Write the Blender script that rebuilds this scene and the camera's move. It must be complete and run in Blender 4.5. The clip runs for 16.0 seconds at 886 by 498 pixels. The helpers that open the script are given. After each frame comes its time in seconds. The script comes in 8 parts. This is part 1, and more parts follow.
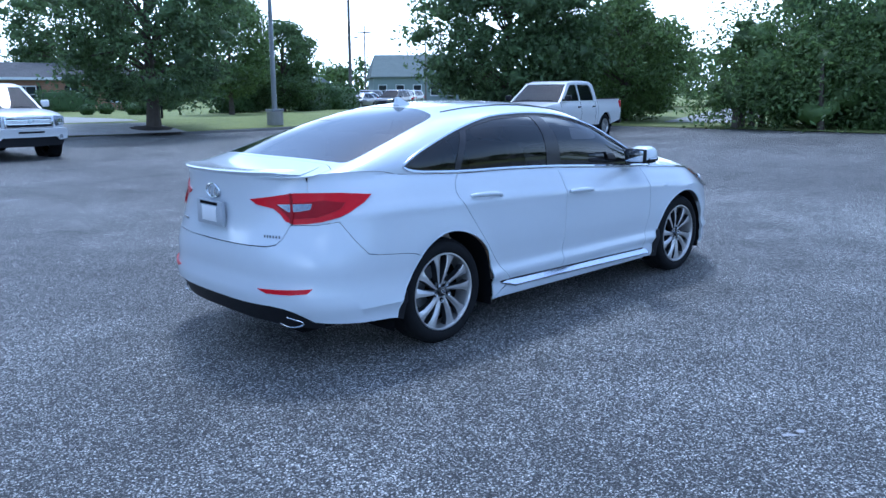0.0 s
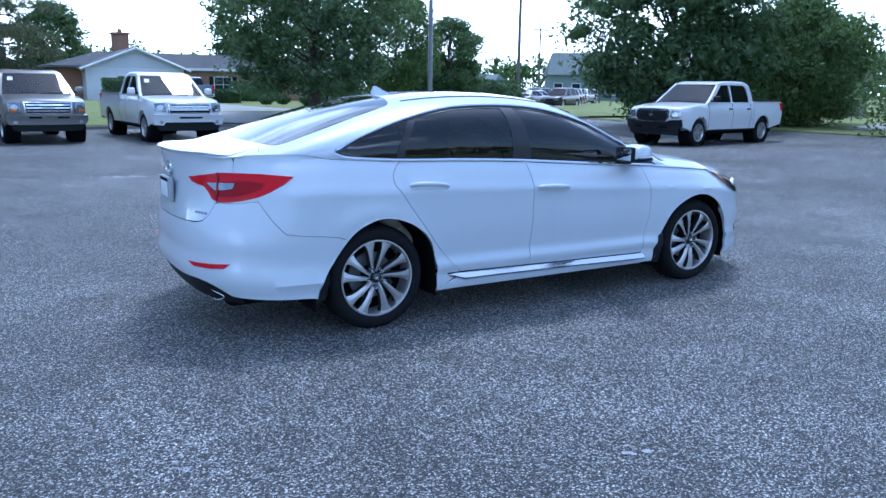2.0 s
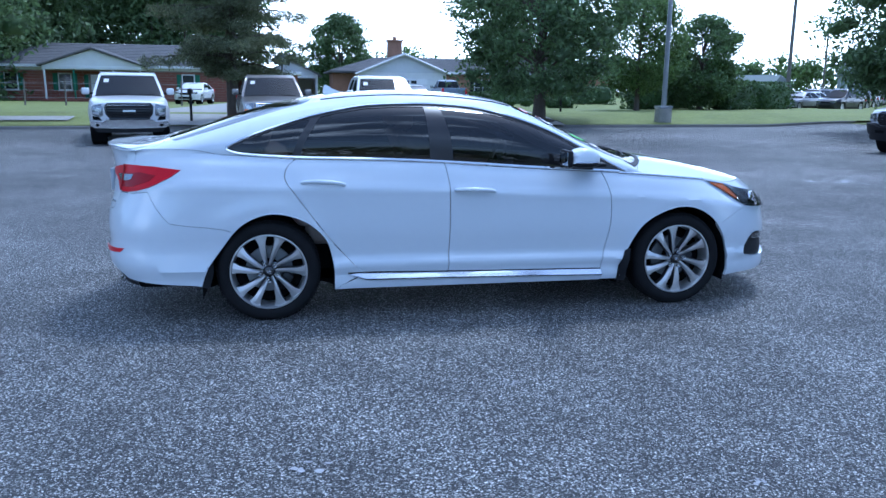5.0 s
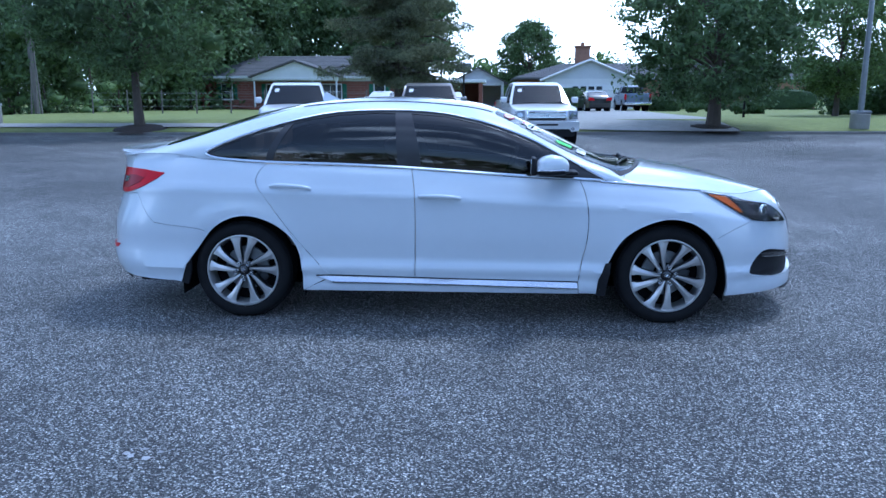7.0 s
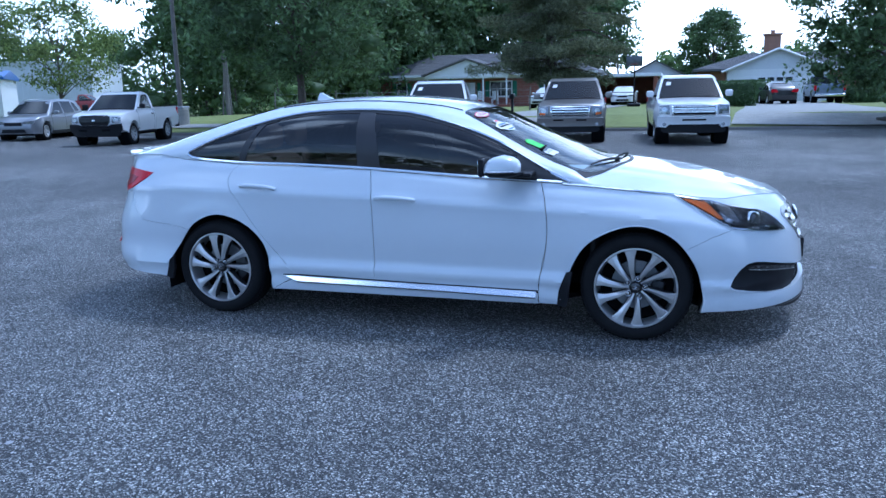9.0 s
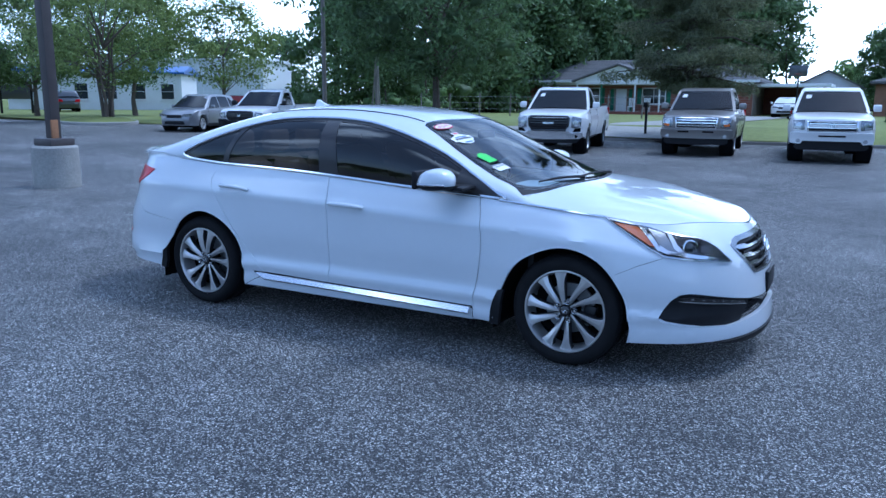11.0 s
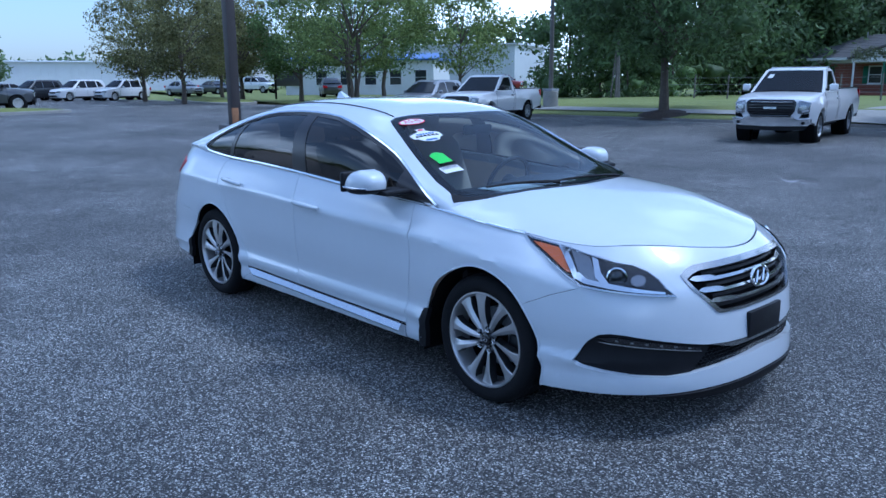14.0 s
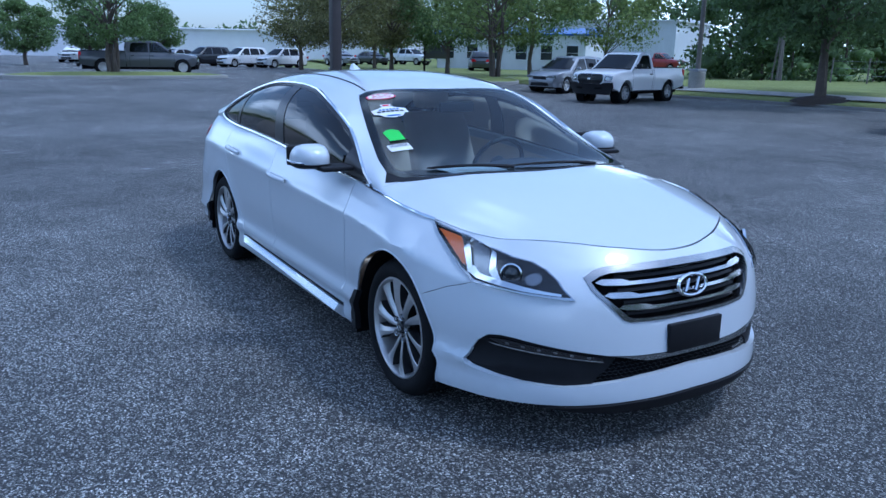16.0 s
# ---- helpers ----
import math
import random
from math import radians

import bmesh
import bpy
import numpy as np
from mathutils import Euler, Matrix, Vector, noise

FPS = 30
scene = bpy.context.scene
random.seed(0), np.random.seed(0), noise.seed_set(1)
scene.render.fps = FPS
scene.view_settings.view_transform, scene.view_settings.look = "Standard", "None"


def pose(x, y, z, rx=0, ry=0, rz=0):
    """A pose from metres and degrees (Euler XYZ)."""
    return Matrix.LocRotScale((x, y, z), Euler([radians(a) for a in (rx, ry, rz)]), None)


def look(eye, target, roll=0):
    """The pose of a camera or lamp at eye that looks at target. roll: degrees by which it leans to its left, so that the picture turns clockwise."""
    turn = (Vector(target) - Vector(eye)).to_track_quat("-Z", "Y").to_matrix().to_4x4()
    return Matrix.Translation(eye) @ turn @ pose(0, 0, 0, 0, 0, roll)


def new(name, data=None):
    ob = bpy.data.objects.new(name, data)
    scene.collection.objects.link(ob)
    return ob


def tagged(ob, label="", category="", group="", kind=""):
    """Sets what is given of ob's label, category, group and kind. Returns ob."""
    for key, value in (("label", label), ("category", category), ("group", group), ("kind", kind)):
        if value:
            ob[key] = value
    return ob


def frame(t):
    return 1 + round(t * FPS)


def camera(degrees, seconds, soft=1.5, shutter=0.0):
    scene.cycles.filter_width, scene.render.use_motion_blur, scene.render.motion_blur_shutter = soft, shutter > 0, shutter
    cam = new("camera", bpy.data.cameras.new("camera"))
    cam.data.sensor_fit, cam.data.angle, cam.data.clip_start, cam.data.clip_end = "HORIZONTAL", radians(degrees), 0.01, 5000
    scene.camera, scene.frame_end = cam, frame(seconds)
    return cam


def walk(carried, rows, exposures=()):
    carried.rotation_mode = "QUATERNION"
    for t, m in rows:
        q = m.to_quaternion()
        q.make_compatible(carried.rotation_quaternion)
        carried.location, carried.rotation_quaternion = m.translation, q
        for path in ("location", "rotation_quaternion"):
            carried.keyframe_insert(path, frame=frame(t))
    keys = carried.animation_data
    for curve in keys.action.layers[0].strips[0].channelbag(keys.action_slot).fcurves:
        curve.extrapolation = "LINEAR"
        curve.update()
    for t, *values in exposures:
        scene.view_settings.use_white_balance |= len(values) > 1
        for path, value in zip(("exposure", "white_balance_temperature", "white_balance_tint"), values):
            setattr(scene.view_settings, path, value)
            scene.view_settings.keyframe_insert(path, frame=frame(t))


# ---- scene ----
cam = camera(59.1, 16.0)
PATH = [
    (0, (-3.245, -4.234, 1.532), (-1.882, -2.825, 1.137), -0.4),
    (0.5, (-3.01, -4.504, 1.522), (-1.745, -3.012, 1.103), 0.2),
    (1, (-2.703, -4.699, 1.523), (-1.499, -3.159, 1.1), 0.3),
    (1.5, (-2.429, -5.007, 1.511), (-1.311, -3.401, 1.096), 0.6),
    (2, (-2.09, -5.14, 1.486), (-1.079, -3.462, 1.084), 0.9),
    (2.5, (-1.729, -5.273, 1.517), (-0.82, -3.534, 1.128), 1.0),
    (3, (-1.364, -5.509, 1.51), (-0.556, -3.72, 1.129), 1.0),
    (3.5, (-0.975, -5.59, 1.488), (-0.278, -3.752, 1.118), 0.8),
    (4, (-0.609, -5.767, 1.486), (-0.073, -3.877, 1.113), 0.4),
    (4.5, (-0.241, -5.863, 1.488), (0.208, -3.954, 1.098), 1.3),
    (4.7, (-0.079, -5.849, 1.488), (0.342, -3.936, 1.085), 1.1),
    (6.8, (1.492, -5.898, 1.471), (1.439, -3.937, 1.085), -0.1),
    (7, (1.645, -5.911, 1.491), (1.528, -3.953, 1.1), 0.0),
    (7.5, (1.968, -5.792, 1.474), (1.743, -3.844, 1.078), 0.3),
    (8, (2.309, -5.714, 1.496), (1.977, -3.781, 1.101), -0.3),
    (8.5, (2.72, -5.676, 1.503), (2.259, -3.77, 1.107), -0.4),
    (9, (3.033, -5.497, 1.488), (2.459, -3.622, 1.093), -1.2),
    (9.2, (3.181, -5.425, 1.517), (2.565, -3.563, 1.124), -1.4),
    (11.3, (4.432, -4.898, 1.543), (3.422, -3.218, 1.148), 0.6),
    (11.5, (4.547, -4.793, 1.549), (3.484, -3.149, 1.143), 0.5),
    (12, (4.689, -4.561, 1.553), (3.557, -2.961, 1.156), -0.2),
    (12.5, (4.944, -4.329, 1.571), (3.714, -2.804, 1.169), -0.1),
    (13, (5.148, -4.082, 1.585), (3.834, -2.631, 1.172), 0.3),
    (13.5, (5.218, -3.771, 1.593), (3.845, -2.378, 1.174), -0.2),
    (14, (5.383, -3.521, 1.591), (3.944, -2.2, 1.164), -0.4),
    (14.5, (5.564, -3.268, 1.597), (4.055, -2.03, 1.156), 0.1),
    (15, (5.597, -2.977, 1.587), (4.047, -1.797, 1.134), 0.2),
    (15.5, (5.718, -2.743, 1.589), (4.122, -1.629, 1.128), 0.5),
    (16, (5.892, -2.526, 1.594), (4.237, -1.516, 1.105), 1.1),
]
EXPOSURES = [(0.0, 0.56, 4680, 10), (4.5, 0.50, 4630, 10), (9.0, 0.38, 4560, 10), (12.5, 0.23, 4560, 10), (16.0, 0.07, 4580, 10)]
walk(cam, [(t, look(eye, target, roll)) for t, eye, target, roll in PATH], EXPOSURES)

# ---- world and sun ----
SUN_ELEV, SUN_DIR = 62, (0.62, 0.78)          # sun stands ahead of the car, on its far side
world = bpy.data.worlds.new("sky")
scene.world = world
world.use_nodes = True
wn, wl = world.node_tree.nodes, world.node_tree.links
wn.clear()
w_out = wn.new("ShaderNodeOutputWorld")
w_bg = wn.new("ShaderNodeBackground")
sky = wn.new("ShaderNodeTexSky")
sky.sky_type = "NISHITA"
sky.sun_disc = False
sky.sun_elevation = radians(SUN_ELEV)
sky.sun_rotation = math.atan2(SUN_DIR[0], SUN_DIR[1])
sky.air_density, sky.dust_density, sky.ozone_density = 1.0, 1.5, 2.0
# broken cumulus clouds and thin haze, laid over the clear sky
tc = wn.new("ShaderNodeTexCoord")
sep = wn.new("ShaderNodeSeparateXYZ")
wl.new(tc.outputs["Generated"], sep.inputs[0])
drift = wn.new("ShaderNodeVectorMath"); drift.operation = "MULTIPLY_ADD"
drift.inputs[1].default_value, drift.inputs[2].default_value = (1, 1, 1.3), (3.31, 5.17, 1.42)
wl.new(tc.outputs["Generated"], drift.inputs[0])
cn = wn.new("ShaderNodeTexNoise"); cn.inputs["Scale"].default_value = 2.3; cn.inputs["Detail"].default_value = 8; cn.inputs["Roughness"].default_value = 0.5
wl.new(drift.outputs[0], cn.inputs["Vector"])
cr = wn.new("ShaderNodeValToRGB")
cr.color_ramp.elements[0].position, cr.color_ramp.elements[1].position = 0.535, 0.65
wl.new(cn.outputs["Fac"], cr.inputs[0])
# the haze thickens to white towards the sun's side
dot = wn.new("ShaderNodeVectorMath"); dot.operation = "DOT_PRODUCT"
dot.inputs[1].default_value = (SUN_DIR[0], SUN_DIR[1], 0.25)
wl.new(tc.outputs["Generated"], dot.inputs[0])
hz = wn.new("ShaderNodeMapRange")
hz.inputs["From Min"].default_value, hz.inputs["From Max"].default_value = -0.15, 0.75
hz.inputs["To Min"].default_value, hz.inputs["To Max"].default_value = 0.0, 0.85
wl.new(dot.outputs["Value"], hz.inputs["Value"])
low = wn.new("ShaderNodeMapRange")
low.inputs["From Min"].default_value, low.inputs["From Max"].default_value = 0.12, 0.32
low.inputs["To Min"].default_value, low.inputs["To Max"].default_value = 1.0, 0.03
wl.new(sep.outputs["Z"], low.inputs["Value"])
haze = wn.new("ShaderNodeMath"); haze.operation = "MULTIPLY_ADD"; haze.inputs[2].default_value = 0.10
wl.new(hz.outputs[0], haze.inputs[0]); wl.new(low.outputs[0], haze.inputs[1])
add = wn.new("ShaderNodeMath"); add.operation = "MAXIMUM"
wl.new(cr.outputs["Color"], add.inputs[0]); wl.new(haze.outputs[0], add.inputs[1])
mixc = wn.new("ShaderNodeMix"); mixc.data_type = "RGBA"
glow = wn.new("ShaderNodeMix"); glow.data_type = "RGBA"
glow.inputs[6].default_value, glow.inputs[7].default_value = (15.2, 16.3, 17.4, 1), (21.5, 21.3, 20.6, 1)
wl.new(haze.outputs[0], glow.inputs[0]); wl.new(glow.outputs[2], mixc.inputs[7])
wl.new(add.outputs[0], mixc.inputs[0]); wl.new(sky.outputs[0], mixc.inputs[6])
wl.new(mixc.outputs[2], w_bg.inputs["Color"])
w_bg.inputs["Strength"].default_value = 0.124
wl.new(w_bg.outputs[0], w_out.inputs[0])

sun = new("sun", bpy.data.lights.new("sun", "SUN"))
sun.data.energy, sun.data.angle, sun.data.color = 1.5, radians(9), (1.0, 0.95, 0.87)
_h = math.cos(radians(SUN_ELEV)) / math.hypot(*SUN_DIR)
sun.matrix_world = look((SUN_DIR[0] * _h * 60, SUN_DIR[1] * _h * 60, math.sin(radians(SUN_ELEV)) * 60), (0, 0, 0))

# ---- materials ----
MATS = {}


def mat(name, color, rough=0.5, metal=0.0, vary=0.0, scale=8.0, bump=0.0, bscale=60.0, coat=0.0, spec=0.5, flake=0.0, island=0.0):
    """A procedural surface: base colour varied at two scales, with fine relief."""
    if name in MATS:
        return MATS[name]
    m = bpy.data.materials.new(name)
    m.use_nodes = True
    n, l = m.node_tree.nodes, m.node_tree.links
    p = n["Principled BSDF"]
    p.inputs["Roughness"].default_value, p.inputs["Metallic"].default_value = rough, metal
    p.inputs["Coat Weight"].default_value, p.inputs["Coat Roughness"].default_value = coat, 0.03
    p.inputs["Specular IOR Level"].default_value = spec
    p.inputs["Base Color"].default_value = (*color, 1)
    co = n.new("ShaderNodeTexCoord")
    if vary or island:
        big = n.new("ShaderNodeTexNoise"); big.inputs["Scale"].default_value = scale; big.inputs["Detail"].default_value = 4
        fine = n.new("ShaderNodeTexNoise"); fine.inputs["Scale"].default_value = scale * 9; fine.inputs["Detail"].default_value = 3
        l.new(co.outputs["Object"], big.inputs["Vector"]); l.new(co.outputs["Object"], fine.inputs["Vector"])
        s1 = n.new("ShaderNodeMath"); s1.operation = "ADD"
        l.new(big.outputs["Fac"], s1.inputs[0]); l.new(fine.outputs["Fac"], s1.inputs[1])
        last = s1
        if island:
            geo = n.new("ShaderNodeNewGeometry")
            s2 = n.new("ShaderNodeMath"); s2.operation = "MULTIPLY_ADD"; s2.inputs[1].default_value = island / max(vary, 0.01)
            l.new(geo.outputs["Random Per Island"], s2.inputs[0]); l.new(s1.outputs[0], s2.inputs[2])
            s3 = n.new("ShaderNodeMath"); s3.operation = "SUBTRACT"; s3.inputs[1].default_value = 0.5 * island / max(vary, 0.01)
            l.new(s2.outputs[0], s3.inputs[0])
            last = s3
        mr = n.new("ShaderNodeMapRange"); mr.clamp = False
        mr.inputs["From Min"].default_value, mr.inputs["From Max"].default_value = 0.5, 1.5
        mr.inputs["To Min"].default_value, mr.inputs["To Max"].default_value = 1 - vary, 1 + vary
        l.new(last.outputs[0], mr.inputs["Value"])
        sc = n.new("ShaderNodeVectorMath"); sc.operation = "SCALE"; sc.inputs[0].default_value = color
        l.new(mr.outputs[0], sc.inputs["Scale"]); l.new(sc.outputs[0], p.inputs["Base Color"])
    if bump:
        bn = n.new("ShaderNodeTexNoise"); bn.inputs["Scale"].default_value = bscale; bn.inputs["Detail"].default_value = 4
        l.new(co.outputs["Object"], bn.inputs["Vector"])
        bp = n.new("ShaderNodeBump"); bp.inputs["Strength"].default_value = bump; bp.inputs["Distance"].default_value = 0.02
        l.new(bn.outputs["Fac"], bp.inputs["Height"]); l.new(bp.outputs[0], p.inputs["Normal"])
    MATS[name] = m
    return m


def leaf(name, color, vary=0.3, scale=0.6):
    """Leaves: varied from spray to spray, with light shining through."""
    m = mat(name, color, 0.6, vary=vary, scale=scale, island=0.45)
    n, l = m.node_tree.nodes, m.node_tree.links
    p, out = n["Principled BSDF"], n["Material Output"]
    tr = n.new("ShaderNodeBsdfTranslucent"); mx = n.new("ShaderNodeMixShader"); mx.inputs[0].default_value = 0.42
    src = p.inputs["Base Color"].links[0].from_socket
    l.new(src, tr.inputs[0]); l.new(p.outputs[0], mx.inputs[1]); l.new(tr.outputs[0], mx.inputs[2]); l.new(mx.outputs[0], out.inputs[0])
    return m


def glass(name, tint, gloss=1.0, rough=0.0, film=0.0):
    """Thin pane: light passes tinted, the sky mirrors off it by Fresnel."""
    if name in MATS:
        return MATS[name]
    m = bpy.data.materials.new(name)
    m.use_nodes = True
    n, l = m.node_tree.nodes, m.node_tree.links
    n.clear()
    out = n.new("ShaderNodeOutputMaterial"); tr = n.new("ShaderNodeBsdfTransparent"); gl = n.new("ShaderNodeBsdfGlossy")
    tr.inputs[0].default_value = (*tint, 1); gl.inputs["Roughness"].default_value = rough
    gl.inputs[0].default_value = (gloss, gloss, gloss, 1)
    fr = n.new("ShaderNodeFresnel"); fr.inputs[0].default_value = 1.52 + film
    mx = n.new("ShaderNodeMixShader")
    l.new(fr.outputs[0], mx.inputs[0]); l.new(tr.outputs[0], mx.inputs[1]); l.new(gl.outputs[0], mx.inputs[2])
    l.new(mx.outputs[0], out.inputs[0])
    MATS[name] = m
    return m


def asphalt():
    m = bpy.data.materials.new("asphalt")
    m.use_nodes = True
    n, l = m.node_tree.nodes, m.node_tree.links
    p = n["Principled BSDF"]
    co = n.new("ShaderNodeTexCoord")
    grit = n.new("ShaderNodeTexVoronoi"); grit.inputs["Scale"].default_value = 135
    l.new(co.outputs["Object"], grit.inputs["Vector"])
    stone = n.new("ShaderNodeTexNoise"); stone.inputs["Scale"].default_value = 105; stone.inputs["Detail"].default_value = 3; stone.inputs["Roughness"].default_value = 0.7
    l.new(co.outputs["Object"], stone.inputs["Vector"])
    patch = n.new("ShaderNodeTexNoise"); patch.inputs["Scale"].default_value = 0.22; patch.inputs["Detail"].default_value = 6
    l.new(co.outputs["Object"], patch.inputs["Vector"])
    stain = n.new("ShaderNodeTexNoise"); stain.inputs["Scale"].default_value = 1.7; stain.inputs["Detail"].default_value = 5
    l.new(co.outputs["Object"], stain.inputs["Vector"])
    sepc = n.new("ShaderNodeSeparateColor")
    l.new(grit.outputs["Color"], sepc.inputs[0])
    r1 = n.new("ShaderNodeValToRGB")
    e = r1.color_ramp.elements
    e[0].position, e[0].color = 0.0, (0.008, 0.008, 0.010, 1)
    e[1].position, e[1].color = 1.0, (0.95, 0.94, 0.91, 1)
    for q, c in ((0.40, 0.032), (0.62, 0.086), (0.80, 0.31)):
        k = e.new(q); k.color = (c, c * 0.99, c * 0.95, 1)
    mixn = n.new("ShaderNodeMath"); mixn.operation = "MULTIPLY_ADD"; mixn.inputs[1].default_value = 0.75
    off = n.new("ShaderNodeMath"); off.operation = "MULTIPLY_ADD"; off.inputs[1].default_value = 1.1; off.inputs[2].default_value = -0.42
    l.new(stone.outputs["Fac"], off.inputs[0]); l.new(sepc.outputs[0], mixn.inputs[0]); l.new(off.outputs[0], mixn.inputs[2])
    l.new(mixn.outputs[0], r1.inputs[0])
    mr = n.new("ShaderNodeMapRange"); mr.inputs["To Min"].default_value, mr.inputs["To Max"].default_value = 0.56, 1.48
    mr.inputs["From Min"].default_value, mr.inputs["From Max"].default_value = 0.3, 0.7
    l.new(patch.outputs["Fac"], mr.inputs["Value"])
    mr2 = n.new("ShaderNodeMapRange"); mr2.inputs["To Min"].default_value, mr2.inputs["To Max"].default_value = 0.78, 1.22
    mr2.inputs["From Min"].default_value, mr2.inputs["From Max"].default_value = 0.3, 0.7
    l.new(stain.outputs["Fac"], mr2.inputs["Value"])
    mu = n.new("ShaderNodeMath"); mu.operation = "MULTIPLY"
    l.new(mr.outputs[0], mu.inputs[0]); l.new(mr2.outputs[0], mu.inputs[1])
    sc = n.new("ShaderNodeVectorMath"); sc.operation = "SCALE"
    l.new(r1.outputs[0], sc.inputs[0]); l.new(mu.outputs[0], sc.inputs["Scale"])
    l.new(sc.outputs[0], p.inputs["Base Color"])
    p.inputs["Roughness"].default_value = 0.66
    bp = n.new("ShaderNodeBump"); bp.inputs["Strength"].default_value = 1.0; bp.inputs["Distance"].default_value = 0.016
    l.new(mixn.outputs[0], bp.inputs["Height"]); l.new(bp.outputs[0], p.inputs["Normal"])
    MATS["asphalt"] = m
    return m


ASPHALT = asphalt()
PAINT = mat("white_pearl_paint", (0.60, 0.635, 0.675), 0.30, coat=1.0, vary=0.015, scale=2, bump=0.01, bscale=400)
TRUCK_WHITE = mat("white_truck_paint", (0.72, 0.72, 0.72), 0.35, coat=0.8, vary=0.03, scale=2)
BLACK_PLASTIC = mat("black_plastic", (0.011, 0.011, 0.013), 0.5, vary=0.2, scale=20, bump=0.05, bscale=300, spec=0.2)
GLOSS_BLACK = mat("gloss_black_trim", (0.010, 0.010, 0.012), 0.12, coat=0.6, vary=0.1)
PILLAR = mat("satin_pillar_trim", (0.022, 0.020, 0.022), 0.32, vary=0.1, scale=10)
CHROME = mat("chrome", (0.82, 0.83, 0.85), 0.10, 1.0, vary=0.05, scale=20)
SATIN_CHROME = mat("satin_chrome", (0.55, 0.56, 0.58), 0.22, 1.0, vary=0.05, scale=20)
DARK_CHROME = mat("dark_chrome", (0.33, 0.335, 0.345), 0.25, 1.0, vary=0.08, scale=15)
ALLOY = mat("machined_alloy", (0.56, 0.55, 0.54), 0.34, 0.75, vary=0.06, scale=40, bump=0.02, bscale=500)
ALLOY_DARK = mat("painted_alloy_pocket", (0.03, 0.03, 0.033), 0.4, 0.4, vary=0.1, scale=40)
RUBBER = mat("tyre_rubber", (0.011, 0.011, 0.012), 0.8, vary=0.25, scale=14, bump=0.15, bscale=120, spec=0.15)
DARK = mat("dark_cavity", (0.006, 0.006, 0.007), 0.9, vary=0.2, spec=0.1)
RED_LENS = mat("red_lens", (0.52, 0.003, 0.014), 0.3, coat=0.12, spec=0.15, vary=0.12, scale=30)
RED_DEEP = mat("deep_red_lens", (0.26, 0.002, 0.008), 0.3, coat=0.12, spec=0.15, vary=0.15, scale=40)
AMBER = mat("amber_lens", (0.72, 0.17, 0.03), 0.15, coat=1.0, vary=0.08, scale=40)
CLEAR_REFL = mat("lamp_reflector", (0.30, 0.31, 0.33), 0.2, 0.9, vary=0.25, scale=50)
TRUCK_LAMP = mat("clear_truck_lamp", (0.70, 0.72, 0.75), 0.15, 0.6, vary=0.15, scale=40)
TINT = glass("tinted_glass", (0.085, 0.09, 0.105), film=0.08, gloss=0.9)
BACK_TINT = glass("filmed_rear_glass", (0.05, 0.055, 0.07), film=0.42, gloss=0.95)
CLEAR = glass("windscreen_glass", (0.58, 0.76, 0.88), film=0.03, gloss=0.7)
LENS = glass("lamp_lens", (0.95, 0.96, 0.97), gloss=0.25)
TRUCK_GLASS = glass("truck_glass", (0.62, 0.66, 0.68), film=0.08, gloss=0.62)
DARK_GLASS = glass("privacy_glass", (0.03, 0.032, 0.035), film=0.06, gloss=0.62)
LEATHER = mat("beige_leather", (0.70, 0.60, 0.49), 0.5, vary=0.12, scale=8, bump=0.1, bscale=150)
DASH = mat("dash_plastic", (0.022, 0.022, 0.024), 0.6, vary=0.15, scale=12, bump=0.1, bscale=200)
CONCRETE = mat("concrete", (0.30, 0.29, 0.265), 0.85, vary=0.25, scale=3, bump=0.35, bscale=40)
KERB = mat("kerb_concrete", (0.20, 0.195, 0.18), 0.85, vary=0.3, scale=1.5, bump=0.3, bscale=25)
GRASS = mat("grass", (0.17, 0.195, 0.045), 0.9, vary=0.35, scale=0.5, bump=0.8, bscale=30)
GRASSBLADE = mat("grass_blade", (0.095, 0.14, 0.03), 0.8, vary=0.25, scale=0.7, island=0.35)
MULCH = mat("mulch", (0.035, 0.024, 0.017), 0.95, vary=0.4, scale=6, bump=0.8, bscale=40)
BARK = mat("bark", (0.10, 0.08, 0.062), 0.9, vary=0.35, scale=5, bump=0.8, bscale=18)
LEAF_OAK = leaf("oak_leaf", (0.133, 0.199, 0.062))
LEAF_DARK = leaf("dark_leaf", (0.118, 0.178, 0.068))
LEAF_LIGHT = leaf("light_leaf", (0.196, 0.250, 0.070))
LEAF_OLIVE = leaf("olive_leaf", (0.187, 0.187, 0.070))
NEEDLE = leaf("needle_leaf", (0.165, 0.185, 0.095))
HEDGE = leaf("hedge_leaf", (0.078, 0.128, 0.047))
BRICK = mat("red_brick", (0.20, 0.075, 0.052), 0.85, vary=0.25, scale=3, bump=0.3, bscale=60)
BRICK_TAN = mat("tan_brick", (0.30, 0.165, 0.105), 0.85, vary=0.25, scale=3, bump=0.3, bscale=60)
MORTAR = mat("mortar", (0.26, 0.22, 0.19), 0.9, vary=0.2, scale=4)
SHINGLE = mat("grey_shingle", (0.115, 0.112, 0.112), 0.9, vary=0.22, scale=1.2, bump=0.5, bscale=12)
SHINGLE_G = mat("greenish_shingle", (0.13, 0.155, 0.145), 0.9, vary=0.2, scale=1.2, bump=0.5, bscale=12)
WHITE_SIDING = mat("white_siding", (0.70, 0.71, 0.72), 0.6, vary=0.08, scale=2)
METAL_SIDING = mat("white_metal_siding", (0.58, 0.60, 0.63), 0.5, vary=0.08, scale=1)
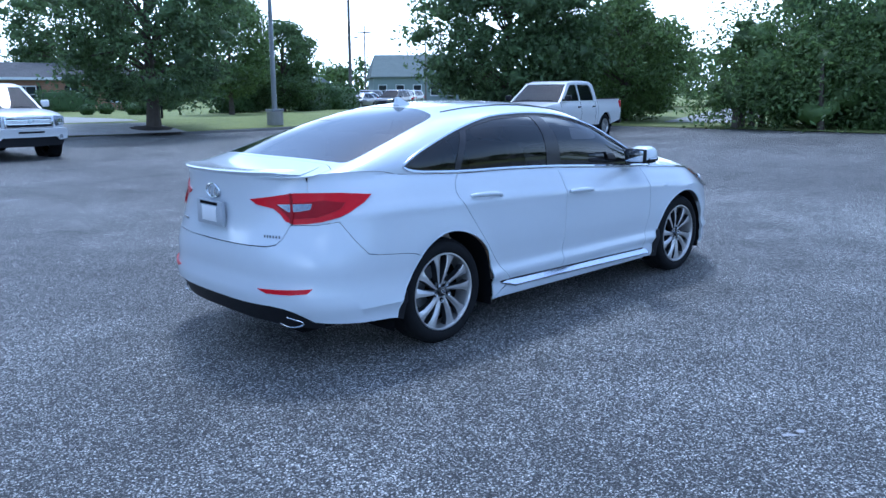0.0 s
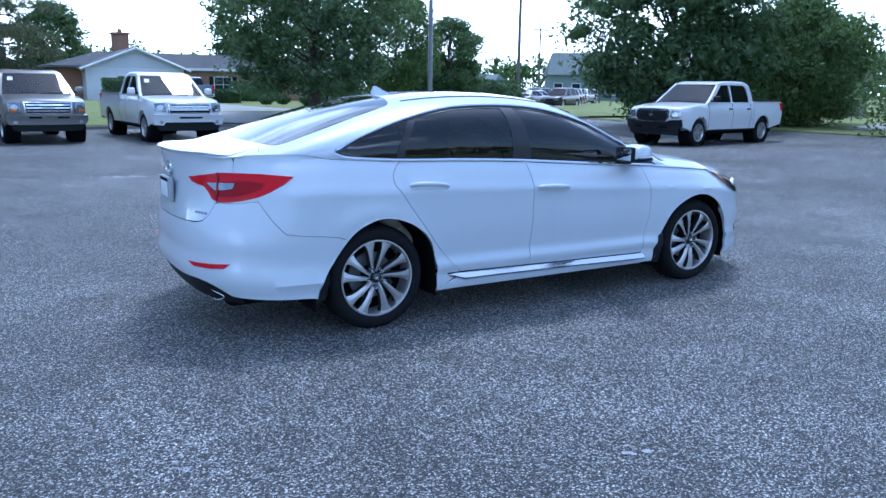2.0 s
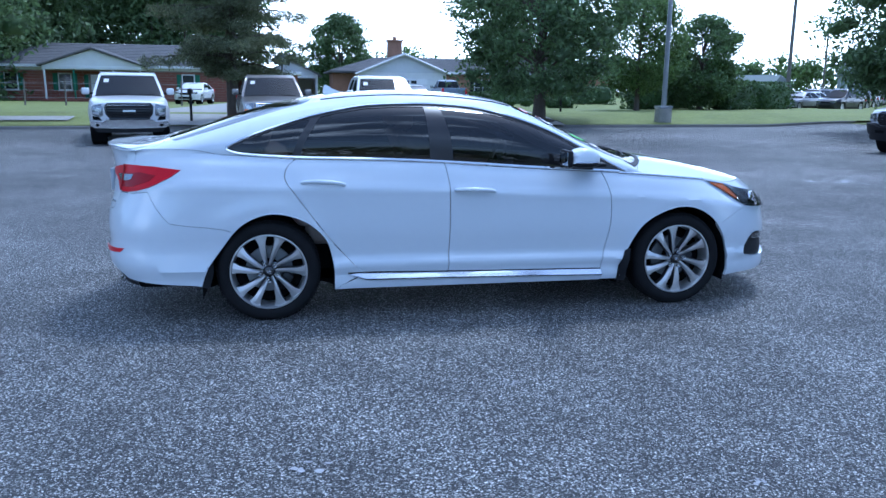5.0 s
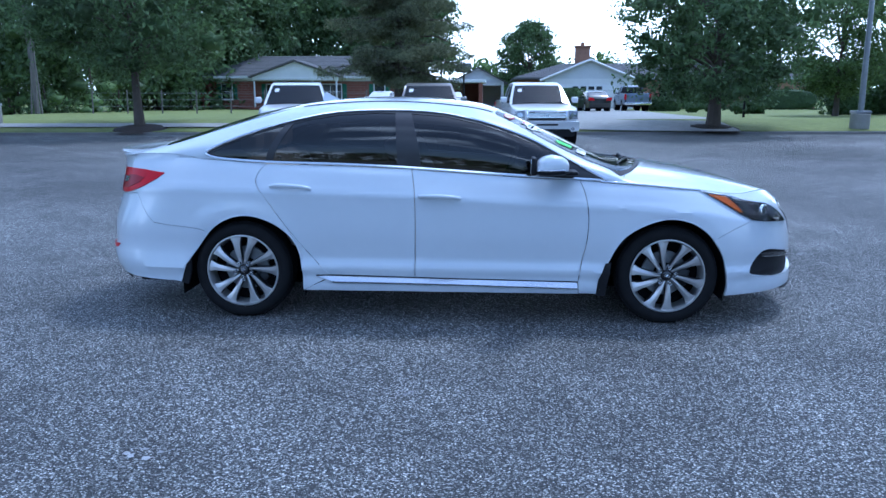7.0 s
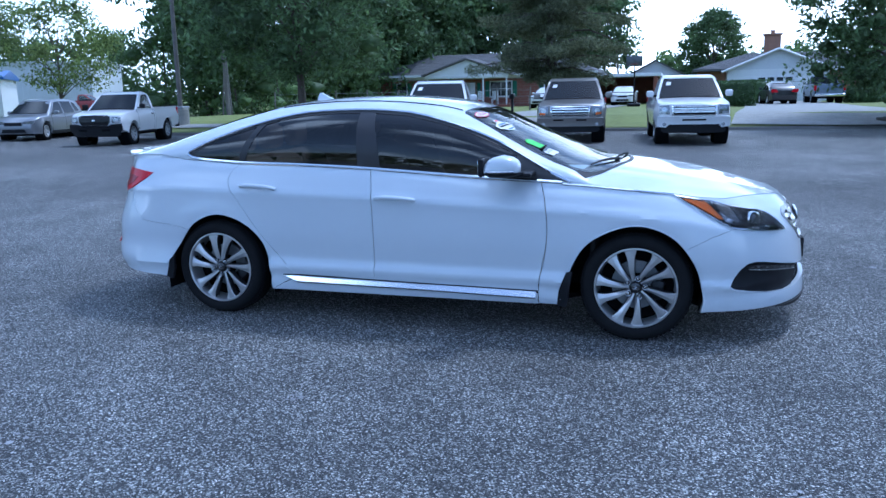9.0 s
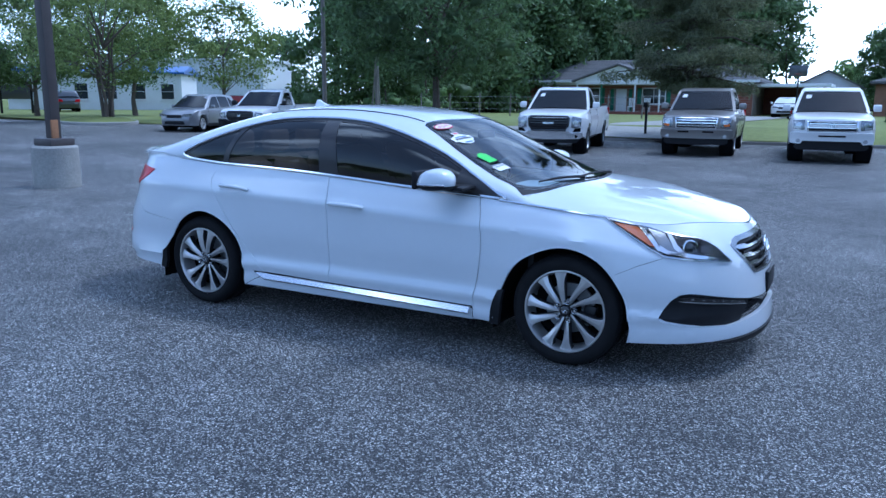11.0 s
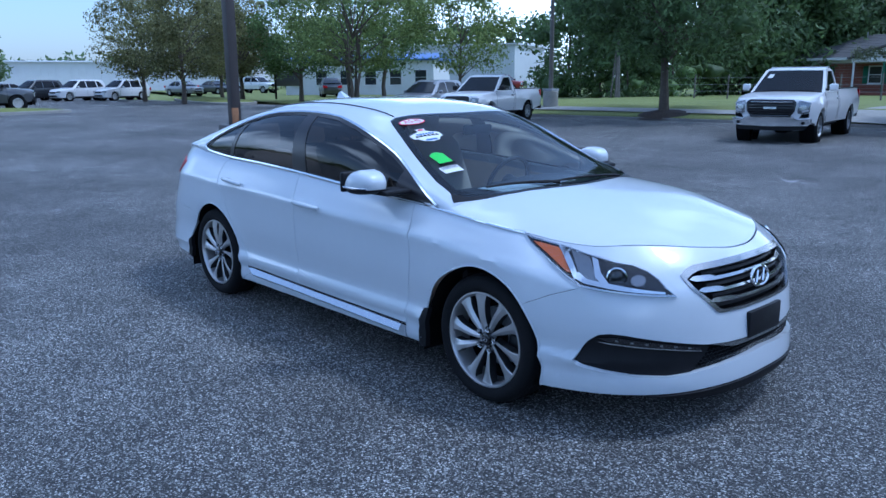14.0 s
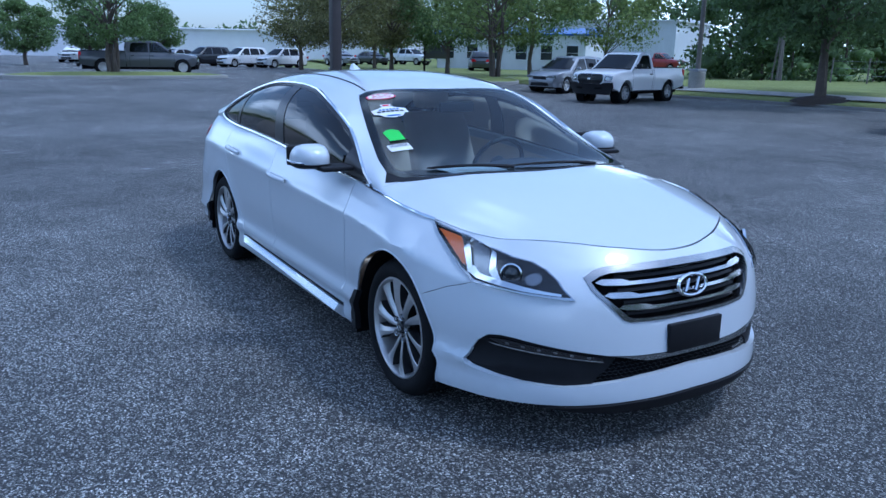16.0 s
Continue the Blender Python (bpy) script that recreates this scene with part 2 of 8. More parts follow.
BLUE_METAL = mat("blue_metal_roof", (0.03, 0.10, 0.32), 0.4, vary=0.15, scale=1)
GREEN_SHUTTER = mat("green_shutter", (0.02, 0.13, 0.075), 0.6, vary=0.15, scale=4)
WINDOW_DARK = mat("house_window_pane", (0.03, 0.035, 0.04), 0.06, coat=0.5, vary=0.2, scale=3)
WOODPOLE = mat("weathered_wood", (0.16, 0.145, 0.13), 0.85, vary=0.3, scale=4, bump=0.4, bscale=30)
BRONZE = mat("bronze_pole_paint", (0.060, 0.050, 0.048), 0.5, vary=0.15, scale=6)
GALV = mat("galvanised_steel", (0.30, 0.31, 0.32), 0.45, 0.7, vary=0.15, scale=6)
WIRE = mat("wire", (0.02, 0.02, 0.022), 0.6, vary=0.1)
SILVER = mat("silver_bronze_paint", (0.24, 0.225, 0.21), 0.35, 0.5, coat=0.7, vary=0.05, scale=3)
GREY_PAINT = mat("grey_paint", (0.085, 0.09, 0.10), 0.35, 0.5, coat=0.7, vary=0.05, scale=3)
SILVER_SUV = mat("silver_suv_paint", (0.26, 0.265, 0.28), 0.35, 0.6, coat=0.7, vary=0.05, scale=3)
BLUE_PAINT = mat("pale_blue_paint", (0.16, 0.20, 0.27), 0.4, 0.3, coat=0.6, vary=0.06, scale=3)
RED_PAINT = mat("red_paint", (0.28, 0.025, 0.025), 0.35, coat=0.6, vary=0.06, scale=3)
BLACK_PAINT = mat("black_paint", (0.012, 0.013, 0.016), 0.3, coat=0.8, vary=0.1, scale=3)
GREEN_WALL = mat("grey_green_cladding", (0.20, 0.24, 0.24), 0.7, vary=0.12, scale=1)
STICKER_WHITE = mat("sticker_white", (0.80, 0.80, 0.80), 0.4, vary=0.03)
STICKER_RED = mat("sticker_red", (0.62, 0.03, 0.06), 0.4, vary=0.05)
STICKER_BLUE = mat("sticker_blue", (0.05, 0.16, 0.45), 0.4, vary=0.05)
STICKER_GREEN = mat("sticker_green", (0.10, 0.62, 0.06), 0.5, vary=0.04)


# ---- builders ----
def empty(name, m, label="", category="", group="", kind=""):
    ob = new(name)
    ob.empty_display_size = 0.2
    ob.matrix_world = m
    return tagged(ob, label, category, group, kind)


def finish(bm, name, material, parent=None, label="", smooth=35.0):
    bmesh.ops.recalc_face_normals(bm, faces=bm.faces) if smooth is not None and smooth < 0 else None
    me = bpy.data.meshes.new(name)
    bm.to_mesh(me)
    bm.free()
    for mt in material if isinstance(material, (list, tuple)) else [material]:
        me.materials.append(mt)
    ob = new(name, me)
    if smooth:
        me.polygons.foreach_set("use_smooth", [True] * len(me.polygons))
        me.set_sharp_from_angle(angle=radians(abs(smooth)))
    if parent:
        ob.parent = parent
    if label:
        ob["label"] = label
    return ob


def part(name, bm, material, parent, label="", smooth=35.0):
    return finish(bm, name, material, parent, label, smooth)


def box(bm, lo, hi, bevel=0.0, seg=2):
    m = Matrix.Translation([(a + b) / 2 for a, b in zip(lo, hi)]) @ Matrix.Diagonal([abs(b - a) for a, b in zip(lo, hi)] + [1])
    r = bmesh.ops.create_cube(bm, size=1, matrix=m)
    if bevel:
        ed = list({e for v in r["verts"] for e in v.link_edges})
        bmesh.ops.bevel(bm, geom=ed, offset=bevel, segments=seg, affect="EDGES", profile=0.5)
    return bm


def boxed(lo, hi, bevel=0.0, seg=2):
    return box(bmesh.new(), lo, hi, bevel, seg)


def cyl(bm, a, b, r0, r1=None, n=16, caps=True):
    """A cone or cylinder from a to b."""
    a, b = Vector(a), Vector(b)
    m = Matrix.Translation((a + b) / 2) @ (b - a).to_track_quat("Z", "Y").to_matrix().to_4x4()
    bmesh.ops.create_cone(bm, cap_ends=caps, segments=n, radius1=r0, radius2=r0 if r1 is None else r1, depth=(b - a).length, matrix=m)
    return bm


def lathe(bm, prof, n=48, axis="Y"):
    """Turns (radius, height) pairs round an axis; the height runs along it."""
    rings = []
    for r, h in prof:
        ring = []
        for k in range(n):
            a = 2 * math.pi * k / n
            c, s = r * math.cos(a), r * math.sin(a)
            ring.append(bm.verts.new((c, h, s) if axis == "Y" else (c, s, h)))
        rings.append(ring)
    for p, q in zip(rings, rings[1:]):
        for k in range(n):
            bm.faces.new((p[k], p[(k + 1) % n], q[(k + 1) % n], q[k]))
    bmesh.ops.recalc_face_normals(bm, faces=bm.faces)
    return bm


def tube(bm, pts, r, n=8, closed=False, flat=1.0):
    """A round bar along points."""
    pts = [Vector(p) for p in pts]
    rings, up0 = [], None
    for i, p in enumerate(pts):
        a = pts[i - 1] if i or closed else p
        b = pts[(i + 1) % len(pts)] if i < len(pts) - 1 or closed else p
        d = (b - a).normalized()
        up = up0 if up0 is not None else (Vector((0, 0, 1)) if abs(d.z) < 0.9 else Vector((1, 0, 0)))
        side = d.cross(up).normalized()
        up0 = side.cross(d).normalized()
        rr = r[i] if isinstance(r, (list, tuple)) else r
        rings.append([bm.verts.new(p + rr * (math.cos(2 * math.pi * k / n) * side + flat * math.sin(2 * math.pi * k / n) * up0)) for k in range(n)])
    pairs = list(zip(rings, rings[1:])) + ([(rings[-1], rings[0])] if closed else [])
    for p, q in pairs:
        for k in range(n):
            bm.faces.new((p[k], p[(k + 1) % n], q[(k + 1) % n], q[k]))
    if not closed:
        bm.faces.new(rings[0][::-1])
        bm.faces.new(rings[-1])
    bmesh.ops.recalc_face_normals(bm, faces=bm.faces)
    return bm


def spline(pts, per=6, closed=False):
    """Catmull-Rom through points of any dimension."""
    P = [np.array(p, float) for p in pts]
    out, n = [], len(P)
    for i in range(n if closed else n - 1):
        p1, p2 = P[i], P[(i + 1) % n]
        p0 = P[i - 1] if i or closed else 2 * p1 - p2
        p3 = P[(i + 2) % n] if i + 2 < n or closed else 2 * p2 - p1
        for k in range(per):
            t = k / per
            out.append(0.5 * ((2 * p1) + (p2 - p0) * t + (2 * p0 - 5 * p1 + 4 * p2 - p3) * t * t + (3 * p1 - p0 - 3 * p2 + p3) * t ** 3))
    if not closed:
        out.append(P[-1])
    return [tuple(float(v) for v in q) for q in out]


def table(rows):
    """A smooth function through (x, value) rows."""
    xs, ys = np.array([r[0] for r in rows], float), np.array([r[1] for r in rows], float)
    d = np.gradient(ys, xs)

    def f(x):
        if x <= xs[0]:
            return float(ys[0])
        if x >= xs[-1]:
            return float(ys[-1])
        i = int(np.searchsorted(xs, x) - 1)
        h = xs[i + 1] - xs[i]
        t = (x - xs[i]) / h
        return float((2 * t ** 3 - 3 * t * t + 1) * ys[i] + (t ** 3 - 2 * t * t + t) * h * d[i] + (3 * t * t - 2 * t ** 3) * ys[i + 1] + (t ** 3 - t * t) * h * d[i + 1])
    return f


def inside(p, poly):
    hit, n = False, len(poly)
    for i in range(n):
        (x0, y0), (x1, y1) = poly[i], poly[i - 1]
        if (y0 > p[1]) != (y1 > p[1]) and p[0] < (x1 - x0) * (p[1] - y0) / (y1 - y0) + x0:
            hit = not hit
    return hit


def cut_grid(poly, du, dv, holes=()):
    """A flat polygon in (u, v), cut into cells; holes are polygons taken out of it."""
    bm = bmesh.new()
    keep = []
    for p in poly:
        if not keep or math.hypot(p[0] - keep[-1][0], p[1] - keep[-1][1]) > 1e-4:
            keep.append(p)
    if math.hypot(keep[0][0] - keep[-1][0], keep[0][1] - keep[-1][1]) < 1e-4:
        keep.pop()
    bm.faces.new([bm.verts.new((p[0], p[1], 0)) for p in keep])
    for axis, d in ((0, du), (1, dv)):
        if not d:
            continue
        lo, hi = min(p[axis] for p in keep), max(p[axis] for p in keep)
        n = max(1, int(math.ceil((hi - lo) / d)))
        for k in range(1, n):
            co, no = [0, 0, 0], [0, 0, 0]
            co[axis], no[axis] = lo + (hi - lo) * k / n, 1
            bmesh.ops.bisect_plane(bm, geom=bm.verts[:] + bm.edges[:] + bm.faces[:], dist=1e-6, plane_co=co, plane_no=no)
    for hole in holes:
        for (x0, y0), (x1, y1) in zip(hole, hole[1:] + hole[:1]):
            L = math.hypot(x1 - x0, y1 - y0)
            if L < 1e-5:
                continue
            lo = (min(x0, x1) - 0.12, min(y0, y1) - 0.12)
            hi = (max(x0, x1) + 0.12, max(y0, y1) + 0.12)
            near = [f for f in bm.faces if any(True for v in f.verts) and not (max(v.co.x for v in f.verts) < lo[0] or min(v.co.x for v in f.verts) > hi[0] or max(v.co.y for v in f.verts) < lo[1] or min(v.co.y for v in f.verts) > hi[1])]
            geom = list({v for f in near for v in f.verts}) + list({e for f in near for e in f.edges}) + near
            bmesh.ops.bisect_plane(bm, geom=geom, dist=1e-6, plane_co=(x0, y0, 0), plane_no=((y1 - y0) / L, -(x1 - x0) / L, 0))
        gone = [f for f in bm.faces if inside(f.calc_center_median()[:2], hole)]
        bmesh.ops.delete(bm, geom=gone, context="FACES")
    return bm


def skin(bm, place, thick=0.0, out=None):
    """Lays a flat cut grid onto a surface place(u, v), outward from the point out, and thickens it inward."""
    for v in bm.verts:
        v.co = place(v.co.x, v.co.y)
    bm.normal_update()
    total = 0.0
    for f in bm.faces:
        c = f.calc_center_median()
        o = out(c) if callable(out) else out
        total += f.normal.dot(c - Vector(o)) * f.calc_area()
    if total < 0:
        bmesh.ops.reverse_faces(bm, faces=bm.faces)
    bm.normal_update()
    if thick:
        inner = {v: bm.verts.new(v.co - v.normal * thick) for v in bm.verts[:]}
        edges = [e for e in bm.edges if len(e.link_faces) == 1]
        faces = bm.faces[:]
        for e in edges:
            f = e.link_faces[0]
            lp = next(q for q in f.loops if q.edge == e)
            a, b = lp.vert, lp.link_loop_next.vert
            bm.faces.new((b, a, inner[a], inner[b]))
        for f in faces:
            bm.faces.new([inner[v] for v in reversed(f.verts)])
    return bm


# ---- ground ----
def kerb_y(x):
    """The far edge of the car park."""
    return 25.5 + 0.09 * x


def ease(t):
    t = max(0.0, min(1.0, t))
    return t * t * (3 - 2 * t)


def lot_z(x, y):
    """The car park falls gently towards the kerb, for drainage."""
    return -0.16 * ease((y - 3) / 13) * ease((x + 27) / 7) * ease((26.5 - x) / 5)


def lawn_z(x, y):
    d, k = y - kerb_y(x), lot_z(x, kerb_y(x))
    return k + 0.13 + (0.22 - k) * min(1, max(0, d / 3.5)) - 0.25 * min(1, max(0, (d - 6) / 30))


def sheet(name, xs, ys, zf, material, label, cat, smooth=60):
    bm = bmesh.new()
    g = [[bm.verts.new((x, y, zf(x, y))) for y in ys] for x in xs]
    for i in range(len(xs) - 1):
        for j in range(len(ys) - 1):
            bm.faces.new((g[i][j], g[i + 1][j], g[i + 1][j + 1], g[i][j + 1]))
    return tagged(finish(bm, name, material, smooth=smooth), label, cat, kind="structure")


def far_land(x, y):
    return -0.30
sheet("ground", [-900, -300, -120, 120, 300, 900], [-900, -300, -120, 120, 300, 900], far_land, GRASS, "flat green land that runs out to the horizon", "ground")


def lot():
    """The asphalt car park: its far side follows the kerb, its other sides run on."""
    bm = bmesh.new()
    xs = [-130, -80, -60, -45, -38, -30, -27, -25, -23, -21, -20, -16, -12, -6, 0, 6, 12, 18, 20, 21.5, 23, 24.5, 26.5]
    rows = [(0, -70), (0, -30), (0, -12), (0, 0), (0, 3), (0, 5), (0, 7), (0, 9), (0, 11), (0, 13), (0, 16), (1, 0)]
    g = [[bm.verts.new((x, kerb_y(max(x, -26)) if e else y, lot_z(x, 20 if e else y))) for e, y in rows] for x in xs]
    for i in range(len(xs) - 1):
        for j in range(len(rows) - 1):
            bm.faces.new((g[i][j], g[i + 1][j], g[i + 1][j + 1], g[i][j + 1]))
    return tagged(finish(bm, "road", ASPHALT, smooth=60), "worn blue-grey asphalt car park with pale specks", "car park", kind="structure")


lot()


def strip(name, pts, w, h, material, label, cat, z0=0.0, bev=0.02):
    """A kerb: a bar of the given width and height along points."""
    bm = bmesh.new()
    prof = [(0, 0), (0, h - bev), (bev, h), (w - bev, h), (w, h - bev), (w, 0)]
    rings = []
    for i, p in enumerate(pts):
        a, b = Vector(pts[max(0, i - 1)]), Vector(pts[min(len(pts) - 1, i + 1)])
        d = (b - a).normalized()
        nrm = Vector((-d.y, d.x))
        rings.append([bm.verts.new((p[0] + nrm.x * o, p[1] + nrm.y * o, z0 + lot_z(*p) + z)) for o, z in prof])
    for p, q in zip(rings, rings[1:]):
        for k in range(len(prof) - 1):
            bm.faces.new((p[k], q[k], q[k + 1], p[k + 1]))
    bm.faces.new(rings[0]); bm.faces.new(rings[-1][::-1])
    bmesh.ops.recalc_face_normals(bm, faces=bm.faces)
    return tagged(finish(bm, name, material), label, cat, kind="structure")


strip("kerb", [(x, kerb_y(x)) for x in np.arange(-26, 27.1, 1.0)], 0.17, 0.14, KERB, "weathered concrete kerb along the lawn", "kerb", z0=-0.01)
strip("gutter", [(x, kerb_y(x) - 0.42) for x in np.arange(-26, 27.1, 1.0)], 0.41, 0.012, KERB, "pale concrete gutter beside the kerb", "kerb", bev=0.004)


def lawn():
    bm = bmesh.new()
    ds = [0.17, 0.8, 1.6, 2.6, 3.5, 5, 6, 9, 14, 22, 36, 60, 110]
    xs = list(np.arange(-26, 27, 3.0)) + [26.5, 30, 34, 40, 50, 65, 90]
    g = [[bm.verts.new((x, kerb_y(x) + d, lawn_z(x, kerb_y(x) + d) + 0.02 * noise.noise((x * 0.4, d * 0.4, 0)))) for d in ds] for x in xs]
    for i in range(len(xs) - 1):
        for j in range(len(ds) - 1):
            bm.faces.new((g[i][j], g[i + 1][j], g[i + 1][j + 1], g[i][j + 1]))
    return tagged(finish(bm, "lawn", GRASS, smooth=60), "mown green lawn behind the kerb", "lawn", kind="structure")


lawn()


def flat_poly(name, pts, z, material, label, cat):
    bm = bmesh.new()
    f = bm.faces.new([bm.verts.new((x, y, z(x, y) if callable(z) else z)) for x, y in pts])
    bmesh.ops.triangulate(bm, faces=[f])
    bmesh.ops.recalc_face_normals(bm, faces=bm.faces)
    if sum(f.normal.z for f in bm.faces) < 0:
        bmesh.ops.reverse_faces(bm, faces=bm.faces)
    return tagged(finish(bm, name, material, smooth=60), label, cat, kind="structure")


def ribbon(name, a, b, wa, wb, material, label, up=0.012, n=14):
    """A drive or path that lies on the lawn from a to b."""
    bm = bmesh.new()
    a, b = Vector(a), Vector(b)
    d = (b - a).normalized()
    s = Vector((d.y, -d.x))
    prev = None
    for k in range(n + 1):
        t = k / n
        c, w = a.lerp(b, t), wa + (wb - wa) * min(1, t * 3)
        row = []
        for q in (-0.5, 0, 0.5):
            p = c + s * w * q
            row.append(bm.verts.new((p.x, p.y, lawn_z(p.x, p.y) + 0.03 + up)))
        if prev:
            for i in range(2):
                bm.faces.new((prev[i], prev[i + 1], row[i + 1], row[i]))
        prev = row
    bm.normal_update()
    if bm.faces[:][0].normal.z < 0:
        bmesh.ops.reverse_faces(bm, faces=bm.faces)
    return tagged(finish(bm, name, material, smooth=60), label, "driveway", kind="structure")


ribbon("driveway", (-4.2, 25.1), (-2.4, 60), 4.4, 3.4, CONCRETE, "pale concrete driveway beside the brick house")
ribbon("driveway", (8.2, 26.2), (10.6, 66), 6.8, 5.6, CONCRETE, "wide pale concrete driveway to the white garage")
bm = bmesh.new()
xs = np.arange(-26, -7, 1.0)
g = [[bm.verts.new((x, kerb_y(x) + d, lawn_z(x, kerb_y(x) + d) + 0.05)) for d in (1.15, 2.2)] for x in xs]
for p, q in zip(g, g[1:]):
    bm.faces.new((p[0], q[0], q[1], p[1]))
tagged(finish(bm, "footpath", CONCRETE, smooth=60), "narrow pale concrete footpath across the lawn", "footpath", kind="structure")

# land beyond the east end: verge, side road, more verge
flat_poly("verge", [(26.5, -60), (26.5, 27.9), (60, 34), (60, -60)], 0.03, GRASS, "green verge at the end of the car park", "verge")
flat_poly("side_road", [(30.5, 15.5), (60, 27), (62, 23), (31.5, 12.0)], 0.045, CONCRETE, "pale concrete lane behind the verge", "road")
flat_poly("verge", [(-44, 25.0), (-26, 23.15), (-26, 90), (-130, 90), (-130, 50)], 0.035, GRASS, "green verge in front of the white buildings", "verge")
flat_poly("far_road", [(30, 36), (90, 80), (100, 66), (40, 30)], 0.05, ASPHALT, "grey asphalt of a distant car park", "road")


def island(name, cx, cy, lx, ly, rz, label):
    bm = bmesh.new()
    pts = []
    for k in range(40):
        a = 2 * math.pi * k / 40
        c, s = math.cos(a), math.sin(a)
        pts.append((lx * abs(c) ** 0.7 * (1 if c > 0 else -1), ly * abs(s) ** 0.7 * (1 if s > 0 else -1)))
    rings = [[bm.verts.new((x * k, y * k, z)) for x, y in pts] for k, z in ((1.0, 0), (1.0, 0.13), (0.985, 0.15), (0.95, 0.15))]
    for p, q in zip(rings, rings[1:]):
        for k in range(40):
            bm.faces.new((p[k], p[(k + 1) % 40], q[(k + 1) % 40], q[k]))
    root = empty(name, pose(cx, cy, 0, 0, 0, rz), label, "island", kind="structure")
    part("kerb_ring", bm, CONCRETE, root)
    bm = bmesh.new()
    rings = [[bm.verts.new((x * k, y * k, z)) for x, y in pts] for k, z in ((0.95, 0.145), (0.8, 0.22), (0.5, 0.28), (0.15, 0.30))]
    for p, q in zip(rings, rings[1:]):
        for k in range(40):
            bm.faces.new((p[k], p[(k + 1) % 40], q[(k + 1) % 40], q[k]))
    bm.faces.new(rings[-1])
    part("turf", bm, GRASS, root)
    return root


island("traffic_island", -38.3, 4.6, 1.7, 5.6, 2, "kerbed grass island with a tree in the car park")
island("traffic_island", -33.3, 23.8, 2.0, 6.0, 60, "kerbed grass island in front of the white office")
island("traffic_island", -50, 24.0, 2.0, 9.0, 75, "long kerbed grass island beneath a row of trees")


# ---- trees and hedges ----
def leaf_cards(rng, centres, per, spread, size, flat=0.6, wide=0.42):
    """Small folded leaf sprays scattered round clump centres: vertices and faces."""
    c = np.repeat(np.array([q[0] for q in centres], float), per, axis=0)
    r = np.repeat(np.array([q[1] for q in centres], float), per)[:, None]
    n = len(c)
    d = rng.normal(size=(n, 3))
    d /= np.linalg.norm(d, axis=1, keepdims=True) + 1e-9
    p = c + d * np.array((1, 1, flat)) * r * spread * rng.random((n, 1)) ** 0.35
    return cards(rng, p, size, wide, 0.12)


def cards(rng, p, size, wide, fold):
    n = len(p)
    s = size * (0.6 + 0.8 * rng.random((n, 1)))
    a = rng.normal(size=(n, 3)); a /= np.linalg.norm(a, axis=1, keepdims=True)
    b = np.cross(a, rng.normal(size=(n, 3))); b /= np.linalg.norm(b, axis=1, keepdims=True) + 1e-9
    up = np.cross(a, b)
    verts = np.stack([p - a * s, p + b * s * wide + up * s * fold, p + a * s, p - b * s * wide + up * s * fold], 1).reshape(-1, 3)
    i = np.arange(n)[:, None] * 4
    faces = np.concatenate([i + [0, 1, 2], i + [0, 2, 3]], 1).reshape(-1, 3)
    return verts, faces


def mesh_from(name, verts, faces, material, parent, label=""):
    me = bpy.data.meshes.new(name)
    nv, nf = len(verts), len(faces)
    me.vertices.add(nv); me.vertices.foreach_set("co", np.asarray(verts, np.float32).ravel())
    me.loops.add(nf * 3); me.loops.foreach_set("vertex_index", np.asarray(faces, np.int32).ravel())
    me.polygons.add(nf); me.polygons.foreach_set("loop_start", np.arange(nf, dtype=np.int32) * 3)
    me.update(calc_edges=True)
    me.materials.append(material)
    ob = new(name, me)
    ob.parent = parent
    if label:
        ob["label"] = label
    return ob


def ico_template():
    bm = bmesh.new()
    bmesh.ops.create_icosphere(bm, subdivisions=2, radius=1.0)
    bm.verts.ensure_lookup_table()
    v = np.array([tuple(q.co) for q in bm.verts])
    f = np.array([[q.index for q in face.verts] for face in bm.faces])
    bm.free()
    return v, f


ICO = ico_template()


def cores(name, centres, k, material, parent, seed):
    """Dense inner foliage: rough lumps of twig and leaf behind the outer sprays."""
    rng = np.random.default_rng(seed + 1000)
    c = np.array([q[0] for q in centres], float)[:, None, :]
    r = np.array([q[1] for q in centres], float)[:, None, None]
    n, m = len(centres), len(ICO[0])
    f = 0.5 + 0.9 * rng.random((n, m, 1))
    v = c + ICO[0][None] * np.array((1, 1, 0.75)) * r * k * f
    faces = ICO[1][None] + (np.arange(n) * m)[:, None, None]
    return mesh_from(name, v.reshape(-1, 3), faces.reshape(-1, 3), material, parent)


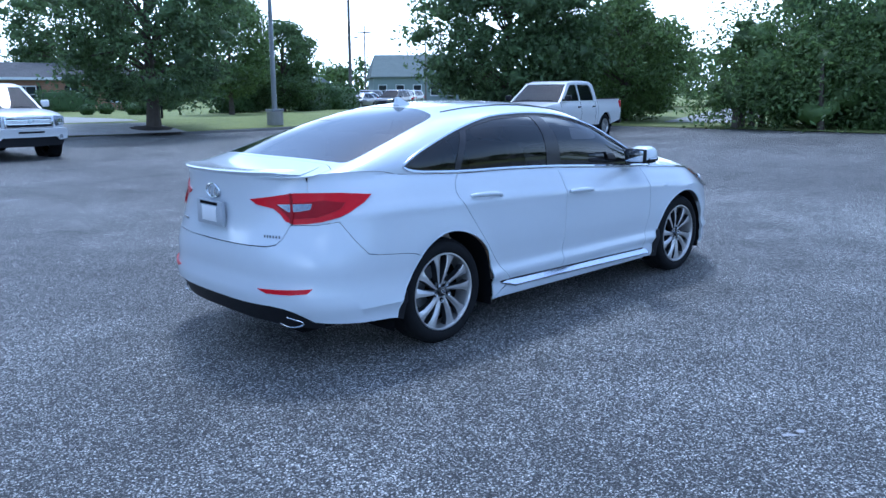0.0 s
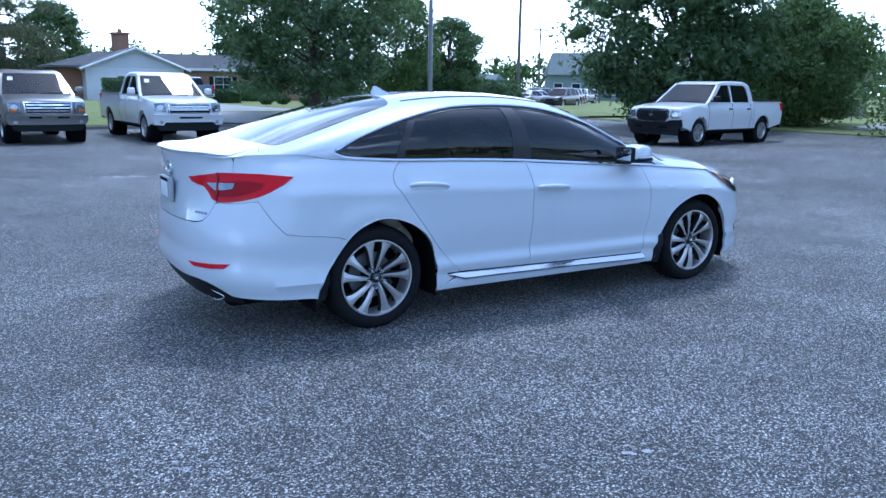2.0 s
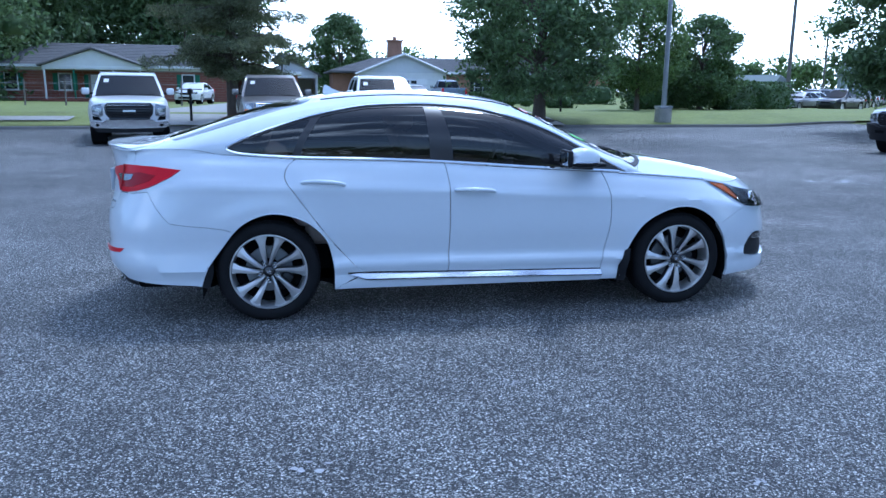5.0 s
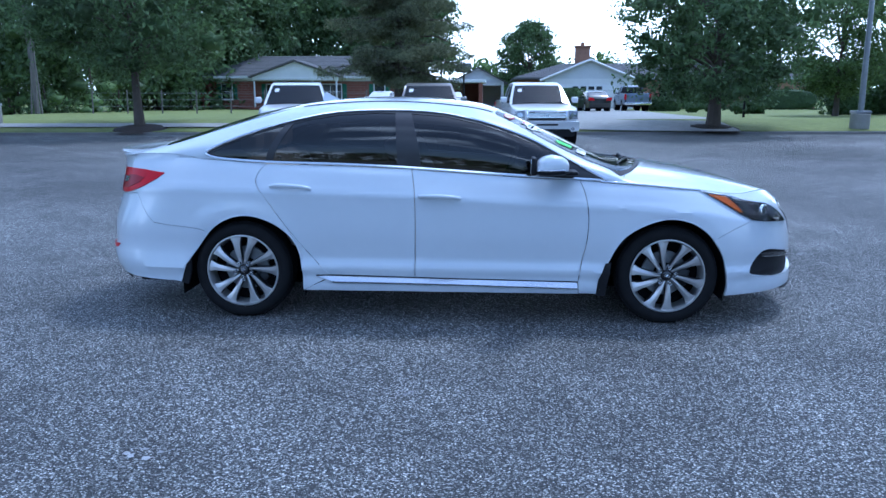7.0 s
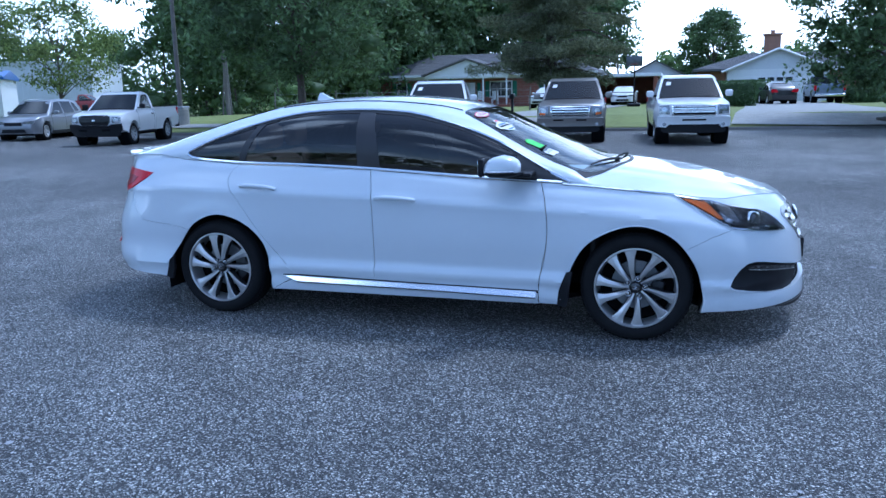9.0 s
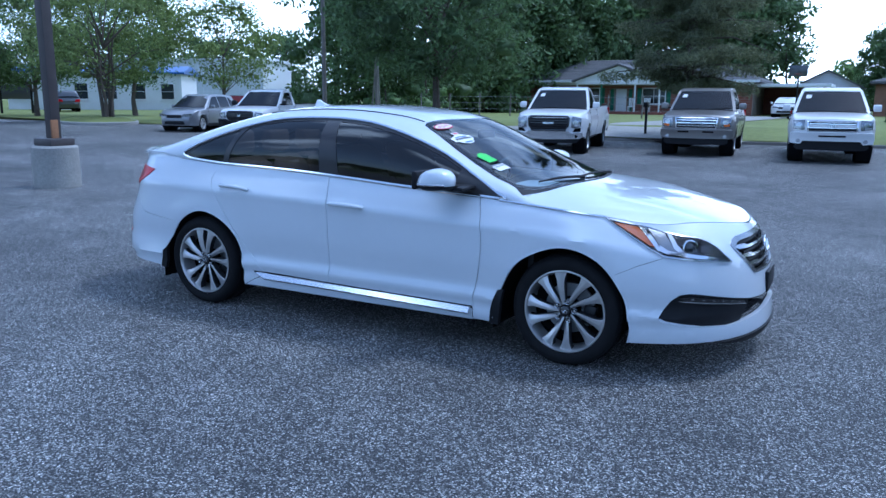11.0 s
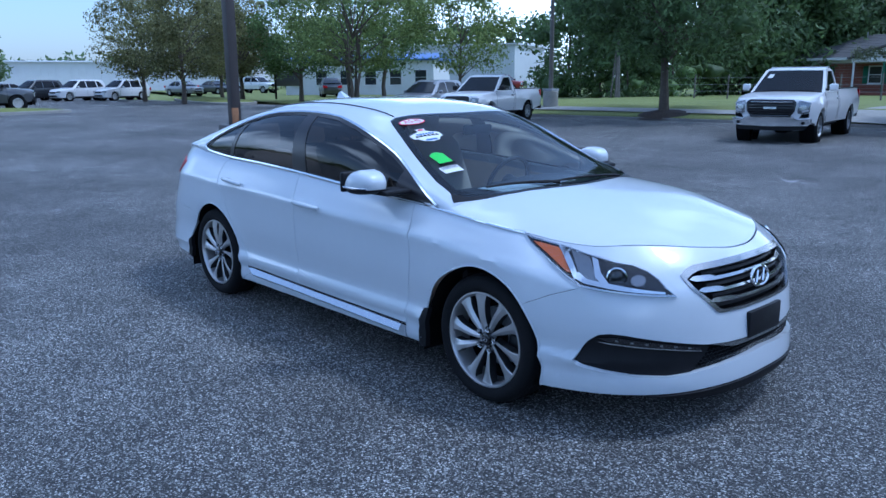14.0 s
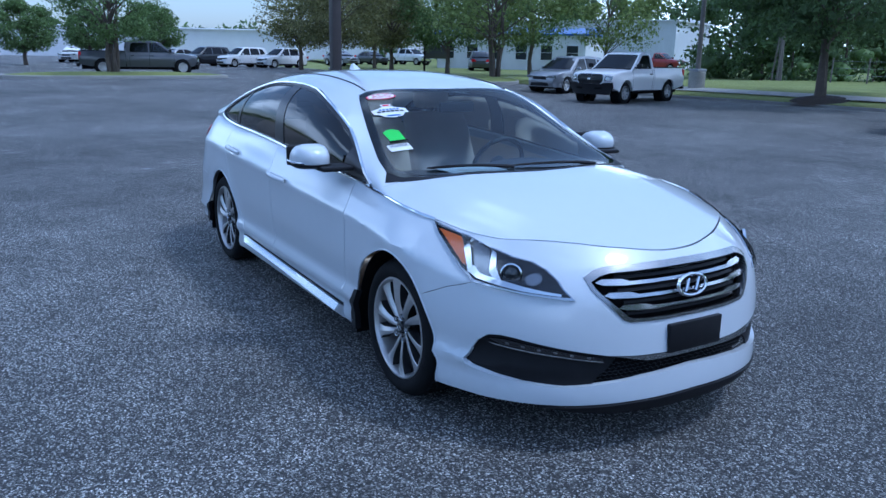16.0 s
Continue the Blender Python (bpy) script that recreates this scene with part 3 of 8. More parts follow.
def broad_tree(x, y, z, h, r, seed, leaf, label, base=0.22, trunk=0.22, per=60, n=60, size=0.20, lean=0.0, stems=1, droop=0.0, group="", core=0.36):
    """A broadleaf tree: tapered trunk, limbs, and a crown of many small leaf sprays in clumps."""
    rng = np.random.default_rng(seed)
    root = empty("tree", pose(x, y, z), label, "tree", group)
    bm = bmesh.new()
    for s in range(stems):
        a = 2 * math.pi * s / max(1, stems) + rng.random()
        off = 0.0 if stems == 1 else 0.18
        top = Vector((lean * h + (off * 4) * math.cos(a) * h * 0.12, (off * 4) * math.sin(a) * h * 0.12, h * 0.7))
        b0 = Vector((off * math.cos(a), off * math.sin(a), -0.1))
        pts = [b0.lerp(top, t) + Vector((rng.normal() * 0.06, rng.normal() * 0.06, 0)) * (t > 0) for t in np.linspace(0, 1, 6)]
        rr = trunk if stems == 1 else trunk * 0.6
        tube(bm, pts, [rr * q for q in (1.35, 0.95, 0.8, 0.6, 0.4, 0.18)], 9)
    centres = []
    for k in range(n):
        t = (k + 0.5) / n
        u = 2 * rng.random() - 1
        a = rng.random() * 2 * math.pi
        zz = base + (1 - base) * (0.5 + 0.5 * u)
        shape = math.sqrt(max(0.02, 1 - u * u)) * (1.0 if u > 0 else 1.0 - 0.12 * u)
        rad = r * shape * (0.35 + 0.68 * rng.random() ** 0.6)
        c = Vector((rad * math.cos(a) + lean * h * zz, rad * math.sin(a), h * zz - droop * rad * 0.3))
        centres.append((tuple(c), r * (0.16 + 0.14 * rng.random())))
        if k % 3 == 0:
            foot = Vector((lean * h * 0.4, 0, h * max(0.12, min(0.62, zz * 0.62))))
            mid = foot.lerp(c, 0.5) + Vector((0, 0, 0.06 * h))
            tube(bm, [foot, mid, c], [trunk * 0.32, trunk * 0.18, trunk * 0.05], 6)
    part("trunk", bm, BARK, root)
    v, f = leaf_cards(rng, centres, int(per * 3.1), 1.42, size * 0.64, 0.62, 0.44)
    mesh_from("crown", v, f, leaf, root)
    if core:
        cores("inner_foliage", centres, core if leaf is LEAF_DARK else core * 0.55, leaf, root, seed)
    return root


def conifer(x, y, z, h, r, seed, label):
    """A full cedar with level, drooping branch tiers."""
    rng = np.random.default_rng(seed)
    root = empty("tree", pose(x, y, z), label, "tree")
    bm = bmesh.new()
    tube(bm, [(0, 0, -0.1), (0.03, 0, h * 0.3), (0, 0.03, h * 0.65), (0, 0, h)], [0.24, 0.19, 0.11, 0.02], 9)
    centres, boughs = [], []
    tiers = 15
    for k in range(tiers):
        t = k / (tiers - 1)
        zz = h * (0.20 + 0.79 * t)
        rad = r * (1 - t) ** 0.8 * (0.7 if k == 0 else 1) + 0.12
        m = int(8 - 3 * t)
        for j in range(m):
            a = 2 * math.pi * (j + rng.random() * 0.7) / m + k * 1.3
            q = rad * (0.55 + 0.65 * rng.random())
            lift = rng.normal() * 0.22 - 0.12 * q + 0.25 * t
            zz = h * (0.20 + 0.79 * t) + rng.uniform(-0.45, 0.45)
            tip = Vector((q * math.cos(a), q * math.sin(a), zz + 0.03 * q + lift))
            tube(bm, [(0, 0, zz - 0.1), (tip.x * 0.5, tip.y * 0.5, zz - 0.02), tip], [0.05, 0.03, 0.008], 5)
            side = Vector((-math.sin(a), math.cos(a), 0))
            # flat fans of twigs along each bough
            for s in np.linspace(0.22, 1.0, 7):
                w = 0.36 * q * (1 - s) ** 0.6 * 0.8 + 0.08
                c = Vector((tip.x * s, tip.y * s, zz + (tip.z - zz) * s))
                for u in (-1, -0.4, 0.4, 1):
                    d = c + side * (u * w) + Vector((tip.x, tip.y, 0)) * (-0.05 * abs(u))
                    centres.append(((d.x, d.y, d.z - 0.07 * abs(u) - 0.05 - 0.10 * rng.random()), 0.15 + 0.10 * rng.random()))
    part("trunk", bm, BARK, root)
    v, f = leaf_cards(rng, centres, 30, 1.45, 0.115, 0.8, 0.13)
    mesh_from("crown", v, f, NEEDLE, root)
    return root


def shrub(name, x, y, z, sx, sy, sz, seed, leaf, label, rz=0.0, boxy=True, dens=900, size=0.07, cat="hedge"):
    """A clipped hedge or round shrub of small leaves over a twiggy core."""
    rng = np.random.default_rng(seed)
    root = empty(name, pose(x, y, z, 0, 0, rz), label, cat)
    n = int(dens)
    if boxy:
        p = rng.random((n, 3)) * 2 - 1
        ax = rng.integers(0, 3, n)
        p[np.arange(n), ax] = np.sign(p[np.arange(n), ax]) * (0.9 + 0.12 * rng.random(n))
    else:
        p = rng.normal(size=(n, 3)); p /= np.linalg.norm(p, axis=1, keepdims=True); p *= 0.85 + 0.2 * rng.random((n, 1))
    p[:, 2] = np.maximum(p[:, 2], -0.9)
    p = p * np.array((sx / 2, sy / 2, sz / 2)) + np.array((0, 0, sz / 2))
    verts, faces = cards(rng, p, size, 0.5, 0.0)
    mesh_from("foliage", verts, faces, leaf, root)
    bm = bmesh.new()
    bmesh.ops.create_icosphere(bm, subdivisions=3, radius=1)
    for v in bm.verts:
        c = v.co.copy()
        if boxy:
            mx = max(abs(c.x), abs(c.y), abs(c.z))
            c = c.lerp(c / mx, 0.75)
        c *= 0.9 + 0.06 * noise.noise(c * 4 + Vector((seed, 0, 0)))
        v.co = Vector((c.x * sx / 2, c.y * sy / 2, sz / 2 + c.z * sz / 2))
    part("inner_growth", bm, HEDGE, root)
    return root


def woods(name, pts, h, depth, seed, leaf, label, per=46, size=0.33, base=0.0, dens=0.28):
    """A far belt of trees: many clumps with an uneven top."""
    rng = np.random.default_rng(seed)
    centres = []
    for (ax, ay), (bx, by) in zip(pts, pts[1:]):
        L = math.hypot(bx - ax, by - ay)
        for k in range(int(L * h * dens)):
            t = rng.random()
            s = L * t
            top = h * (0.72 + 0.35 * noise.noise((ax * 0.1 + s * 0.13, seed, 0)) + 0.16 * noise.noise((s * 0.6, seed, 3)))
            zz = base + (top - base) * rng.random() ** 0.8
            o = (rng.random() - 0.5) * depth
            nx, ny = -(by - ay) / L, (bx - ax) / L
            centres.append(((ax + (bx - ax) * t + nx * o, ay + (by - ay) * t + ny * o, zz), 0.9 + 0.9 * rng.random()))
    v, f = leaf_cards(rng, centres, int(per * (2.2 if size < 0.5 else 1.7)), 1.5, size * 0.64, 0.8, 0.44)
    root = tagged(new(name), label, "woodland", kind="stuff")
    mesh_from("foliage", v, f, leaf, root)
    cores("inner_foliage", centres, 0.40, leaf, root, seed)["kind"] = "stuff"
    bm = bmesh.new()
    for k in range(0, len(centres), 9):
        (cx, cy, cz), _ = centres[k]
        cyl(bm, (cx, cy, -0.2), (cx + rng.normal() * 0.3, cy, max(2.0, cz)), 0.14, 0.05, 6)
    part("trunks", bm, BARK, root)
    return root


# ---- poles and wires ----
def light_pole(x, y, base_r, base_h, pole_w, h, square, material, label, lean=0.0, head=False, zg=0.0):
    root = empty("light_pole", pose(x, y, zg), label, "light pole")
    bm = lathe(bmesh.new(), [(0.001, 0), (base_r, 0), (base_r, base_h - 0.03), (base_r - 0.03, base_h), (0.001, base_h)], 28, "Z")
    part("concrete_base", bm, CONCRETE, root)
    part("base_plate", boxed((-pole_w * 1.3, -pole_w * 1.3, base_h), (pole_w * 1.3, pole_w * 1.3, base_h + 0.12), 0.015), GALV if not square else BRONZE, root)
    bm = bmesh.new()
    if square:
        box(bm, (-pole_w / 2, -pole_w / 2, base_h + 0.1), (pole_w / 2, pole_w / 2, h), 0.012)
    else:
        cyl(bm, (0, 0, base_h + 0.1), (lean, 0, h), pole_w / 2, pole_w * 0.32, 14)
    part("pole", bm, material, root)
    if square:
        part("rust_patch", boxed((pole_w * 0.32, -pole_w / 2 - 0.004, base_h + 0.1), (pole_w / 2 + 0.004, pole_w * 0.2, base_h + 0.42), 0.004), mat("rust", (0.30, 0.15, 0.07), 0.9, vary=0.3, scale=10), root, "orange rust at the pole's foot")
    return root


def utility_pole(x, y, h, label, lamp=None, lean=(0, 0), zg=0.2, r=0.15):
    root = empty("utility_pole", pose(x, y, zg), label, "utility pole")
    part("pole", cyl(bmesh.new(), (0, 0, -0.2), (lean[0], lean[1], h), r, r * 0.68, 12), WOODPOLE, root)
    part("crossarm", boxed((-1.1, -0.06, h - 0.9), (1.1, 0.06, h - 0.76), 0.01), WOODPOLE, root)
    if lamp:
        part("lamp_arm", tube(bmesh.new(), [(0, 0, h * 0.80), (lamp[0] * 0.5, lamp[1] * 0.5, h * 0.84), (lamp[0], lamp[1], h * 0.84)], 0.035), GALV, root)
        part("lamp_head", boxed((lamp[0] - 0.12, lamp[1] - 0.34, h * 0.84 - 0.11), (lamp[0] + 0.12, lamp[1] + 0.34, h * 0.84 + 0.03), 0.04), GALV, root)
    return root


def wire(a, b, sag, r=0.034):
    a, b = Vector(a), Vector(b)
    pts = [a.lerp(b, t) - Vector((0, 0, sag * 4 * t * (1 - t))) for t in np.linspace(0, 1, 17)]
    tagged(finish(tube(bmesh.new(), pts, r, 5), "overhead_wire", WIRE), "thin dark overhead power line", "wire", "overhead wires")


# ---- houses ----
def window_unit(root, name, x, y, z, w, h, face=(0, -1), frame_w=0.07, mull=1, shutters=None, rows=2):
    """A sash window proud of a wall that faces -y in the house's own axes."""
    win = part(name, boxed((x - w / 2 - frame_w, y - 0.04, z - frame_w), (x + w / 2 + frame_w, y + 0.02, z + h + frame_w), 0.01), WHITE_SIDING, root, "white window frame")
    for i in range(mull):
        for j in range(rows):
            x0, x1 = x - w / 2 + w * i / mull + 0.02, x - w / 2 + w * (i + 1) / mull - 0.02
            z0, z1 = z + h * j / rows + 0.02, z + h * (j + 1) / rows - 0.02
            part("pane", boxed((x0, y - 0.05, z0), (x1, y - 0.03, z1)), WINDOW_DARK, win)
    part("window_sill", boxed((x - w / 2 - 0.12, y - 0.09, z - frame_w - 0.05), (x + w / 2 + 0.12, y, z - frame_w), 0.008), WHITE_SIDING, win)
    if shutters:
        for s in (-1, 1):
            bm = boxed((x + s * (w / 2 + 0.28) - 0.19, y - 0.04, z - 0.05), (x + s * (w / 2 + 0.28) + 0.19, y, z + h + 0.05), 0.006)
            for k in range(9):
                zz = z + h * (k + 0.5) / 9
                box(bm, (x + s * (w / 2 + 0.28) - 0.15, y - 0.055, zz - 0.03), (x + s * (w / 2 + 0.28) + 0.15, y - 0.03, zz + 0.02))
            part("shutter", bm, shutters, root, "green slatted shutter")


def brick_face(root, x0, x1, z0, z1, y, material, bw=0.62, bh=0.21, holes=()):
    """Brick courses as raised strips with joints, joined into one mesh; far off, so in coarse blocks."""
    bm = bmesh.new()
    row = 0
    z = z0
    while z + bh <= z1 + 1e-6:
        x = x0 - (bw / 2 if row % 2 else 0)
        while x < x1:
            a, b = max(x, x0) + 0.012, min(x + bw, x1) - 0.012
            if b - a > 0.05 and not any(hx0 < (a + b) / 2 < hx1 and hz0 < z + bh / 2 < hz1 for hx0, hx1, hz0, hz1 in holes):
                vs = [bm.verts.new(p) for p in ((a, y - 0.015, z + 0.012), (b, y - 0.015, z + 0.012), (b, y - 0.015, z + bh - 0.012), (a, y - 0.015, z + bh - 0.012))]
                bm.faces.new(vs)
                ws = [bm.verts.new((v.co.x, y, v.co.z)) for v in vs]
                for i in range(4):
                    bm.faces.new((vs[(i + 1) % 4], vs[i], ws[i], ws[(i + 1) % 4]))
            x += bw
        z += bh
        row += 1
    ob = part("brickwork", bm, material, root, smooth=None)
    ob["kind"] = "stuff"
    return ob


def hip_roof(bm, x0, x1, y0, y1, z0, rise, over=0.5, hip=1.0):
    x0, x1, y0, y1 = x0 - over, x1 + over, y0 - over, y1 + over
    ym, d = (y0 + y1) / 2, (y1 - y0) / 2 * hip
    th = 0.16
    lo = [bm.verts.new(p) for p in ((x0, y0, z0 - th), (x1, y0, z0 - th), (x1, y1, z0 - th), (x0, y1, z0 - th))]
    ea = [bm.verts.new(p) for p in ((x0, y0, z0), (x1, y0, z0), (x1, y1, z0), (x0, y1, z0))]
    r0, r1 = bm.verts.new((x0 + d, ym, z0 + rise)), bm.verts.new((x1 - d, ym, z0 + rise))
    for i in range(4):
        bm.faces.new((lo[i], lo[(i + 1) % 4], ea[(i + 1) % 4], ea[i]))
    bm.faces.new(lo[::-1])
    bm.faces.new((ea[0], ea[1], r1, r0)); bm.faces.new((ea[2], ea[3], r0, r1))
    bm.faces.new((ea[1], ea[2], r1)); bm.faces.new((ea[3], ea[0], r0))
    bmesh.ops.recalc_face_normals(bm, faces=bm.faces)
    return bm


def shingle_rows(root, x0, x1, y0, y1, z0, rise, over=0.5, hip=1.0, n=14):
    """Courses that step up the front slope."""
    bm = bmesh.new()
    x0, x1, y0, y1 = x0 - over, x1 + over, y0 - over, y1 + over
    half, d = (y1 - y0) / 2, (y1 - y0) / 2 * hip
    for k in range(n):
        t, t2 = k / n, (k + 1) / n
        a, b = x0 + d * t, x1 - d * t
        a2, b2 = x0 + d * t2, x1 - d * t2
        v = [bm.verts.new(p) for p in ((a, y0 + half * t, z0 + rise * t + 0.035), (b, y0 + half * t, z0 + rise * t + 0.035), (b2, y0 + half * t2, z0 + rise * t2 + 0.008), (a2, y0 + half * t2, z0 + rise * t2 + 0.008))]
        bm.faces.new(v)
        w = [bm.verts.new((a, y0 + half * t, z0 + rise * t)), bm.verts.new((b, y0 + half * t, z0 + rise * t))]
        bm.faces.new((w[0], w[1], v[1], v[0]))
    ob = part("shingles", bm, SHINGLE, root, smooth=None)
    ob["kind"] = "stuff"


def gable(bm, x0, x1, y0, y1, z0, rise, over=0.35, th=0.14):
    """A gable roof whose ridge runs along y."""
    xm = (x0 + x1) / 2
    k = rise / ((x1 - x0) / 2)
    a = [(x0 - over, z0 - over * k), (xm, z0 + rise), (x1 + over, z0 - over * k)]
    for (p, q) in ((a[0], a[1]), (a[1], a[2])):
        vs = [bm.verts.new(c) for c in ((p[0], y0 - over, p[1]), (q[0], y0 - over, q[1]), (q[0], y1, q[1]), (p[0], y1, p[1]))]
        ws = [bm.verts.new(v.co + Vector((0, 0, th))) for v in vs]
        bm.faces.new(vs[::-1]); bm.faces.new(ws)
        for i in range(4):
            bm.faces.new((vs[i], vs[(i + 1) % 4], ws[(i + 1) % 4], ws[i]))
    bmesh.ops.recalc_face_normals(bm, faces=bm.faces)
    return bm


def tri_prism(bm, x0, x1, z0, rise, y, th=0.12):
    xm = (x0 + x1) / 2
    f = [bm.verts.new(p) for p in ((x0, y, z0), (x1, y, z0), (xm, y, z0 + rise))]
    b = [bm.verts.new(v.co + Vector((0, th, 0))) for v in f]
    bm.faces.new(f); bm.faces.new(b[::-1])
    for i in range(3):
        bm.faces.new((f[(i + 1) % 3], f[i], b[i], b[(i + 1) % 3]))
    bmesh.ops.recalc_face_normals(bm, faces=bm.faces)
    return bm


def brick_house():
    """Long red-brick bungalow with green shutters, a gabled porch and a carport."""
    h = empty("house", pose(-23.9, 63.0, 0.05), "long red-brick bungalow with grey hip roof and green shutters", "house")
    L, D, E = 19.5, 9.0, 2.75
    part("wall", boxed((0, 0, -0.2), (L, D, E)), MORTAR, h, "red brick wall")
    brick_face(h, 0, L, -0.1, E - 0.25, 0, BRICK, holes=[(8.0, 9.6, 0, 2.3)])
    part("frieze_board", boxed((-0.02, -0.05, E - 0.25), (L + 0.02, 0.0, E)), WHITE_SIDING, h)
    part("roof", hip_roof(bmesh.new(), 0, L, 0, D, E + 0.14, 1.9, 0.5, 0.95), SHINGLE, h)
    shingle_rows(h, 0, L, 0, D, E + 0.14, 1.9, 0.5, 0.95)
    part("fascia", boxed((-0.52, -0.54, E - 0.04), (L + 0.52, -0.5, E + 0.16)), WHITE_SIDING, h)
    for x, w, m in ((2.4, 0.9, 1), (6.4, 0.9, 1), (11.6, 1.9, 2), (15.9, 0.9, 1)):
        window_unit(h, "window", x, 0, 0.95, w, 1.25, mull=m, shutters=GREEN_SHUTTER)
    door = part("door", boxed((8.35, -0.06, 0.1), (9.25, -0.01, 2.15), 0.01), WHITE_SIDING, h, "white panelled front door")
    part("knob", lathe(bmesh.new(), [(0.001, -0.12), (0.03, -0.11), (0.03, -0.08), (0.01, -0.06)], 10), SATIN_CHROME, door)
    for s in (8.0, 9.6):
        part("shutter", boxed((s - 0.16, -0.05, 0.1), (s + 0.16, 0, 2.15), 0.006), GREEN_SHUTTER, h)
    part("porch_gable", tri_prism(bmesh.new(), 5.2, 12.6, E + 0.05, 1.25, -1.7), WHITE_SIDING, h, "white gable of the porch")
    part("porch_roof", gable(bmesh.new(), 5.2, 12.6, -1.7, 3.0, E + 0.08, 1.28, 0.3), SHINGLE, h)
    part("porch_beam", boxed((5.2, -1.75, E - 0.22), (12.6, -1.55, E + 0.05), 0.01), WHITE_SIDING, h)
    for x in (5.35, 7.5, 10.4, 12.45):
        part("porch_post", boxed((x - 0.06, -1.72, 0.25), (x + 0.06, -1.6, E - 0.2), 0.008), GREEN_SHUTTER if x in (7.5,) else WHITE_SIDING, h)
    part("porch_floor", boxed((5.0, -1.9, -0.2), (12.8, -0.02, 0.25), 0.02), BRICK, h)
    part("carport_roof", boxed((L, 0.5, 2.35), (L + 5.6, 7.5, 2.62), 0.02), WHITE_SIDING, h, "flat carport roof with white fascia")
    part("carport_wall", boxed((L + 5.0, 0.6, -0.2), (L + 5.3, 7.4, 2.35)), BRICK, h)
    part("carport_back", boxed((L, 7.2, -0.2), (L + 5.0, 7.4, 2.35)), BRICK, h)
    part("vent_pipe", cyl(bmesh.new(), (4.4, 3.2, E + 1.2), (4.4, 3.2, E + 2.2), 0.05, 0.05, 8), GALV, h)
    for x in (10.0, 11.3):
        c = empty("porch_chair", pose(-23.9 + x, 61.85, 0.3), "white slatted rocking chair on the porch", "chair", "porch chairs")
        part("seat", boxed((-0.28, -0.25, 0.4), (0.28, 0.25, 0.45), 0.01), WHITE_SIDING, c)
        for k in range(5):
            part("slat", boxed((-0.26 + k * 0.11, 0.2, 0.45), (-0.18 + k * 0.11, 0.24, 1.15), 0.006), WHITE_SIDING, c)
        for sx in (-0.26, 0.22):
            for sy in (-0.23, 0.2):
                part("leg", boxed((sx, sy, 0.0), (sx + 0.05, sy + 0.05, 0.42), 0.006), WHITE_SIDING, c)
    return h


def garage_house():
    """Tan-brick house with a white front-gabled garage and a chimney."""
    h = empty("house", pose(6.6, 67.5, 0.05), "tan-brick house with a white gabled garage and chimney", "house")
    W, E = 8.0, 2.75
    part("garage_wall", boxed((0, 0, -0.2), (W, 7, E)), WHITE_SIDING, h, "white painted garage wall")
    bm = bmesh.new()
    for k in range(17):
        box(bm, (0.02, -0.02, -0.05 + k * 0.16), (W - 0.02, 0.0, 0.09 + k * 0.16))
    part("siding", bm, WHITE_SIDING, h)["kind"] = "stuff"
    part("garage_gable", tri_prism(bmesh.new(), 0, W, E, 1.6, -0.05), METAL_SIDING, h, "pale gable over the garage")
    part("garage_roof", gable(bmesh.new(), 0, W, 0, 9, E + 0.02, 1.62, 0.5), SHINGLE, h)
    bm = bmesh.new()
    k0, over = 1.62 / (W / 2), 0.5
    for s in (-1, 1):
        a, b = Vector((W / 2 + s * (W / 2 + over), -0.56, E - over * k0 + 0.02)), Vector((W / 2, -0.56, E + 1.66))
        tube(bm, [a, b], 0.10, 4)
    part("bargeboard", bm, WHITE_SIDING, h)
    d = part("garage_door", boxed((1.4, -0.05, 0.0), (6.2, 0.0, 2.2), 0.01), WHITE_SIDING, h, "white sectional garage door")
    for k in range(4):
        part("pane", boxed((2.5 + k * 0.72, -0.07, 1.75), (3.02 + k * 0.72, -0.045, 2.05)), WINDOW_DARK, d)
    for k in range(3):
        part("panel_joint", boxed((1.42, -0.058, 0.55 * (k + 1) - 0.012), (6.18, -0.048, 0.55 * (k + 1) + 0.012)), MORTAR, d)
    part("wall", boxed((W, 2.0, -0.2), (W + 17, 11, E)), MORTAR, h, "tan brick wall")
    brick_face(h, W, W + 17, -0.1, E, 2.0, BRICK_TAN)
    part("side_wall", boxed((-2.4, 2.5, -0.2), (0, 9, E - 0.1)), BRICK_TAN, h)
    part("roof", hip_roof(bmesh.new(), -2.4, W + 17, 2.0, 12, E + 0.12, 1.45, 0.45, 0.9), SHINGLE, h)
    shingle_rows(h, -2.4, W + 17, 2.0, 12, E + 0.12, 1.45, 0.45, 0.9)
    part("fascia", boxed((W, 1.5, E - 0.05), (W + 17.4, 1.56, E + 0.16)), WHITE_SIDING, h)
    ch = part("chimney", boxed((3.6, 8.4, 2.5), (5.0, 9.6, 6.0), 0.02), BRICK_TAN, h, "tan brick chimney")
    part("chimney_cap", boxed((3.47, 8.25, 6.0), (5.13, 9.75, 6.16), 0.02), BRICK_TAN, ch)
    part("flue", cyl(bmesh.new(), (4.3, 9.0, 6.16), (4.3, 9.0, 6.5), 0.2, 0.2, 12), BRICK_TAN, ch)
    for x, w, m in ((12.0, 1.6, 2), (16.2, 1.0, 1), (20.0, 1.6, 2)):
        window_unit(h, "window", x, 2.0, 0.8, w, 1.35, mull=m, shutters=BLACK_PLASTIC)
    return h


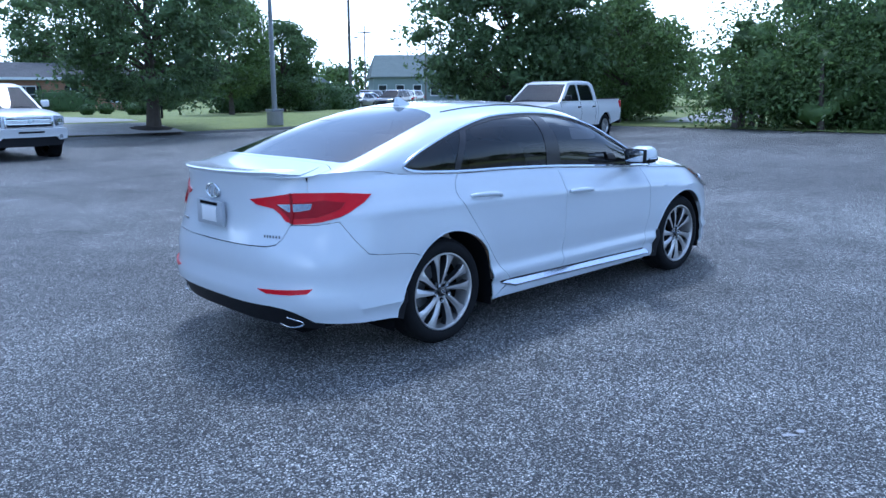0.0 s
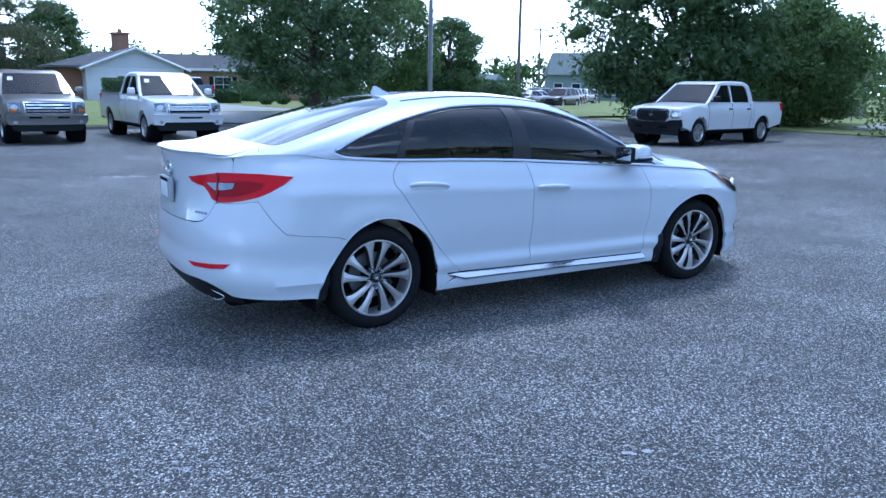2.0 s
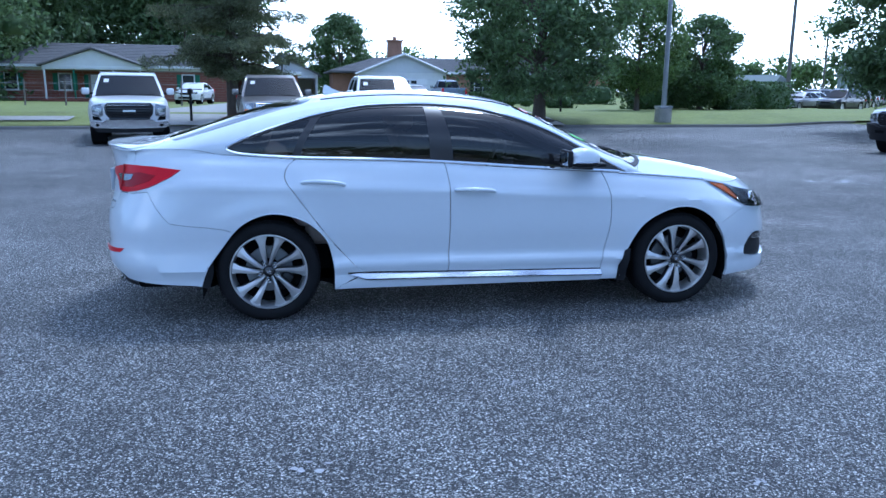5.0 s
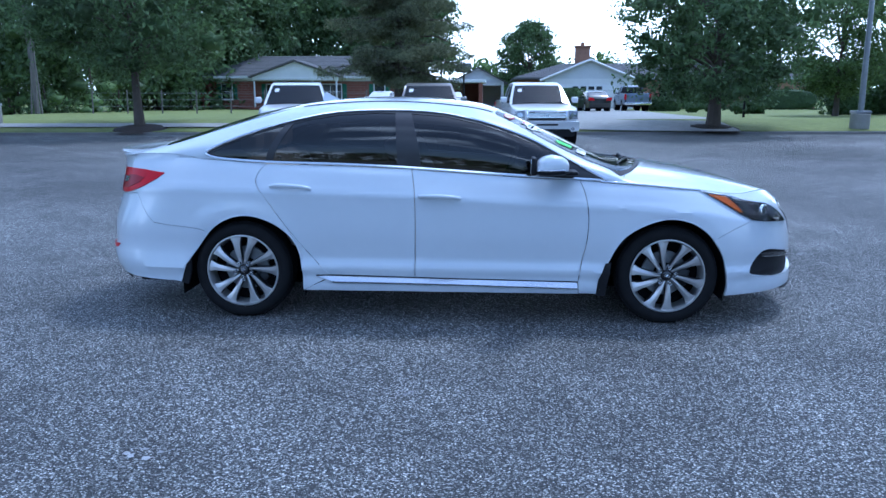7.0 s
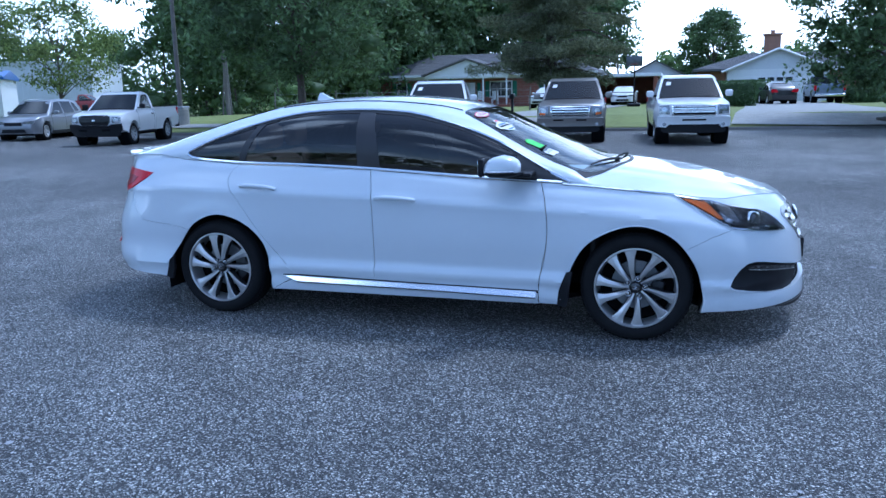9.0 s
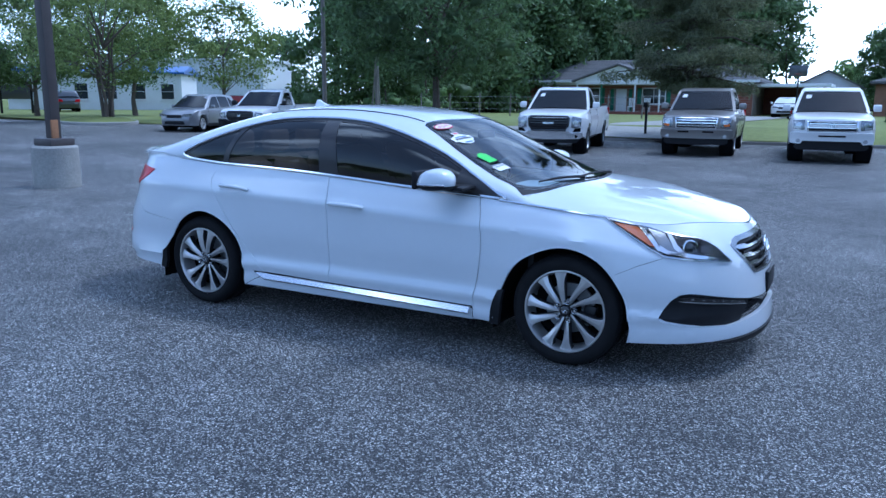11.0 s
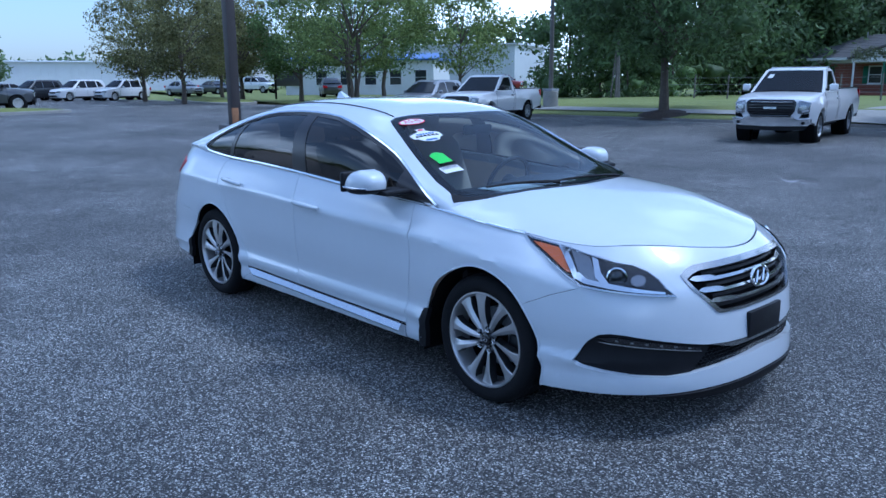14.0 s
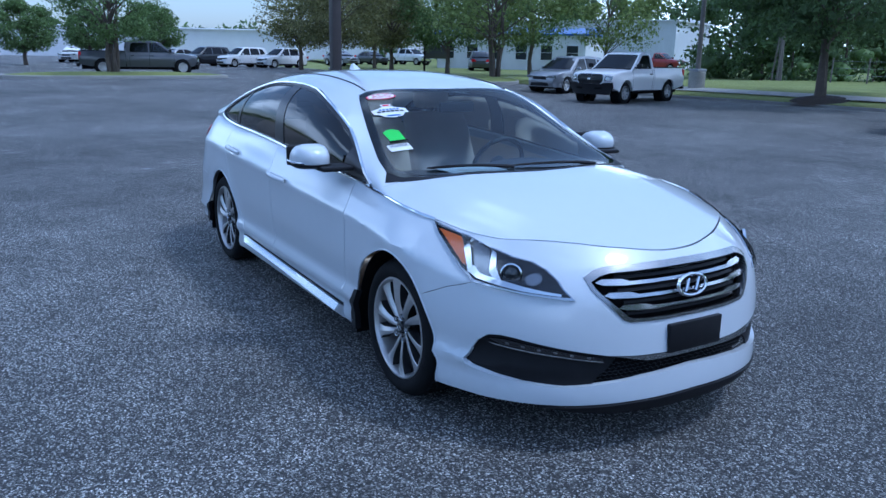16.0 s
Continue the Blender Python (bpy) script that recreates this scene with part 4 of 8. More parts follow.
def small_garage():
    h = empty("garage", pose(-2.2, 74, 0.05), "small white front-gabled garage with an open bay", "garage")
    part("wall_side", boxed((0, 0, -0.2), (0.25, 6, 2.5)), WHITE_SIDING, h)
    part("wall_side", boxed((4.9, 0, -0.2), (5.15, 6, 2.5)), WHITE_SIDING, h)
    part("wall_back", boxed((0.25, 5.8, -0.2), (4.9, 6, 2.5)), WHITE_SIDING, h)
    part("lintel", boxed((0.25, 0, 2.2), (4.9, 0.2, 2.5)), WHITE_SIDING, h)
    part("gable", tri_prism(bmesh.new(), -0.1, 5.25, 2.5, 1.35, -0.03), METAL_SIDING, h)
    part("roof", gable(bmesh.new(), 0, 5.15, 0, 6, 2.52, 1.35, 0.4), SHINGLE, h)
    part("shed", boxed((7.0, 1.0, -0.2), (11.2, 6, 2.2)), WHITE_SIDING, h, "white side shed")
    part("shed_roof", hip_roof(bmesh.new(), 7.0, 11.2, 1.0, 6, 2.3, 1.1, 0.3, 0.4), SHINGLE, h)


def shed_hall(name, x, y, rz, L, D, H, rise, wall, roof, label, bays=0, zz=0.0, ribs=0):
    h = empty(name, pose(x, y, zz, 0, 0, rz), label, "building")
    part("wall", boxed((0, 0, -0.2), (L, D, H)), wall, h)
    part("roof", hip_roof(bmesh.new(), 0, L, 0, D, H + 0.15, rise, 0.35, 0.15 if rise > 1 else 0.02), roof, h)
    for k in range(bays):
        x0 = L * (k + 0.5) / bays
        window_unit(h, "window", x0, 0, 1.0, L / bays * 0.45, H * 0.42)
    if ribs:
        bm = bmesh.new()
        for k in range(ribs):
            xx = L * (k + 0.5) / ribs
            box(bm, (xx - 0.04, -0.04, 0), (xx + 0.04, 0.0, H))
        part("cladding_ribs", bm, wall, h)["kind"] = "stuff"
    return h


brick_house()
garage_house()
small_garage()


# ---- parked vehicles ----
def arch(xc, zc, r, z0, n=12, rev=False):
    """Points of a wheel opening, from its front foot over the top to its rear foot."""
    a0 = math.asin(max(-1, min(1, (z0 - zc) / r)))
    pts = [(xc + r * math.cos(a), zc + r * math.sin(a)) for a in np.linspace(a0, math.pi - a0, n)]
    return pts[::-1] if rev else pts


def side_pane(poly, w, out, sign, du=0.3, dv=0.12):
    bm = cut_grid(poly, du, dv)
    return skin(bm, lambda x, z: Vector((x, sign * (w(x, z) + out), z)), 0.006, lambda c: (c.x, 0, c.z))


WHEEL_MESH = {}


def truck_wheel(parent, x, y, r, w, sign, style, rim_r):
    """A tyre with a spoked rim, its face towards sign."""
    key = (r, w, style, rim_r)
    if key not in WHEEL_MESH:
        bm = lathe(bmesh.new(), [(rim_r, -w / 2 + 0.02), (rim_r + 0.02, -w / 2), (r - 0.05, -w / 2), (r - 0.012, -w / 2 + 0.03), (r, -w / 2 + 0.06), (r, w / 2 - 0.06), (r - 0.012, w / 2 - 0.03), (r - 0.05, w / 2), (rim_r, w / 2)], 32)
        t = bpy.data.meshes.new("tyre"); bm.to_mesh(t); bm.free(); t.materials.append(RUBBER)
        t.polygons.foreach_set("use_smooth", [True] * len(t.polygons)); t.set_sharp_from_angle(angle=radians(40))
        bm = lathe(bmesh.new(), [(rim_r + 0.004, -w / 2 + 0.012), (rim_r - 0.012, -w / 2 + 0.008), (rim_r - 0.03, -w / 2 + 0.05), (rim_r - 0.04, 0.0), (0.001, 0.0)], 32)
        n = 8 if style == "steel" else 6
        for k in range(n):
            a = 2 * math.pi * k / n
            c, s = math.cos(a), math.sin(a)
            p = [(0.05, 0.035), (rim_r - 0.02, 0.028 if style == "steel" else 0.04)]
            q = []
            for rr, hw in p:
                for t2 in (-1, 1):
                    q.append((rr * c - t2 * hw * s, -w / 2 + (0.055 if rr < 0.1 else 0.03), rr * s + t2 * hw * c))
            f = [bm.verts.new(v) for v in q]
            bb = [bm.verts.new((v[0], v[1] + 0.05, v[2])) for v in q]
            bm.faces.new((f[0], f[1], f[3], f[2]))
            bm.faces.new((f[0], f[2], bb[2], bb[0])); bm.faces.new((f[1], f[0], bb[0], bb[1])); bm.faces.new((f[3], f[1], bb[1], bb[3]))
        lathe(bm, [(0.001, -w / 2 + 0.035), (0.06, -w / 2 + 0.04), (0.075, -w / 2 + 0.07), (0.075, 0)], 20)
        bmesh.ops.recalc_face_normals(bm, faces=bm.faces)
        m = bpy.data.meshes.new("rim"); bm.to_mesh(m); bm.free(); m.materials.append(ALLOY if style != "steel" else GALV)
        WHEEL_MESH[key] = (t, m)
    t, m = WHEEL_MESH[key]
    ob = new("wheel"); ob.parent = parent
    ob.matrix_local = pose(x, y, r) @ (pose(0, 0, 0) if sign < 0 else pose(0, 0, 0, 0, 0, 180))
    for nm, me in (("tyre", t), ("rim", m)):
        o = new(nm, me); o.parent = ob
    return ob


def cab_interior(root, x0, x1, w, z0, rows):
    for xr in rows:
        for s in (-1, 1):
            bm = boxed((xr - 0.1, s * 0.42 - 0.26, z0), (xr + 0.12, s * 0.42 + 0.26, z0 + 0.42), 0.06, 3)
            box(bm, (xr - 0.06, s * 0.42 - 0.14, z0 + 0.42), (xr + 0.06, s * 0.42 + 0.14, z0 + 0.6), 0.04, 3)
            part("seat", bm, DASH, root, "dark seat behind the glass")
    part("dashboard", boxed((x0 - 0.35, -w + 0.1, z0 - 0.1), (x0, w - 0.1, z0 + 0.08), 0.05, 3), DASH, root)


def hull(poly, w, r=0.06, du=0.25, dv=0.12, ny=8, warp=None, soft=lambda nx, nz: nz > 0.25 or nx > 0.6):
    """A solid of side outline poly in (x, z) and half width w(x, z), its upper and front edges rolled over by r."""
    src = cut_grid(poly, du, dv)
    flat = {v: (v.co.x, v.co.y) for v in src.verts}
    edge_n = {}
    rim_edges = [e for e in src.edges if len(e.link_faces) == 1]
    for e in rim_edges:
        a, b = Vector(flat[e.verts[0]]), Vector(flat[e.verts[1]])
        d = (b - a).normalized()
        n = Vector((d.y, -d.x))
        if n.dot((a + b) / 2 - e.link_faces[0].calc_center_median().xy) < 0:
            n = -n
        for v in e.verts:
            edge_n[v] = edge_n.get(v, Vector((0.0, 0.0))) + n
    bm = bmesh.new()

    def put(x, y, z):
        p = Vector((x, y, z))
        return bm.verts.new(warp(p) if warp else p)
    cols, near, far = {}, {}, {}
    for v, (x, z) in flat.items():
        ww = w(x, z)
        if v not in edge_n:
            near[v], far[v] = put(x, -ww, z), put(x, ww, z)
            continue
        n = edge_n[v].normalized()
        q = r if soft(n.x, n.y) else 0.0
        half = []
        for a in (0, 30, 60, 90):
            s, c = math.sin(radians(a)), math.cos(radians(a))
            half.append((x - n.x * q * (1 - s), ww - q * (1 - c), z - n.y * q * (1 - s)))
        row = half + [(x, (ww - q) * (1 - 2 * j / ny), z) for j in range(1, ny)] + [(a, -b, c) for a, b, c in half[::-1]]
        cols[v] = [put(*p) for p in row]
        far[v], near[v] = cols[v][0], cols[v][-1]
    for e in rim_edges:
        p, q = cols[e.verts[0]], cols[e.verts[1]]
        for k in range(len(p) - 1):
            bm.faces.new((p[k], q[k], q[k + 1], p[k + 1]))
    for f in src.faces:
        bm.faces.new([near[v] for v in f.verts])
        bm.faces.new([far[v] for v in reversed(f.verts)])
    src.free()
    bmesh.ops.remove_doubles(bm, verts=bm.verts, dist=1e-5)
    bmesh.ops.recalc_face_normals(bm, faces=bm.faces)
    return bm


def mirrored(half):
    """A closed outline from its right half, which starts and ends on the middle line."""
    return half + [(-u, z) for u, z in half[::-1] if abs(u) > 1e-6]


FASCIA = {
    "tall": dict(grille=[(0, 0.68), (0.53, 0.68), (0.63, 0.80), (0.66, 1.00), (0.58, 1.08), (0, 1.08)], bars=5, tone="black",
                 lamp=[(0.70, 0.76), (0.83, 0.73), (0.98, 0.78), (1.0, 1.01), (0.72, 1.06), (0.70, 1.0)], bumper=[(0, 0.43), (0.96, 0.45), (1.05, 0.52), (1.05, 0.62), (0.72, 0.60), (0.62, 0.66), (0, 0.66)], slot=[(0.74, 0.63), (0.97, 0.65), (0.98, 0.75), (0.80, 0.72)], dam=0.46),
    "framed": dict(grille=[(0, 0.77), (0.60, 0.77), (0.63, 1.07), (0, 1.07)], bars=3, tone="chrome",
                   lamp=[(0.70, 0.80), (0.99, 0.82), (1.0, 1.05), (0.69, 1.07)], bumper=[(0, 0.50), (0.98, 0.50), (1.06, 0.58), (1.05, 0.73), (0, 0.74)], slot=[(0.20, 0.66), (0.52, 0.66), (0.52, 0.70), (0.20, 0.70)], dam=0.52),
    "split": dict(grille=[(0, 0.79), (0.63, 0.79), (0.64, 1.08), (0, 1.08)], bars=2, tone="split",
                  lamp=[(0.70, 0.82), (0.99, 0.85), (1.0, 1.06), (0.69, 1.08)], bumper=[(0, 0.56), (0.72, 0.56), (0.80, 0.48), (1.04, 0.50), (1.06, 0.62), (1.04, 0.76), (0, 0.77)], slot=[(0, 0.66), (0.34, 0.66), (0.34, 0.70), (0, 0.70)], dam=0.58),
    "cross": dict(grille=[(0, 0.72), (0.50, 0.72), (0.61, 0.84), (0.61, 1.02), (0.52, 1.07), (0, 1.08)], bars=6, tone="black",
                  lamp=[(0.66, 0.86), (0.72, 0.80), (0.98, 0.86), (1.0, 1.0), (0.70, 1.03)], bumper=[(0, 0.46), (0.98, 0.48), (1.06, 0.58), (1.05, 0.76), (0.68, 0.74), (0.55, 0.68), (0, 0.68)], slot=[(0.30, 0.52), (0.62, 0.53), (0.62, 0.60), (0.30, 0.60)], dam=0.48),
}
# near-black colour puts the cab interior's shade onto a solid core
GLASS_CORE = mat("cabin_shade", (0.016, 0.017, 0.019), 0.8, vary=0.2, scale=4)


def pickup(m, paint, label, cab="crew", wb=3.57, look_of="cross", bumper=None, style="alloy", zr=0.395, trim=None, sticker_on=False):
    """A full-size pickup; its origin lies on the ground under the middle of the front axle, and it heads to +x."""
    root = empty("pickup_truck", m, label, "pickup truck", "parked pickup trucks")
    bump = bumper or CHROME
    trim = trim or BLACK_PLASTIC
    r, fas = zr, FASCIA[look_of]

    def wbody(x, z):
        k = 0.955 + 0.038 * math.exp(-((z - 0.88) / 0.22) ** 2) - 0.05 * max(0, 0.62 - z)
        if x > 0.35:
            k -= 0.10 * min(1, (x - 0.35) / 0.55) ** 2
        if z > 1.08:
            k -= 0.22 * (z - 1.08)
        for ax in (0, -wb):
            k += 0.022 * math.exp(-((math.hypot(x - ax, z - r) - 0.50) / 0.07) ** 2)
        return k

    def wcab(x, z):
        return 0.915 - 0.20 * max(0, (z - 1.22) / 0.66) ** 1.15

    def plan_bow(p):
        s = max(0.0, min(1.0, (p.x - 0.05) / 0.9))
        return Vector((p.x - 0.16 * abs(p.y / 0.9) ** 3 * s, p.y, p.z + 0.030 * (1 - (p.y / 0.9) ** 2) * (1 if p.z > 1.0 and p.x > -0.45 else 0) - 0.02 * s * abs(p.y / 0.9) ** 2 * (p.z > 1.0)))
    back = {"reg": -2.0, "ext": -2.55, "crew": -3.0}[cab]
    tail = -wb - 1.18
    nose = [(0.90, 0.60), (0.945, 0.72), (0.955, 0.86), (0.945, 1.00), (0.90, 1.075), (0.80, 1.115), (0.55, 1.15), (0.1, 1.19), (-0.40, 1.225)]
    outline = nose + [(back, 1.235), (back, 0.46)] + arch(0, r, 0.475, 0.44, 16)[::-1] + [(0.60, 0.50), (0.80, 0.54)]
    part("body", hull(outline, wbody, 0.055, 0.16, 0.09, 10, plan_bow), paint, root, smooth=40)
    # glasshouse: a core with cabin shade in its colour, painted frames round the openings, and the panes
    ct = 1.89
    cab_line = spline([(-0.40, 1.225), (-0.75, 1.49), (-1.10, 1.76), (-1.30, ct - 0.05), (-1.6, ct - 0.005), (back + 0.5, ct - 0.005), (back + 0.14, ct - 0.05), (back + 0.03, 1.62), (back, 1.225)], 4)

    def cab_bow(p):
        s = max(0.0, min(1.0, (p.x + 1.5) / 0.6))
        return Vector((p.x - 0.07 * (p.y / 0.85) ** 2 * s, p.y, p.z))
    cx, cz = (back - 0.9) / 2, 1.5
    core = [(cx + (x - cx) * 0.955, cz + (z - cz) * 0.93) for x, z in cab_line]
    part("cabin", hull(core, lambda x, z: wcab(x, z) - 0.045, 0.03, 0.3, 0.2, 4, cab_bow), GLASS_CORE, root, "solid core coloured like the shaded cabin behind the glass")
    roof_line = [p for p in cab_line if p[1] > 1.785]
    part("roof", hull(roof_line + [(roof_line[-1][0], 1.785), (roof_line[0][0], 1.785)][:2], wcab, 0.05, 0.2, 0.1, 8, cab_bow), paint, root, smooth=45)
    ends = {"reg": [(-0.66, -1.84)], "ext": [(-0.66, -1.74), (-1.82, -2.40)], "crew": [(-0.66, -1.74), (-1.83, -2.78)]}[cab]
    holes = []
    for k, (a, b) in enumerate(ends):
        if k == 0:
            holes.append([(a + 0.04, 1.265), (a - 0.05, 1.34), (a - 0.34, 1.55), (a - 0.62, 1.735), (a - 0.70, 1.765), (b + 0.03, 1.775), (b, 1.745), (b, 1.265)])
        else:
            holes.append([(a, 1.265), (a, 1.745), (a - 0.03, 1.775), (b + 0.16, 1.77), (b + 0.06, 1.70), (b, 1.45), (b, 1.265)])
    side_line = [(x, min(z, 1.80)) for x, z in cab_line]
    for s in (-1, 1):
        part("cab_side", skin(cut_grid(side_line, 0.2, 0.1, holes), lambda x, z: cab_bow(Vector((x, s * wcab(x, z), z))), 0.035, lambda c: (c.x, 0, c.z)), paint, root)
        for poly in holes:
            part("side_window", skin(cut_grid(poly, 0.3, 0.15), lambda x, z: cab_bow(Vector((x, s * (wcab(x, z) - 0.012), z))), 0, lambda c: (c.x, 0, c.z)), TRUCK_GLASS, root)
        for xx in ([-0.47] + [e[1] - 0.045 for e in ends]):
            part("door_seam", side_pane([(xx - 0.006, 0.52), (xx + 0.006, 0.52), (xx + 0.006, 1.235), (xx - 0.006, 1.235)], wbody, 0.002, s), DARK, root)
        for k, (a, b) in enumerate(ends):
            if not (cab == "ext" and k == 1):
                part("door_handle", boxed((b - 0.0, s * wbody(b, 1.06) - 0.02, 1.05), (b + 0.19, s * wbody(b, 1.06) + 0.028, 1.09), 0.012), trim, root)
        part("rocker", side_pane([(-0.46, 0.43), (-wb + 0.46 if cab == "crew" else back, 0.43), (-wb + 0.46 if cab == "crew" else back, 0.475), (-0.46, 0.475)], wbody, 0.004, s), BLACK_PLASTIC, root)
        mx = -0.66
        mi = part("mirror", boxed((mx - 0.07, s * 1.08 - 0.10, 1.27), (mx + 0.07, s * 1.08 + 0.10, 1.45), 0.045, 3), paint if trim is paint else BLACK_PLASTIC, root, "door mirror")
        part("mirror_arm", boxed((mx - 0.03, s * 0.95 - 0.06, 1.28), (mx + 0.04, s * 0.95 + 0.06, 1.33), 0.01), BLACK_PLASTIC, mi)
        part("mirror_glass", boxed((mx - 0.076, s * 1.08 - 0.08, 1.29), (mx - 0.068, s * 1.08 + 0.08, 1.43)), CHROME, mi)

    def screen(x0, z0, x1, z1, out, span, bow, holes=()):
        def f(u, v):
            x, z = x0 + (x1 - x0) * v, z0 + (z1 - z0) * v
            y = u * (wcab(x, z) - 0.005)
            return Vector((x - 0.07 * bow * (y / 0.85) ** 2 + out * bow, y, z + abs(out) * 0.8))
        return skin(cut_grid(span, 0.2, 0.25, holes), f, 0.006 if holes else 0, (-1.5, 0, 1.2))
    pane = [(-0.90, 0.06), (0, 0.045), (0.90, 0.06), (0.93, 0.12), (0.915, 0.93), (0.88, 0.97), (-0.88, 0.97), (-0.915, 0.93), (-0.93, 0.12)]
    full = [(-1, 0), (1, 0), (1, 1.0), (-1, 1.0)]
    ws = (-0.395, 1.225, -1.20, 1.815)
    part("windscreen_frame", screen(*ws, 0.008, full, 1, [pane]), paint, root)
    part("windscreen", screen(*ws, 0.004, pane, 1), TRUCK_GLASS, root, "raked windscreen mirroring the sky")
    part("cowl", screen(*ws, 0.016, [(-0.95, -0.03), (0.95, -0.03), (0.92, 0.055), (-0.92, 0.055)], 1), BLACK_PLASTIC, root)
    for y0, y1 in ((-0.62, -0.05), (0.05, 0.66)):
        part("wiper", tube(bmesh.new(), [(-0.40, y0, 1.265), (-0.44, (y0 + y1) / 2, 1.285), (-0.47, y1, 1.290)], 0.010, 5), BLACK_PLASTIC, root)
    if sticker_on:
        part("windscreen_sticker", screen(*ws, 0.012, [(-0.78, 0.62), (-0.62, 0.62), (-0.62, 0.78), (-0.78, 0.78)], 1), STICKER_WHITE, root, "small white paper sticker")
    bk = (back, 1.225, back + 0.10, 1.80)
    part("back_frame", screen(*bk, 0.006, full, -1, [[(-0.8, 0.12), (0.8, 0.12), (0.8, 0.88), (-0.8, 0.88)]]), paint, root)
    part("rear_window", screen(*bk, 0.003, [(-0.8, 0.12), (0.8, 0.12), (0.8, 0.88), (-0.8, 0.88)], -1), TRUCK_GLASS, root)
    # bed
    bl = back - 0.03
    bedpoly = [(bl, 0.46), (bl, 1.28)] + [(bl - 0.04, 1.30), (tail + 0.06, 1.31), (tail, 1.28), (tail + 0.01, 0.58)] + arch(-wb, r, 0.475, 0.46, 16)[::-1]
    for s in (-1, 1):
        part("bed_side", skin(cut_grid(bedpoly, 0.2, 0.1), lambda x, z: Vector((x, s * (wbody(x, z) + 0.02 * max(0, z - 1.08)), z)), 0.07, lambda c: (c.x, 0, c.z)), paint, root)
        part("bed_rail", boxed((tail + 0.05, s * 0.90 - 0.06, 1.300), (bl - 0.03, s * 0.90 + 0.05, 1.328), 0.012), BLACK_PLASTIC, root)
        part("tail_lamp", boxed((tail - 0.025, s * 0.9 - 0.07, 0.85), (tail + 0.10, s * 0.9 + 0.082, 1.25), 0.02), RED_LENS, root, "red tail lamp")
    part("bed_floor", boxed((tail + 0.05, -0.88, 0.72), (bl, 0.88, 0.78)), BLACK_PLASTIC, root)
    part("bed_front", boxed((bl - 0.05, -0.87, 0.75), (bl, 0.87, 1.28)), paint, root)
    part("tailgate", boxed((tail - 0.02, -0.83, 0.62), (tail + 0.05, 0.83, 1.30), 0.02), paint, root)
    part("rear_bumper", boxed((tail - 0.17, -0.95, 0.46), (tail + 0.02, 0.95, 0.64), 0.04, 3), bump if bump is not paint else CHROME, root)
    part("chassis", boxed((tail + 0.1, -0.72, 0.32), (0.72, 0.72, 0.60), 0.03), DARK, root)
    part("engine_block", boxed((-0.4, -0.50, 0.55), (0.80, 0.50, 0.95), 0.03), DARK, root)
    for xx in (0, -wb):
        for s in (-1, 1):
            truck_wheel(root, xx, s * 0.845, r, 0.27, s, style, 0.255)
            part("wheel_well", cyl(bmesh.new(), (xx, s * 0.60, r), (xx, s * 0.945, r), 0.478, 0.478, 28, caps=False), DARK, root)
            part("inner_guard", boxed((xx - 0.45, s * 0.58 - 0.02, 0.42), (xx + 0.45, s * 0.58 + 0.02, 0.86)), DARK, root)

    def face(u, z, out):
        """A place on the front: u from -1 to 1 across, at height z."""
        y = u * 0.90
        x = float(np.interp(z, [0.3, 0.60, 0.72, 0.86, 1.0, 1.075, 1.115], [0.90, 0.90, 0.945, 0.955, 0.945, 0.90, 0.80]))
        return Vector((x - 0.16 * abs(u) ** 3 + out, y, z))

    def front(name, poly, out, th, material, parent=root, label="", holes=()):
        return part(name, skin(cut_grid(poly, 0.12, 0.1, holes), lambda u, z: face(u, z, out), th, (-2, 0, 0.9)), material, parent, label)
    gp = mirrored(fas["grille"])
    gz0, gz1 = min(p[1] for p in gp), max(p[1] for p in gp)
    gc = (gz0 + gz1) / 2
    g = front("grille", gp, 0.012, 0.03, BLACK_PLASTIC, label="wide radiator grille")
    inner = [(u * 0.93, gc + (z - gc) * 0.84) for u, z in gp]
    front("grille_frame", gp, 0.034, 0.03, GLOSS_BLACK if fas["tone"] == "black" else CHROME, g, holes=[inner])

    def gw(z):
        us = [abs(u) for u, _ in fas["grille"]][1:-1]
        zs = [q for _, q in fas["grille"]][1:-1]
        return 0.91 * float(np.interp(z, zs, us))
    for k in range(fas["bars"]):
        z = gz0 + (gz1 - gz0) * (k + 1) / (fas["bars"] + 1)
        hh = {"black": 0.008, "chrome": 0.017, "split": 0.012}[fas["tone"]]
        front("grille_bar", [(-gw(z), z - hh), (gw(z), z - hh), (gw(z), z + hh), (-gw(z), z + hh)], 0.030, 0.02, GLOSS_BLACK if fas["tone"] == "black" else CHROME, g)
    if fas["tone"] == "split":
        front("grille_cross_bar", [(-0.60, gc - 0.028), (0.60, gc - 0.028), (0.60, gc + 0.028), (-0.60, gc + 0.028)], 0.042, 0.02, paint, g)
    if look_of == "cross":
        front("grille_cross_bar", [(-0.025, gz0 + 0.02), (0.025, gz0 + 0.02), (0.025, gz1 - 0.03), (-0.025, gz1 - 0.03)], 0.036, 0.02, GLOSS_BLACK, g)
    bw = 0.17 if look_of in ("tall", "framed") else 0.07
    front("badge", [(-bw, gc - 0.026), (bw, gc - 0.026), (bw, gc + 0.026), (-bw, gc + 0.026)], 0.052, 0.02, SATIN_CHROME, g, "plain maker's badge")
    fb = front("front_bumper", mirrored(fas["bumper"]), 0.10, 0.16, bump, label="front bumper")
    dam = fas["dam"]
